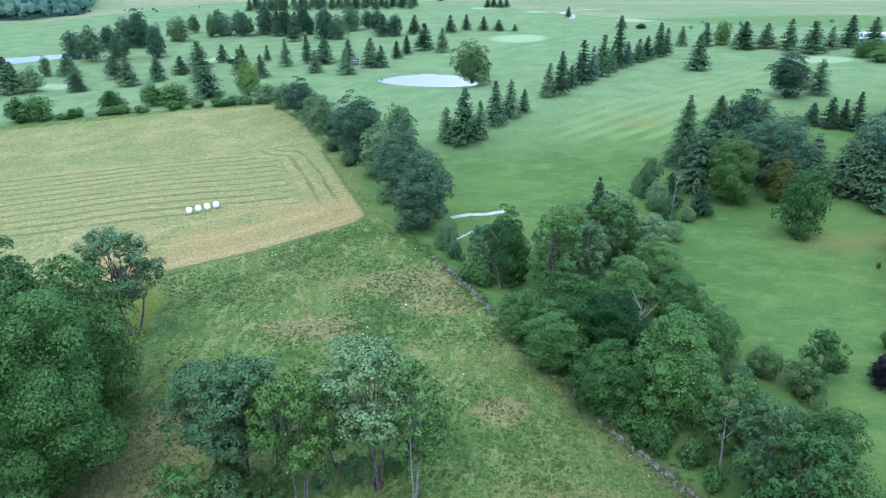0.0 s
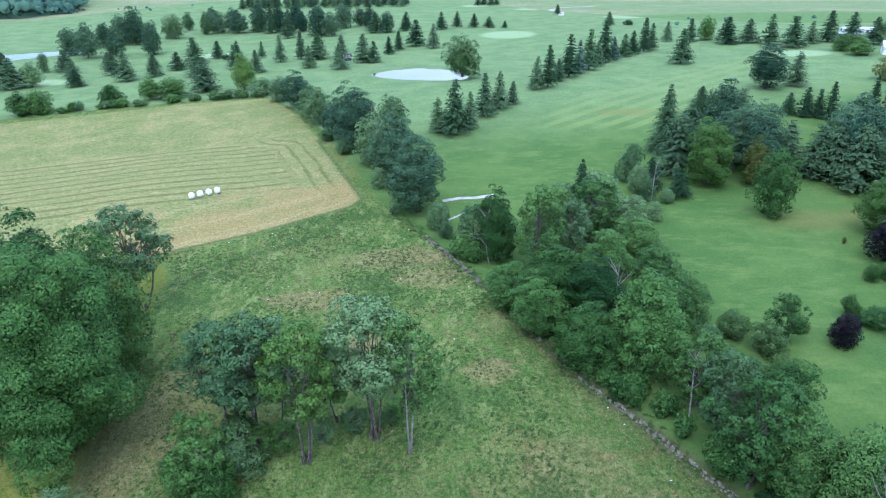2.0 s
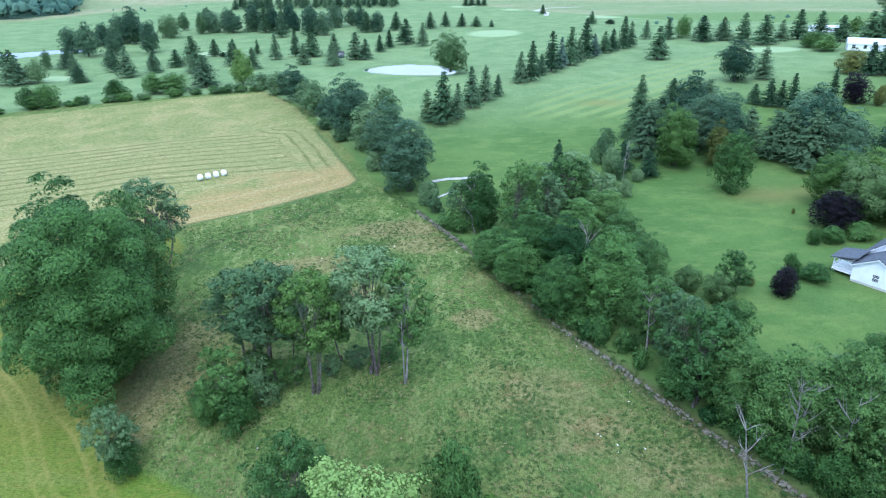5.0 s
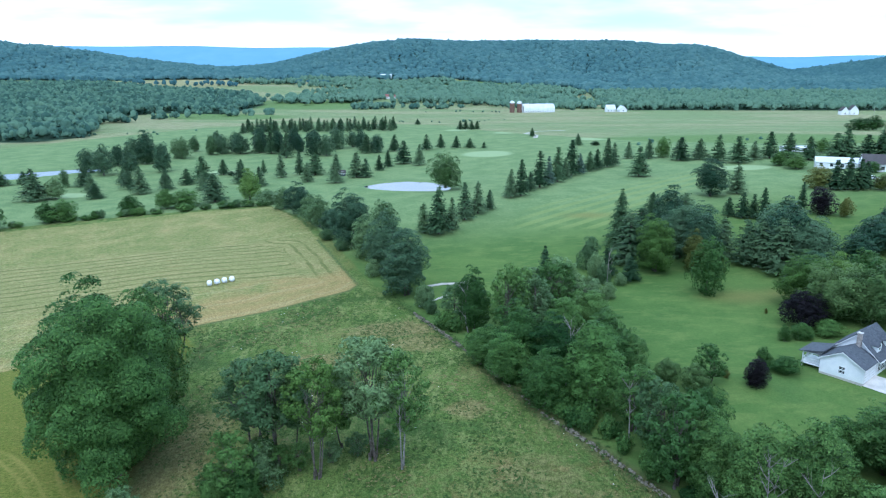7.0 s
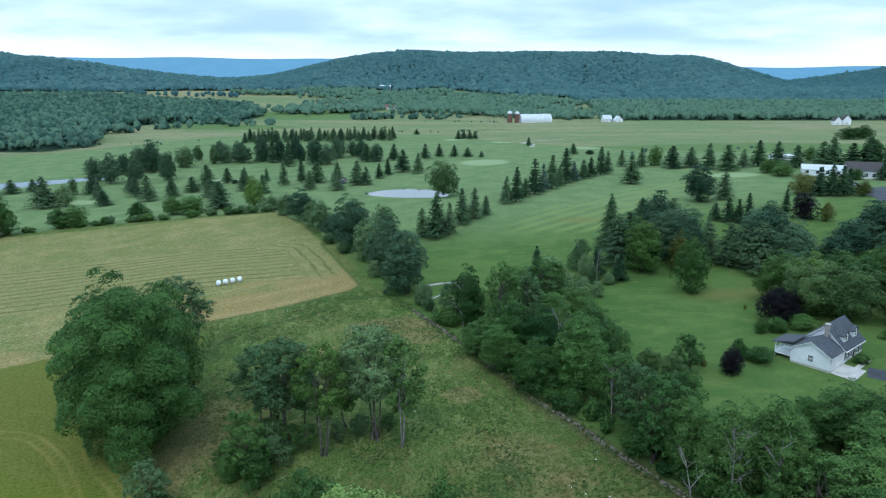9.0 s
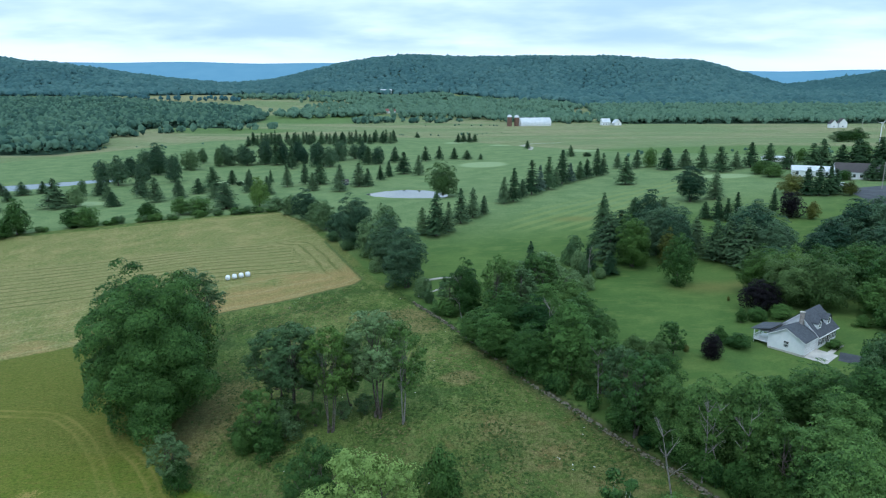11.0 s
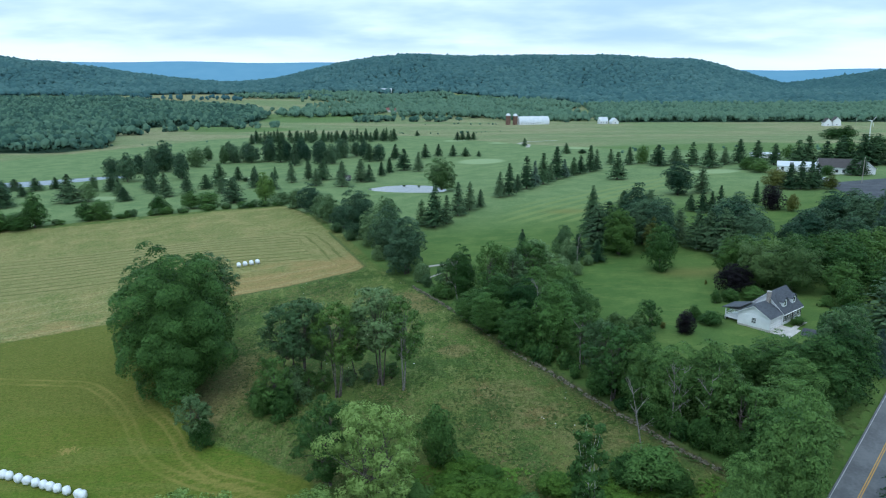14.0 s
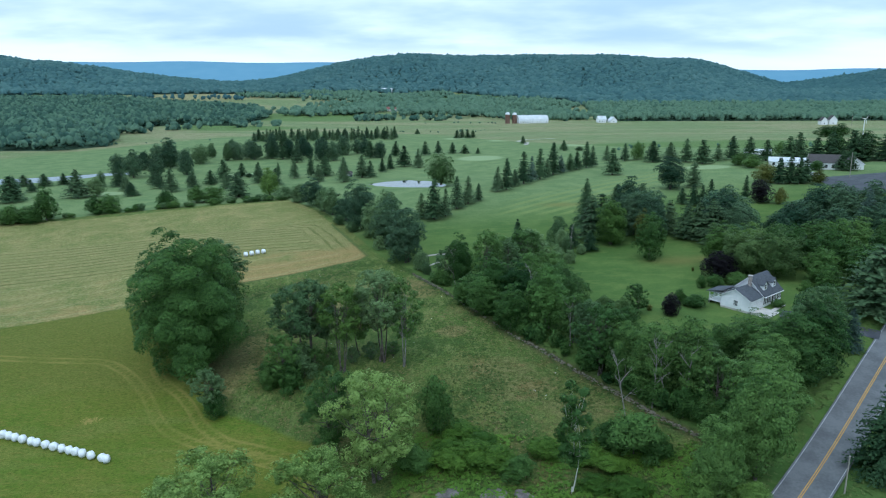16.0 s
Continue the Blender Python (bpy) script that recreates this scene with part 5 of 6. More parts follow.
# behind the clubhouse
stand("spruce", "spruce_tree", "spruce", "big dark spruce behind the clubhouse", "clubhouse trees", [(176, 352, 13, 5), (183, 356, 14.5, 5), (189, 350, 12, 5), (194, 346, 15, 5), (203, 343, 15.5, 6), (210, 346, 14, 6), (218, 340, 15, 6), (226, 338, 14, 6), (235, 336, 13, 6), (181.5, 313.5, 9.5, 3.0), (184.5, 311.5, 8.5, 2.8)])
stand("mid", "clubhouse_tree", "ash", "round bush-like tree before the clubhouse", "clubhouse trees", [(172, 317, 4.6, 3.2), (150, 335, 6.0, 5.0)])
stand("mid", "clubhouse_tree", "maple", "dark leafy tree behind the clubhouse", "clubhouse trees", [(199, 352, 14, 6), (214, 352, 14, 7), (230, 350, 13, 7), (245, 352, 12, 7), (300, 545, 9, 8), (312, 548, 10, 8), (243, 330, 10, 5)])

# foreground at the pasture's foot
FORE = "thicket at the pasture's foot"
plant("fore", "foreground_tree", "silver", "light green broad tree with silvery leaf tips", -10.4, 95.2, 18.0, 6.4, FORE, which=0)
plant("fore", "foreground_tree", "ash", "green tree leaning behind the broad one", -18.2, 103.0, 14.6, 4.6, FORE, which=2)
plant("bush", "foreground_tree", "hedge", "dark dense young tree", -1.2, 107.0, 10.2, 3.4, FORE, which=1)
plant("thin", "birch_tree", "ash", "slim birch with a pale trunk", 18.9, 90.6, 17.2, 2.6, FORE, bark=CONCRETE)
plant("fore", "foreground_tree", "silver", "light green tree with silvery leaf tips", -32.2, 82.8, 13.4, 6.4, FORE, which=1)
plant("fore", "foreground_tree", "silver", "light green tree with silvery leaf tips", -16.5, 81.8, 13.6, 6.2, FORE, which=3)
stand("bush", "shrub", "weed", "low bright green bramble thicket", FORE, [(2.5, 104.5, 2.6, 3.6), (6.0, 103.0, 2.2, 3.0), (0.5, 101.5, 2.4, 3.4), (5.0, 99.0, 2.8, 3.8), (8.5, 98.5, 2.6, 3.2), (10.5, 96.0, 2.4, 3.0), (1.0, 97.5, 2.6, 3.4), (16.0, 100.0, 2.6, 3.2), (22.5, 98.0, 2.6, 3.2), (26.0, 95.5, 2.2, 3.0), (27.0, 89.5, 2.4, 3.4), (22.5, 91.5, 1.8, 2.6)])
stand("bush", "shrub", "hedge", "dark rounded shrub in the pasture's foot", FORE, [(30.4, 100.2, 6.2, 5.2), (27.0, 101.5, 4.0, 2.8), (33.5, 98.5, 4.6, 3.2), (11.5, 94.5, 3.6, 2.6), (-4.5, 98.0, 3.0, 3.4)])
# outside the view, closing the place
stand("mid", "distant_tree", "hedge", "leafy tree at the southern field edge", "southern edge", [(-90, -80, 14, 7), (-60, -95, 13, 7), (-20, -110, 14, 7), (20, -100, 13, 7), (70, -60, 14, 7), (100, 20, 13, 6)])

# ---------------------------------------------------------------- road, drive, paths


def ribbon(name, line, v0, v1, lift, mat, parent=None, label="", step=3.0, flat=None):
    """A strip that follows the ground along a line, from v0 to v1 metres to the right of it."""
    pts = []
    for (ax, ay), (bx, by) in zip(line, line[1:]):
        n = max(1, int(math.hypot(bx - ax, by - ay) / step))
        pts += [(ax + (bx - ax) * i / n, ay + (by - ay) * i / n) for i in range(n)]
    pts = np.array(pts + [line[-1]], float)
    d = np.gradient(pts, axis=0)
    d /= np.linalg.norm(d, axis=1)[:, None]
    nrm = np.stack([d[:, 1], -d[:, 0]], -1)
    cols = max(2, int(abs(v1 - v0) / 1.2) + 1)
    vs = np.linspace(v0, v1, cols)
    v = []
    for q in vs:
        p = pts + nrm * q
        v.append(np.stack([p[:, 0], p[:, 1], height(p[:, 0], p[:, 1]) + lift], -1))
    v = np.stack(v, 1).reshape(-1, 3)
    a = (np.arange(len(pts) - 1)[:, None] * cols + np.arange(cols - 1)[None, :]).ravel()
    return obj(name, mesh_of(name, v, np.stack([a, a + 1, a + 1 + cols, a + cols], -1), True), mat, parent, label)


def patch(name, corners, lift, mat, n=10):
    """A paved patch between four corners, lying on the ground."""
    (ax, ay), (bx, by), (cx, cy), (dx, dy) = corners
    u, w = np.meshgrid(np.linspace(0, 1, n), np.linspace(0, 1, n))
    u, w = u.ravel(), w.ravel()
    x = (1 - u) * (1 - w) * ax + u * (1 - w) * bx + u * w * cx + (1 - u) * w * dx
    y = (1 - u) * (1 - w) * ay + u * (1 - w) * by + u * w * cy + (1 - u) * w * dy
    a = (np.arange(n - 1)[:, None] * n + np.arange(n - 1)[None, :]).ravel()
    return obj(name, mesh_of(name, np.stack([x, y, height(x, y) + lift], -1), np.stack([a, a + 1, a + 1 + n, a + n], -1), True), mat)


road_line = [tuple(ROAD_A + ROAD_DIR * u) for u in (-160, -60, 0, 60, 120, 200, 300, 420)]
road = ribbon("road", road_line, -3.45, 3.45, 0.03, ASPHALT)
tagged(road, "grey worn two-lane country road", "road", kind="structure")
for nm, a, b, mt, lb in (("centre_line", -0.20, -0.08, YELLOW, "yellow painted line"), ("centre_line", 0.08, 0.20, YELLOW, "yellow painted line"),
                         ("edge_line", -3.20, -3.10, WHITE_LINE, "white painted edge line"), ("edge_line", 3.10, 3.20, WHITE_LINE, "white painted edge line")):
    ribbon(nm, road_line, a, b, 0.04, mt, road, lb)
drive = ribbon("driveway", [(88.0, 131.0), (84.5, 133.6), (80.5, 137.2), (77.0, 140.2), (73.4, 142.6)], -2.0, 2.0, 0.05, ASPHALT_DARK, step=1.0)
tagged(drive, "dark asphalt drive from road to house", "driveway", kind="structure")
lot = patch("parking_lot", [(153, 260), (160, 296), (235, 310), (240, 262)], 0.10, ASPHALT_DARK, 16)
tagged(lot, "grey asphalt parking lot beside the clubhouse", "parking lot", kind="structure")
p1 = ribbon("path_bridge_end", [(-5.6, 200.6), (-2.0, 202.0), (1.5, 202.0), (5.5, 203.4)], -0.7, 0.7, 0.05, GRAVEL, step=0.8)
tagged(p1, "short pale gravel cart path on the turf", "path", kind="structure")
p2 = ribbon("path_far_green", [(62, 520), (66, 545), (60, 562), (70, 582), (95, 590)], -1.6, 1.6, 0.08, GRAVEL, step=4)
tagged(p2, "pale cart path winding across the far course", "path", kind="structure")

# ---------------------------------------------------------------- the white house
HX, HY, HTURN = 66.6, 142.6, 40.0
HZ = h0(68, 146) - 0.1


def window(parent, axis, at, u, z, w, h, side, label="dark sash window in a white frame", shutters=False):
    """A sash window on a wall: side is +1 or -1 along the wall's normal; axis 0: wall across x, 1: wall across y."""
    def bx(u0, u1, z0, z1, d0, d1):
        lo, hi = sorted((at + side * d0, at + side * d1))
        return new_box(lo, hi, u0, u1, z0, z1) if axis == 0 else new_box(u0, u1, lo, hi, z0, z1)
    pane = part("window", bx(u - w / 2, u + w / 2, z, z + h, -0.02, 0.02), GLASS, parent, label)
    bm = bx(u - w / 2 - 0.1, u - w / 2, z - 0.1, z + h + 0.1, 0.0, 0.06)
    for q in ((u + w / 2, u + w / 2 + 0.1, z - 0.1, z + h + 0.1), (u - w / 2, u + w / 2, z + h, z + h + 0.1), (u - w / 2, u + w / 2, z - 0.1, z), (u - w / 2, u + w / 2, z + h / 2 - 0.03, z + h / 2 + 0.03)):
        lo, hi = sorted((at, at + side * 0.06))
        if axis == 0:
            box(bm, lo, hi, *q)
        else:
            box(bm, q[0], q[1], lo, hi, q[2], q[3])
    part("frame", bm, TRIM, pane)
    if shutters:
        for s in (-1, 1):
            c = u + s * (w / 2 + 0.32)
            part("shutter", bx(c - 0.2, c + 0.2, z - 0.05, z + h + 0.05, 0.0, 0.05), DARK_ROOF, pane, "dark louvred shutter")
    return pane


def gable_roof(parent, x0, x1, y0, y1, eave, ridge, over=0.35, mat=None, thick=0.14, name="roof"):
    """Two roof slopes with the ridge along x, hanging over eaves and gable ends."""
    mid = (y0 + y1) / 2
    slope = (ridge - eave) / (mid - y0)
    for sgn, edge in ((-1, y0), (1, y1)):
        e = edge + sgn * over
        ez = eave - slope * over
        bm = prism([(e, ez), (mid, ridge), (mid, ridge + thick), (e, ez + thick)], 0, x0 - over, x1 + over)
        part(name, bm, mat or SHINGLE, parent, "slate-grey shingled slope")
        part("rake_board", prism([(e, ez - 0.16), (mid, ridge - 0.16), (mid, ridge), (e, ez)], 0, x0 - over - 0.03, x0 - over + 0.05), TRIM, parent)
        part("fascia", new_box(x0 - over, x1 + over, min(e, e - sgn * 0.05), max(e, e - sgn * 0.05), ez - 0.12, ez + 0.02), TRIM, parent)


def clapboards(parent, wall_parts):
    """Thin shadow-casting laps across a wall: (axis, at, side, u0, u1, z0, z1)."""
    bm = bmesh.new()
    for axis, at, side, u0, u1, z0, z1 in wall_parts:
        z = z0
        while z < z1:
            lo, hi = sorted((at, at + side * 0.022))
            box(bm, *((lo, hi, u0, u1) if axis == 0 else (u0, u1, lo, hi)), z, z + 0.05)
            z += 0.24
    lap = part("clapboard_laps", bm, WHITE_PAINT, parent, "white lapped siding edges")
    lap["kind"] = "stuff"


def white_house():
    h = thing("white_house", HX, HY, HZ, HTURN)
    part("foundation", new_box(0.02, 13.8, 0.02, 6.78, -0.8, 0.35), CONCRETE, h, "pale concrete foundation")
    part("garage_wall", prism([(0, 0.3), (6.8, 0.3), (6.8, 2.9), (3.4, 4.75), (0, 2.9)], 0, 0, 5.4), WHITE_PAINT, h, "white clapboard garage gable")
    gable_roof(h, 0, 5.4, 0, 6.8, 2.95, 4.85)
    part("house_wall", prism([(-0.3, 0.3), (7.4, 0.3), (7.4, 3.0), (3.55, 6.4), (-0.3, 3.0)], 0, 5.4, 13.8), WHITE_PAINT, h, "white clapboard house wall")
    gable_roof(h, 5.4, 13.8, -0.3, 7.4, 3.05, 6.5)
    clapboards(h, [(0, 0.0, -1, 0.0, 6.8, 0.45, 2.9), (1, -0.3, -1, 5.4, 13.8, 0.45, 2.9)])
    part("chimney", new_box(4.7, 5.35, 2.6, 3.3, 3.6, 7.0, bevel=0.04), BRICK, h, "pale stone chimney")
    part("chimney_cap", new_box(4.63, 5.42, 2.53, 3.37, 7.0, 7.12), CONCRETE, h)
    # dormers on the front slope
    for u in (7.3, 11.5):
        d = part("dormer", prism([(u - 0.85, 3.6), (u + 0.85, 3.6), (u + 0.85, 5.0), (u, 5.8), (u - 0.85, 5.0)], 1, 0.45, 3.0), WHITE_PAINT, h, "white gabled dormer")
        for s in (-1, 1):
            part("dormer_roof", prism([(u + s * 1.08, 4.88), (u, 5.88), (u, 6.0), (u + s * 1.08, 5.0)], 1, 0.25, 3.2), SHINGLE, d)
        window(h, 1, 0.45, u, 4.1, 0.8, 1.0, -1)
    # windows, doors
    window(h, 0, 0.0, 3.3, 1.05, 0.9, 1.15, -1)
    for u in (1.45, 3.95):
        g = part("garage_door", new_box(u - 1.1, u + 1.1, -0.05, 0.0, 0.15, 2.25), TRIM, h, "white panelled garage door")
        for z in (0.65, 1.18, 1.7):
            part("panel_joint", new_box(u - 1.08, u + 1.08, -0.062, -0.05, z, z + 0.03), CONCRETE, g)
    for u in (6.4, 8.0, 11.2, 12.8):
        window(h, 1, -0.3, u, 1.0, 0.85, 1.4, -1, shutters=True)
    part("front_door", new_box(9.15, 10.1, -0.36, -0.3, 0.35, 2.45), DARK_ROOF, h, "dark panelled front door")
    part("door_frame", box(new_box(9.0, 9.15, -0.38, -0.3, 0.35, 2.6), 10.1, 10.25, -0.38, -0.3, 0.35, 2.6), TRIM, h)
    part("doorstep", new_box(8.8, 10.5, -1.5, -0.3, -0.3, 0.3), CONCRETE, h)
    for u in (5.45, 13.75):
        part("corner_board", new_box(u - 0.09, u + 0.09, -0.34, -0.3, 0.35, 3.0), TRIM, h)
    part("gutter", new_box(5.1, 14.1, -0.78, -0.66, 2.58, 2.70), TRIM, h)
    # porch behind the garage
    pr = part("porch_deck", new_box(0.9, 5.3, 6.8, 10.2, 0.55, 0.75), TRIM, h, "white raised porch deck")
    for u in (1.05, 3.1, 5.15):
        part("porch_post", new_box(u - 0.08, u + 0.08, 9.95, 10.11, -0.8, 2.85), TRIM, pr)
    for u0, u1, v0, v1 in ((1.05, 5.15, 9.98, 10.06), (1.0, 1.08, 6.9, 10.0)):
        for z in (1.0, 1.55):
            part("porch_rail", new_box(u0, u1, v0, v1, z, z + 0.09), TRIM, pr)
    for i in range(11):
        part("baluster", new_box(1.25 + i * 0.37, 1.31 + i * 0.37, 10.0, 10.04, 1.05, 1.55), TRIM, pr)
    for i in range(8):
        part("baluster", new_box(1.02, 1.06, 7.1 + i * 0.37, 7.16 + i * 0.37, 1.05, 1.55), TRIM, pr)
    # one flat dark panel from the deck down to the ground
    part("porch_skirt", new_box(0.9, 5.3, 10.05, 10.12, -0.8, 0.55), DARK_ROOF, pr, "dark skirt panel below the deck")
    part("porch_roof", prism([(6.5, 3.65), (10.5, 2.75), (10.5, 2.9), (6.5, 3.85)], 0, 0.2, 5.6), SHINGLE, h, "slate-grey porch roof")
    part("porch_ceiling", new_box(0.9, 5.3, 6.8, 10.1, 2.62, 2.72), TRIM, h)
    return tagged(h, "white clapboard cape house with slate roof, two dormers and garage", "house")


white_house()


def house_point(u, v):
    c, s = math.cos(radians(HTURN)), math.sin(radians(HTURN))
    return HX + u * c - v * s, HY + u * s + v * c


apron = patch("garage_apron", [house_point(0.1, -4.2), house_point(5.3, -4.2), house_point(5.3, -0.05), house_point(0.1, -0.05)], 0.12, CONCRETE, 6)
tagged(apron, "pale concrete apron before the garage doors", "pavement", kind="structure")
walkp = patch("pavement_walk", [house_point(5.3, -3.2), house_point(10.4, -3.2), house_point(10.4, -2.2), house_point(5.3, -2.2)], 0.10, CONCRETE, 6)
tagged(walkp, "pale concrete walk along the house front", "pavement", kind="structure")


def simple_house(name, x, y, turn, L, W, eave, ridge, wall, roof, label, wins=3, chimney=False):
    h = thing(name, x, y, h0(x, y) - 0.3, turn)
    part("wall", prism([(-W / 2, 0), (W / 2, 0), (W / 2, eave), (0, ridge), (-W / 2, eave)], 0, -L / 2, L / 2), wall, h)
    gable_roof(h, -L / 2, L / 2, -W / 2, W / 2, eave + 0.05, ridge + 0.1, 0.4, roof)
    for i in range(wins):
        window(h, 1, -W / 2, -L / 2 + L * (i + 0.5) / wins, 1.1, min(1.2, L / wins * 0.5), 1.3, -1)
    window(h, 0, -L / 2, 0, 1.2, 1.2, 1.3, -1)
    if chimney:
        part("chimney", new_box(-0.4, 0.4, 0.3, 1.0, ridge - 0.8, ridge + 1.2), BRICK, h)
    return tagged(h, label, "building")


PALE_RED = plain("faded_red_roof", (0.20, 0.085, 0.07), (0.28, 0.13, 0.11), 0.4, 0.8, 0.2)
# clubhouse: main block, bright wing, gabled wing
simple_house("clubhouse", 178.5, 322.5, -22, 14, 10, 3.4, 6.6, WHITE_PAINT, DARK_ROOF, "white clubhouse with a broad dark roof", 5)
simple_house("clubhouse_wing", 166.5, 334, -22, 16, 7, 2.9, 4.6, WHITE_PAINT, METAL_ROOF, "white clubhouse wing under a pale metal roof", 4)
simple_house("clubhouse_porch", 189.5, 318.5, 68, 10, 7, 3.0, 5.6, WHITE_PAINT, DARK_ROOF, "white gabled clubhouse wing by the parking lot", 2)
simple_house("store_shed", 178, 392, 0, 14, 5, 2.4, 3.0, WHITE_PAINT, METAL_ROOF, "long pale shed behind the clubhouse", 2)
simple_house("village_house", -92, 1172, 8, 18, 9, 3.6, 7.0, WHITE_PAINT, PALE_RED, "white village house with a red roof")
simple_house("village_house", -72, 1170, -5, 15, 9, 3.6, 6.5, WHITE_PAINT, PALE_RED, "white village house with a red roof")
simple_house("village_house", -53, 1174, 20, 10, 8, 4.4, 8.0, WHITE_PAINT, METAL_ROOF, "small white village house with a pale roof")
simple_house("village_house", 32, 1103, 5, 13, 8, 4.6, 8.5, WHITE_PAINT, METAL_ROOF, "pale village house among trees")
simple_house("farm_house", -196, 1560, 10, 12, 9, 5, 8.5, WHITE_PAINT, DARK_ROOF, "white farmhouse on the far slope")
simple_house("far_barn", -136, 1712, 0, 26, 12, 6, 10, METAL_ROOF, METAL_ROOF, "large white barn on the far hillside", 0)
simple_house("farm_house", 207, 916, 10, 11, 8, 4.5, 8.5, WHITE_PAINT, METAL_ROOF, "white farmhouse at the field's far edge")
simple_house("farm_shed", 221, 914, 100, 10, 9, 3.2, 7.5, WHITE_PAINT, METAL_ROOF, "white gabled shed beside the farmhouse", 1)
simple_house("farm_house", 465, 856, 80, 10, 8, 5, 9.5, WHITE_PAINT, DARK_ROOF, "white gabled farmhouse by the far trees", 2)
simple_house("farm_house", 478, 860, 80, 10, 9, 6, 11.0, WHITE_PAINT, DARK_ROOF, "white gabled farmhouse by the far trees", 2)
simple_house("golf_shed", -50.2, 367, 20, 2.6, 2.4, 2.0, 2.9, DARK_WOOD, DARK_ROOF, "small dark blue shelter beside the course", 1)


def barn():
    b = thing("dairy_barn", 115, 906, h0(115, 906) - 0.3, 14)
    arch = [(-6.5, 0), (6.5, 0), (6.5, 3.2), (5.9, 5.6), (4.2, 8.0), (0, 10.2), (-4.2, 8.0), (-5.9, 5.6), (-6.5, 3.2)]
    part("wall", prism(arch, 0, -20, 20), WHITE_PAINT, b, "whitewashed barn wall")
    cover = [(6.75, 3.1), (6.1, 5.7), (4.35, 8.15), (0, 10.4), (-4.35, 8.15), (-6.1, 5.7), (-6.75, 3.1), (-6.55, 3.1), (-5.9, 5.6), (-4.2, 8.0), (0, 10.2), (4.2, 8.0), (5.9, 5.6), (6.55, 3.1)]
    part("roof", prism(cover, 0, -20.3, 20.3), METAL_ROOF, b, "pale arched metal roof")
    for i in range(12):
        window(b, 1, -6.5, -17.5 + i * 3.2, 1.2, 1.0, 0.9, -1)
    for i in range(3):
        part("vent", new_box(-12.5 + i * 12, -11.5 + i * 12, -0.5, 0.5, 10.2, 11.3), METAL_ROOF, b)
    tagged(b, "long white dairy barn with an arched metal roof", "barn")
    for x, y, hh in ((82.5, 896, 11.5), (91.5, 897, 11.0)):
        s = thing("silo", x, y, h0(x, y) - 0.3)
        a = [(math.cos(i * math.pi / 12) * 3.0, math.sin(i * math.pi / 12) * 3.0) for i in range(24)]
        part("shaft", prism(a, 2, 0, hh), SILO, s, "brown stave shaft")
        bm = bmesh.new()
        bmesh.ops.create_uvsphere(bm, u_segments=24, v_segments=12, radius=3.1)
        bmesh.ops.delete(bm, geom=[v for v in bm.verts if v.co.z < -0.05], context="VERTS")
        part("dome", bm, METAL_ROOF, s, "white metal dome", pose(0, 0, hh), True)
        tagged(s, "tall brown silo with a white dome", "silo", "twin silos")


barn()


def turbine():
    x, y = 326.0, 541.0
    t = thing("wind_turbine", x, y, h0(x, y) - 0.2)
    v, f = tube([(0, 0, 0), (0, 0, 7), (0, 0, 14.0)], [0.42, 0.32, 0.24], 12)
    obj("tower", mesh_of("tower", v, f, True), TRIM, t)
    part("nacelle", new_box(-0.35, 0.35, -1.0, 1.0, 13.9, 14.6, bevel=0.1), TRIM, t)
    for i in range(3):
        bl = prism([(-0.14, 0), (0.24, 0.6), (0.16, 3.2), (0.02, 4.6), (-0.08, 3.2)], 1, -1.12, -1.04)
        part("blade", bl, TRIM, t, "", pose(0, 0, 14.25) @ pose(0, 0, 0, 0, 40 + i * 120, 0))
    tagged(t, "small white three-bladed wind turbine on the farm", "wind turbine")


turbine()


def pole(name, x, y, h, r, arms, label):
    p = thing(name, x, y, h0(x, y) - 0.3, 40)
    v, f = tube([(0, 0, 0), (0.03, 0, h * 0.5), (0.0, 0, h)], [r, r * 0.85, r * 0.7], 10)
    obj("shaft", mesh_of("shaft", v, f, True), POLE_WOOD, p)
    part("cap", new_box(-r * 0.6, r * 0.6, -r * 0.6, r * 0.6, h - 0.02, h + 0.06), CONCRETE, p)
    if arms:
        part("crossarm", new_box(-1.2, 1.2, -0.07, 0.07, h - 0.6, h - 0.45), POLE_WOOD, p)
        for i in (-1.0, -0.4, 0.4, 1.0):
            part("insulator", new_box(i - 0.05, i + 0.05, -0.05, 0.05, h - 0.45, h - 0.28), GLASS, p)
    tagged(p, label, "pole")


pole("roadside_post", 57.6, 88.2, 6.2, 0.13, False, "pale weathered post on the road's verge")
pole("utility_pole", 173.4, 293.0, 11.0, 0.17, False, "pale wooden pole at the parking lot's edge")
pole("utility_pole", 497, 850, 11.0, 0.2, True, "far utility pole with a crossarm")


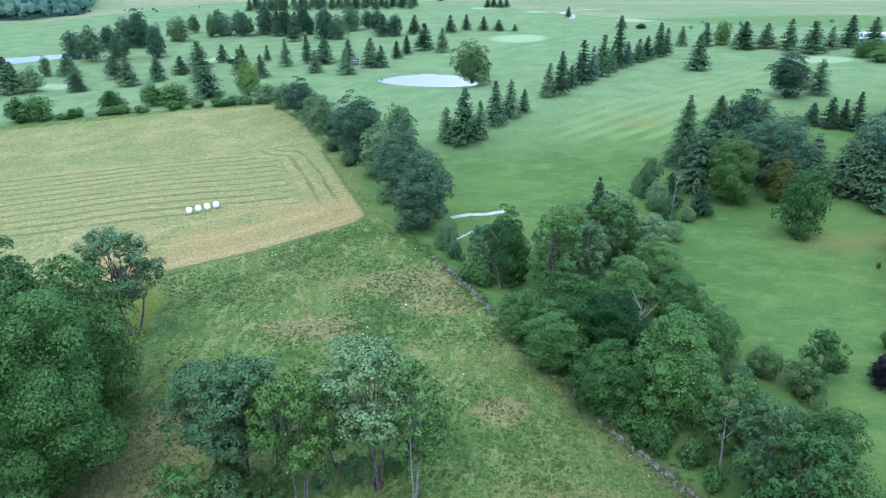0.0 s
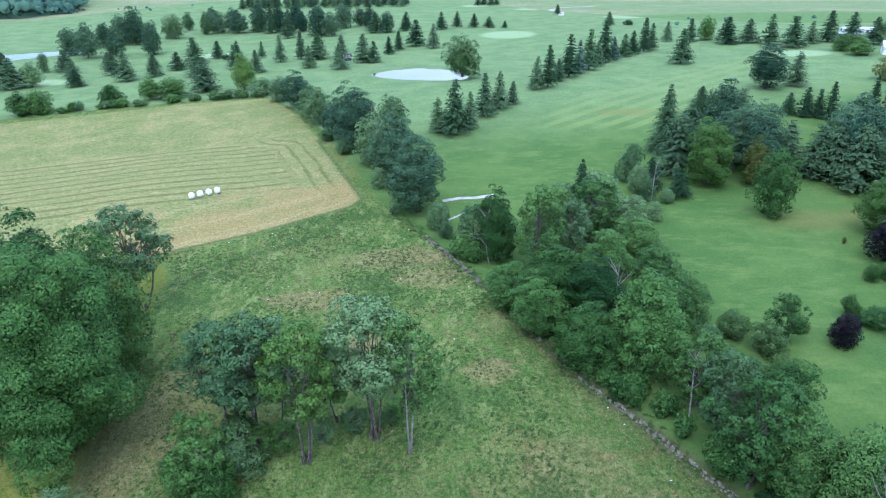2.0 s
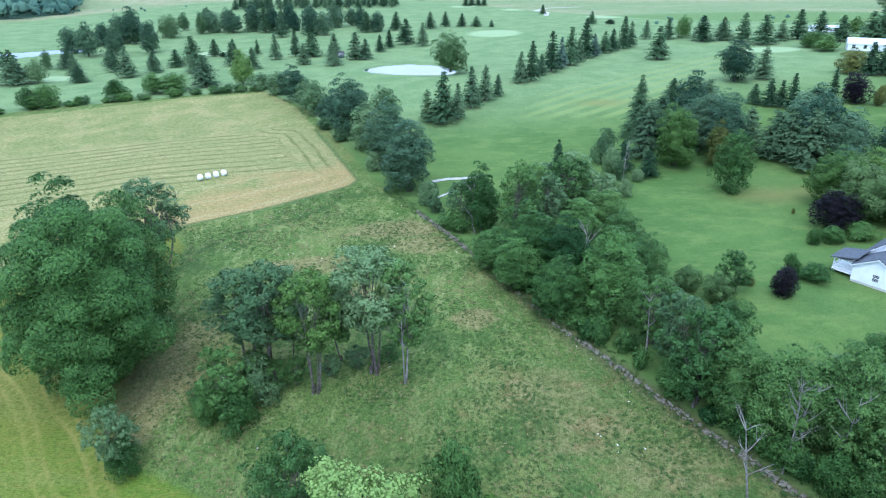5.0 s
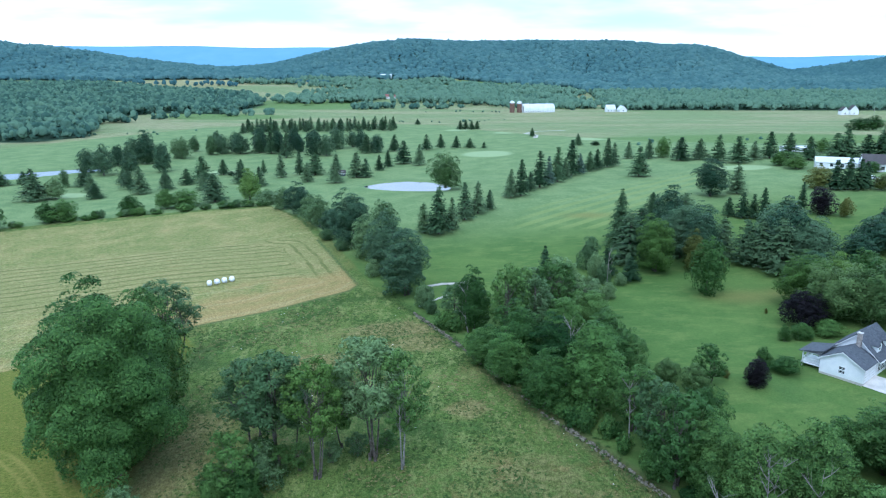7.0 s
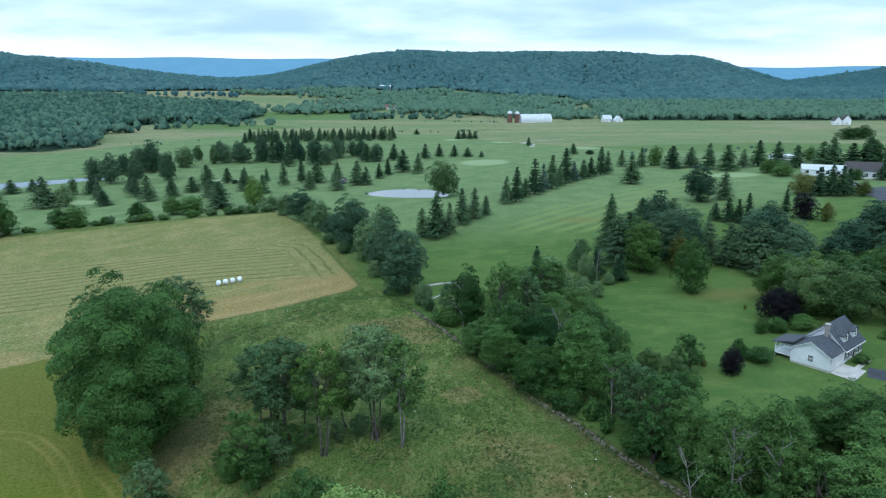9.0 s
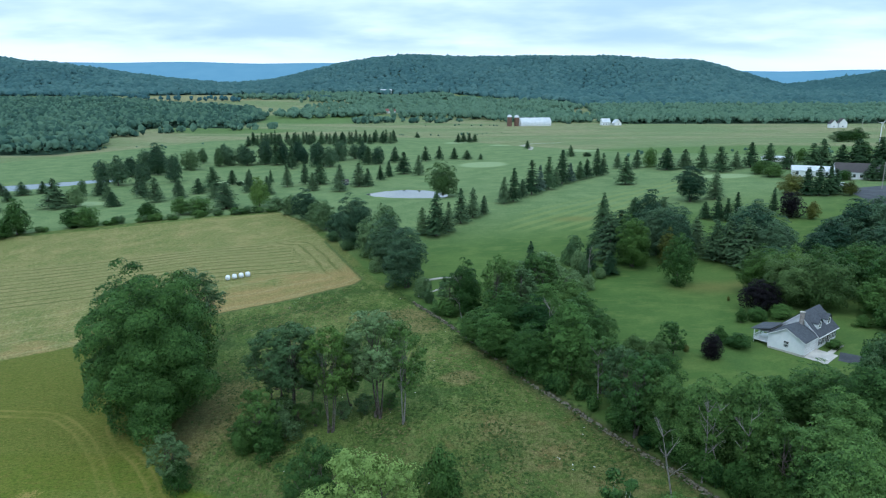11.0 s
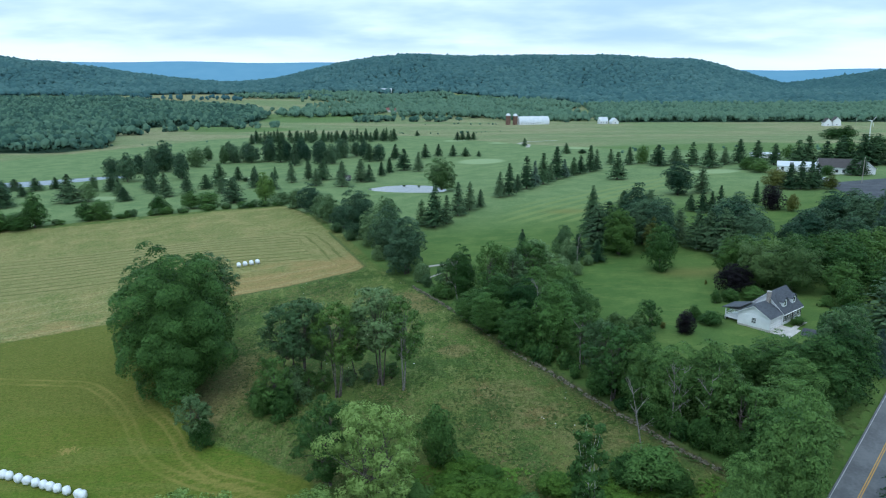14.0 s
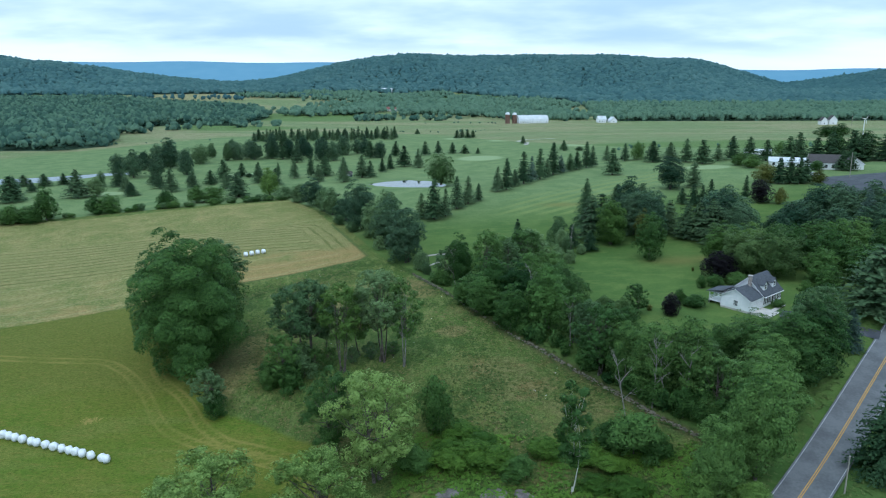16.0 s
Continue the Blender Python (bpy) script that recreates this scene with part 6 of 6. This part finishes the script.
def parked_car(x, y, turn):
    c = thing("parked_car", x, y, h0(x, y), turn)
    hull = [(-2.2, 0.32), (2.2, 0.32), (2.25, 0.62), (2.1, 0.86), (1.1, 0.95), (-1.9, 0.98), (-2.2, 0.9)]
    part("body", prism(hull, 1, -0.88, 0.88), TRIM, c, "white painted bodywork")
    part("cabin", prism([(-1.8, 0.96), (1.05, 0.93), (0.35, 1.42), (-1.35, 1.45)], 1, -0.76, 0.76), GLASS, c, "dark glazed cabin")
    part("roof", prism([(-1.36, 1.44), (0.36, 1.41), (0.25, 1.48), (-1.25, 1.5)], 1, -0.74, 0.74), TRIM, c)
    ring = [(0.32 * math.cos(i * math.pi / 8), 0.32 + 0.32 * math.sin(i * math.pi / 8)) for i in range(16)]
    for wx in (-1.4, 1.4):
        for wy in (-0.9, 0.72):
            part("wheel", prism([(wx + a, b) for a, b in ring], 1, wy, wy + 0.18), ASPHALT_DARK, c, "black tyre")
    tagged(c, "white car parked on the grass by the clubhouse", "car")


parked_car(163.4, 302.4, 10)


def railing():
    r = thing("railing", 150, 262, h0(150, 262), 58)
    for i in range(7):
        part("post", new_box(i * 2.0 - 0.05, i * 2.0 + 0.05, -0.05, 0.05, -0.2, 1.0), TIMBER, r)
    for z in (0.45, 0.85):
        part("rail", new_box(-0.1, 12.1, -0.04, 0.04, z, z + 0.12), TIMBER, r)
    tagged(r, "low yellow railing along the parking lot", "railing")


railing()

# ---------------------------------------------------------------- wrapped hay bales


def bale_mesh(seed):
    rng = np.random.default_rng(seed)
    prof = [(-0.60, 0.0), (-0.60, 0.28), (-0.53, 0.50), (-0.41, 0.65), (-0.16, 0.745), (0.16, 0.745), (0.41, 0.65), (0.53, 0.50), (0.60, 0.28), (0.60, 0.0)]
    seg = 20
    v, f = [], []
    for i, (a, r) in enumerate(prof):
        for j in range(seg):
            t = j * 2 * math.pi / seg
            k = 1 + rng.normal(0, 0.012)
            y, z = r * k * math.cos(t), r * k * math.sin(t)
            v.append((a + rng.normal(0, 0.012), y * 1.03, z if z > -0.66 else -0.66))
    for i in range(len(prof) - 1):
        for j in range(seg):
            q = (j + 1) % seg
            f.append((i * seg + j, i * seg + q, (i + 1) * seg + q, (i + 1) * seg + j))
    return mesh_of("hay_bale", np.array(v), np.array(f), True)


BALES = [bale_mesh(s) for s in (1, 2, 3)]


def bale(x, y, turn, i, group, label):
    b = new("hay_bale", BALES[i % 3])
    if not BALES[i % 3].materials:
        BALES[i % 3].materials.append(WRAP)
    b.matrix_basis = pose(x, y, h0(x, y) + 0.64, 0, 0, turn)
    tagged(b, label, "hay bale", group)


for i in range(4):
    bale(-59.3 + i * 1.52, 200.6 + i * 1.03, 25 + (i * 37) % 20, i, "four bales in the hay field", "white plastic-wrapped round hay bale on the stubble")
for i, q in enumerate((188, 181, 162, 147, 135, 124, 111, 97, 82, 66, 56, 40, 26, 14, 3, -12, -24, -38, -52)):
    f = (188 - q) / 183
    bale(-55.6 - 21.4 * f, 102.3 + 7.4 * f, 15 + (i * 53) % 75, i, "long row of bales on the meadow", "white plastic-wrapped round hay bale in a long row")

# ---------------------------------------------------------------- dead trees, rocks


def snag(x, y, h, lean, turn, seed):
    rng = np.random.default_rng(seed)
    out = []
    top = np.array((lean, 0.2, h))
    main = limb_line((0, 0, -0.3), top, rng, n=9)
    out.append(tube(main, np.linspace(0.15, 0.02, 9), 7))
    for i in range(9):
        k = rng.integers(3, 8)
        a = rng.uniform(0, 2 * math.pi)
        l = h * rng.uniform(0.14, 0.34)
        e = main[k] + np.array((math.cos(a) * l * 0.6, math.sin(a) * l * 0.6, l * 0.75))
        br = limb_line(main[k], e, rng, n=5)
        out.append(tube(br, np.linspace(0.07, 0.015, 5), 5))
        for _ in range(2):
            e2 = br[3] + rng.normal(0, 0.25, 3) * l + np.array((0, 0, 0.2 * l))
            out.append(tube(limb_line(br[2], e2, rng, n=4), np.linspace(0.03, 0.008, 4), 4))
    v, f = joined(out)
    s = thing("dead_tree", x, y, h0(x, y), turn)
    obj("trunk", mesh_of("trunk", v, f, True), DEADWOOD, s)
    tagged(s, "bare silvery dead tree with forked limbs", "tree", "dead trees in the hedgerow")


for x, y, h, lean, turn, sd in ((31.0, 106.5, 12.5, -2.6, 10, 1), (36.5, 111.0, 12.5, 0.8, 60, 2), (39.8, 111.5, 12.5, 1.5, 200, 3), (41.8, 111.0, 11.5, -1.2, 120, 4), (18.8, 146.5, 11.5, 0.8, 30, 5),
                                (3.2, 171.5, 11.0, 1.2, 80, 6), (25.5, 130.5, 9.5, -0.9, 300, 7), (37.5, 197.5, 8.0, 0.5, 40, 10)):
    snag(x, y, h, lean, turn, sd)


def slab(x, y, rx, ry, hgt, seed):
    bm = bmesh.new()
    bmesh.ops.create_icosphere(bm, subdivisions=4, radius=1.0)
    for v in bm.verts:
        n1 = noise.noise(v.co * 1.6 + Vector((seed, 0, 0))) * 0.35 + noise.noise(v.co * 5 + Vector((0, seed, 0))) * 0.10
        v.co = Vector((v.co.x * rx * (1 + n1), v.co.y * ry * (1 + n1), v.co.z * hgt * (1 + n1 * 0.8)))
    r = part("rock_outcrop", bm, ROCK, None, "", pose(x, y, h0(x, y), 0, 0, seed * 40), True)
    tagged(r, "pale grey bedrock outcrop in the thicket", "rock", "bedrock outcrops")


for i, (x, y, a, b) in enumerate(((1.0, 91.6, 2.8, 1.3), (7.5, 90.0, 4.2, 2.0), (12.0, 90.0, 2.4, 1.2), (4.5, 87.5, 3.0, 1.4))):
    slab(x, y, a, b, 0.34, i + 1)

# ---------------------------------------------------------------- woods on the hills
# mid-distance woods: leaf green shifted to blue to stand in for haze
WOODS_NEAR = leaf_material("hazy_hardwood_canopy", (0.034, 0.082, 0.062), (0.118, 0.205, 0.130), 0.8, 0.02, 0.60, 0.30)
# far woods: bluer again, distance haze painted into the canopy colour
WOODS_FAR = leaf_material("hazy_hillside_canopy", (0.050, 0.118, 0.124), (0.108, 0.202, 0.184), 0.9, 0.004, 0.40, 0.10)
ico = bmesh.new()
bmesh.ops.create_icosphere(ico, subdivisions=1, radius=1.0)
ICO_V = np.array([v.co[:] for v in ico.verts])
ICO_F = np.array([[v.index for v in f.verts] for f in ico.faces])
ico.free()


def canopy(name, x, y, r, h, rng, mat, label, lumps=1):
    """Many tree crowns in one mesh: each crown a cluster of uneven rounded lumps."""
    n = len(x)
    z = height(x, y)
    if lumps > 1:
        k = rng.normal(0, 1, (n, lumps, 3))
        k /= np.linalg.norm(k, axis=2)[:, :, None]
        k[:, :, 2] = k[:, :, 2] * 0.75 - 0.05
        k[:, 0] *= 0.2
        c = np.stack([x, y, z + h * 0.5], -1)[:, None, :] + k * (r * 0.62)[:, None, None] * np.array((1, 1, 1.15))
        rr = (r[:, None] * rng.uniform(0.42, 0.68, (n, lumps)))
        rr[:, 0] = r * 0.72
        c, rr = c.reshape(-1, 3), rr.ravel()
        hh = rr * rng.uniform(0.8, 1.25, len(rr))
    else:
        c, rr, hh = np.stack([x, y, z + h * 0.45], -1), r, r * rng.uniform(0.55, 0.95, n)
    m = len(c)
    jig = 1 + rng.normal(0, 0.20, (m, len(ICO_V)))
    turn = rng.uniform(0, 6.28, m)
    cs, sn = np.cos(turn)[:, None], np.sin(turn)[:, None]
    vx = (ICO_V[None, :, 0] * cs - ICO_V[None, :, 1] * sn) * jig * rr[:, None]
    vy = (ICO_V[None, :, 0] * sn + ICO_V[None, :, 1] * cs) * jig * rr[:, None]
    vz = ICO_V[None, :, 2] * jig * hh[:, None]
    v = np.stack([vx, vy, vz], -1) + c[:, None, :]
    f = ICO_F[None] + (np.arange(m) * len(ICO_V))[:, None, None]
    me = mesh_of(name, v.reshape(-1, 3), f.reshape(-1, 3), True)
    nv = np.stack([ICO_V[None, :, 0] * cs - ICO_V[None, :, 1] * sn, ICO_V[None, :, 0] * sn + ICO_V[None, :, 1] * cs, np.tile(ICO_V[:, 2], (m, 1))], -1)
    nv = nv * 0.55 + rng.normal(0, 0.22, (m, len(ICO_V), 3)) + np.array((0, -0.05, 0.55))
    nv /= np.linalg.norm(nv, axis=2)[:, :, None]
    me.normals_split_custom_set_from_vertices(nv.reshape(-1, 3))
    ob = obj(name, me, mat)
    return tagged(ob, label, "woodland", kind="stuff")


def scatter(rng, x0, x1, y0, y1, gap, keep):
    xs, ys = np.meshgrid(np.arange(x0, x1, gap), np.arange(y0, y1, gap))
    x = xs.ravel() + rng.uniform(-0.45, 0.45, xs.size) * gap
    y = ys.ravel() + rng.uniform(-0.45, 0.45, xs.size) * gap
    k = keep(x, y) & (np.abs(x) < 0.70 * y + 60)
    return x[k], y[k]


rng_w = np.random.default_rng(77)
x, y = scatter(rng_w, -900, -200, 480, 1330, 7.0, lambda a, b: inside(WOOD_L, a, b) > rng_w.uniform(-3, 4, a.shape))
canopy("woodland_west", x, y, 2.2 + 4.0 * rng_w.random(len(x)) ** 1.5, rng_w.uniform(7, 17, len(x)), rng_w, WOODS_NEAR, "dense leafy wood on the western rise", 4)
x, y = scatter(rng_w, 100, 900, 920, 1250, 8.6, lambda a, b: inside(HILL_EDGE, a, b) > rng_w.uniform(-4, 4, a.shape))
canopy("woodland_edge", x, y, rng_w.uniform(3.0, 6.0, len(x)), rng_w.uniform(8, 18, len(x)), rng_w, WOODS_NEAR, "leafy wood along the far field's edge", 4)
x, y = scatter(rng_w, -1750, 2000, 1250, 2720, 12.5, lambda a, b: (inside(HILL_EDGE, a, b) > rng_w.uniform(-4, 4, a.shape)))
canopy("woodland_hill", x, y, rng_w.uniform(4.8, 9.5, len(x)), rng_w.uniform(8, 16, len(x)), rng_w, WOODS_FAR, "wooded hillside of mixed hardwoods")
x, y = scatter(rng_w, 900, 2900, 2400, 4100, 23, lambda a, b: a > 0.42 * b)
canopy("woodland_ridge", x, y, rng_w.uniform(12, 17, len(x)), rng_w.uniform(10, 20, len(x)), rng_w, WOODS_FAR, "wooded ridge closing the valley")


def clumps(lines, n, spread, seed):
    """Loose hedges and clumps of trees along lines in the middle distance."""
    rng = np.random.default_rng(seed)
    xs, ys = [], []
    for (ax, ay), (bx, by) in lines:
        f = rng.uniform(0, 1, n)
        xs.append(ax + (bx - ax) * f + rng.normal(0, spread, n))
        ys.append(ay + (by - ay) * f + rng.normal(0, spread, n))
    return np.concatenate(xs), np.concatenate(ys)


x, y = clumps([((-330, 720), (-250, 800)), ((-250, 800), (-190, 860)), ((-330, 690), (-300, 720)), ((-127, 965), (-90, 960)), ((-120, 975), (-60, 985)), ((-60, 985), (20, 960))], 16, 5, 3)
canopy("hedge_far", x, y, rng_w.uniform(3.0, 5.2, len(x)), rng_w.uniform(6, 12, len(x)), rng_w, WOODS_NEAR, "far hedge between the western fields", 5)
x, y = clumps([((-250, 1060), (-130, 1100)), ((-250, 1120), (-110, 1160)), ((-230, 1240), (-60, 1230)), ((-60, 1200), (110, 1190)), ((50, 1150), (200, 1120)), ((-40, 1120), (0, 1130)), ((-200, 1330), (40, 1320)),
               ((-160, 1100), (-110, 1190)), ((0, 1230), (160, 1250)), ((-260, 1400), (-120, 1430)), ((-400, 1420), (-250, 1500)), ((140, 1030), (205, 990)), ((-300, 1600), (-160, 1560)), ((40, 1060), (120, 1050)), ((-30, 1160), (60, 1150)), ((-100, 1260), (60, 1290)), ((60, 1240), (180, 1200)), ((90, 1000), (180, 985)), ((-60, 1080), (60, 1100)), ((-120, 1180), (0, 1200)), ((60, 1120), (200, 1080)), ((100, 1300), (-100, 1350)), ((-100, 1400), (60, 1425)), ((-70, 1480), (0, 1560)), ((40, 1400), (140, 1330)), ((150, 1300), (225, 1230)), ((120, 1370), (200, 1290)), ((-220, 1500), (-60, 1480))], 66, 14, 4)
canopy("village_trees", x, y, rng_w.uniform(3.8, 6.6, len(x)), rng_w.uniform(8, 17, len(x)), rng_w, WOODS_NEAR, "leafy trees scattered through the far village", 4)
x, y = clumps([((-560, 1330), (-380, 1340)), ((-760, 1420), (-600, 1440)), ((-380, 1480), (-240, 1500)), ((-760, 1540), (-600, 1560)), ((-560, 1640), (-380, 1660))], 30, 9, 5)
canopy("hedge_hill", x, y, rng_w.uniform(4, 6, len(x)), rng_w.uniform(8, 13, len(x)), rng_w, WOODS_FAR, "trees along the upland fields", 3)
x, y = clumps([((-330, 545), (-200, 640)), ((-10, 700), (60, 760)), ((-80, 720), (40, 730)), ((-20, 900), (70, 905)), ((110, 470), (230, 440))], 9, 9, 6)
canopy("bushes_far", x, y, rng_w.uniform(0.7, 1.7, len(x)), rng_w.uniform(1.0, 2.4, len(x)), rng_w, WOODS_NEAR, "scattered low bushes on the far meadow", 3)

# ---------------------------------------------------------------- rough grass and weeds


def tufts(name, n, seed, mat, size, tall, keep, label, x0=-60, x1=50, y0=80, y1=200):
    rng = np.random.default_rng(seed)
    x, y = rng.uniform(x0, x1, n), rng.uniform(y0, y1, n)
    k = keep(x, y, rng)
    x, y = x[k], y[k]
    z = height(x, y)
    m = 4
    c = np.repeat(np.stack([x, y, z + size * tall * 0.4], -1), m, axis=0) + rng.normal(0, size * 0.35, (len(x) * m, 3)) * np.array((1, 1, 0.25))
    nn = rng.normal(0, 0.38, c.shape) * np.array((1, 1, 0.3)) + np.array((0, -0.2, 1.0))
    nn /= np.linalg.norm(nn, axis=1)[:, None]
    up_ = np.tile((0.0, -0.1, 1.0), (len(c), 1))
    me = cards(name, rng, c, nn, size * rng.uniform(0.6, 1.4, len(c)), up_, 0.5)
    return tagged(obj(name, me, mat), label, "grass", kind="stuff")


def in_pasture(x, y):
    return (inside(GOLF, x, y) < -0.8) & (inside(NEAR, x, y) < -0.6) & (inside(HAY, x, y) < -0.5)


def clumpy(x, y, rng, scale, cut, soft=0.1):
    v = np.array([noise.noise(Vector((a * scale, b * scale, 3.0))) for a, b in zip(x, y)])
    return v + rng.normal(0, soft, len(x)) > cut


STRAW = leaf_material("straw_grass", (0.140, 0.126, 0.050), (0.250, 0.215, 0.100), 0.8)
WEEDS = leaf_material("pasture_weeds", (0.042, 0.082, 0.020), (0.135, 0.185, 0.058), 0.8)
tufts("grass_tussocks", 34000, 1, WEEDS, 0.32, 0.7, lambda a, b, r: in_pasture(a, b) & clumpy(a, b, r, 0.09, -0.02, 0.15), "tufts of rank green pasture grass")
tufts("dry_grass", 17000, 2, STRAW, 0.30, 0.7, lambda a, b, r: in_pasture(a, b) & clumpy(a + 40, b, r, 0.06, 0.10, 0.12), "tufts of dry straw-coloured grass")
tufts("foot_thicket", 9000, 3, LEAF["weed"], 0.5, 1.4, lambda a, b, r: in_pasture(a, b) & (b < 106 - 0.1 * a) & clumpy(a, b, r, 0.12, -0.12, 0.15), "rank bright weeds at the pasture's foot", -8, 45, 78, 108)
tufts("wall_weeds", 12000, 6, WEEDS, 0.42, 1.7, lambda a, b, r: along(WALL, a, b) < 1.15 + r.normal(0, 0.35, a.shape), "rank weeds growing along the stone wall", -16, 45, 100, 195)
tufts("white_flowers", 900, 4, FLOWER, 0.16, 2.0, lambda a, b, r: in_pasture(a, b) & clumpy(a, b + 70, r, 0.07, 0.22, 0.1), "scattered white meadow flowers")
tufts("verge_grass", 5000, 5, WEEDS, 0.4, 0.9, lambda a, b, r: (np.abs((a - ROAD_A[0]) * ROAD_N[0] + (b - ROAD_A[1]) * ROAD_N[1]) > 4.0) & (np.abs((a - ROAD_A[0]) * ROAD_N[0] + (b - ROAD_A[1]) * ROAD_N[1]) < 7.5), "uncut grass on the road's verge", 40, 95, 76, 140)

# ---------------------------------------------------------------- the dry stone wall
rng_s = np.random.default_rng(9)
STONES = []
for s in range(6):
    v = ICO_V * (1 + rng_s.normal(0, 0.16, (len(ICO_V), 1))) * np.array((0.31, 0.24, 0.19)) * rng_s.uniform(0.85, 1.2, 3)
    me = mesh_of("stone", v, ICO_F, False)
    me.materials.append(STONE)
    STONES.append(me)
wall_root = new("stone_wall")
wall_root.matrix_basis = pose(24, 125, h0(24, 125))
tagged(wall_root, "low tumbled fieldstone wall along the pasture", "wall")
inv = wall_root.matrix_basis.inverted()
loose_v, loose_f, placed = [], [], 0
for (ax, ay), (bx, by) in list(zip(WALL, WALL[1:]))[1:]:
    L = math.hypot(bx - ax, by - ay)
    turn = math.degrees(math.atan2(by - ay, bx - ax))
    for i in range(int(L / 0.42)):
        f = (i + rng_s.uniform(0, 1)) * 0.42 / L
        for lane, lift in ((-0.26, 0.05), (0.26, 0.05), (0.0, 0.27)):
            if rng_s.random() < 0.22:
                continue
            x = ax + (bx - ax) * f - (by - ay) / L * (lane + rng_s.normal(0, 0.08))
            y = ay + (by - ay) * f + (bx - ax) / L * (lane + rng_s.normal(0, 0.08))
            m = pose(x, y, h0(x, y) + lift - (0.25 if 134 < y < 164 else 0.0) + rng_s.normal(0, 0.06), rng_s.uniform(-25, 25), rng_s.uniform(-25, 25), turn + rng_s.uniform(-30, 30)) @ Matrix.Scale(rng_s.uniform(0.8, 1.35), 4)
            me = STONES[rng_s.integers(6)]
            if 102 < y < 135 and placed < 300 and rng_s.random() < 0.62:
                st = new("stone", me)
                st.parent = wall_root
                st.matrix_basis = inv @ m
                placed += 1
            else:
                co = np.array([(inv @ m) @ v.co for v in me.vertices])
                loose_f.append(ICO_F + 12 * len(loose_v))
                loose_v.append(co)
rest = obj("rubble", mesh_of("rubble", np.concatenate(loose_v), np.concatenate(loose_f)), STONE, wall_root)
rest["kind"] = "stuff"
# a short white-stone row across the turf by the cart path
row = new("stone_row")
row.matrix_basis = pose(-4, 190, h0(-4, 190))
tagged(row, "short row of pale stones across the turf", "stone row")
inv = row.matrix_basis.inverted()
for i in range(26):
    f = i / 25
    x, y = -7.2 + 6.0 * f + rng_s.normal(0, 0.08), 187.2 + 6.6 * f + rng_s.normal(0, 0.08)
    st = obj("stone", STONES[i % 6], CONCRETE, row)
    st.matrix_basis = inv @ pose(x, y, h0(x, y) + 0.1, rng_s.uniform(-20, 20), 0, rng_s.uniform(0, 90))
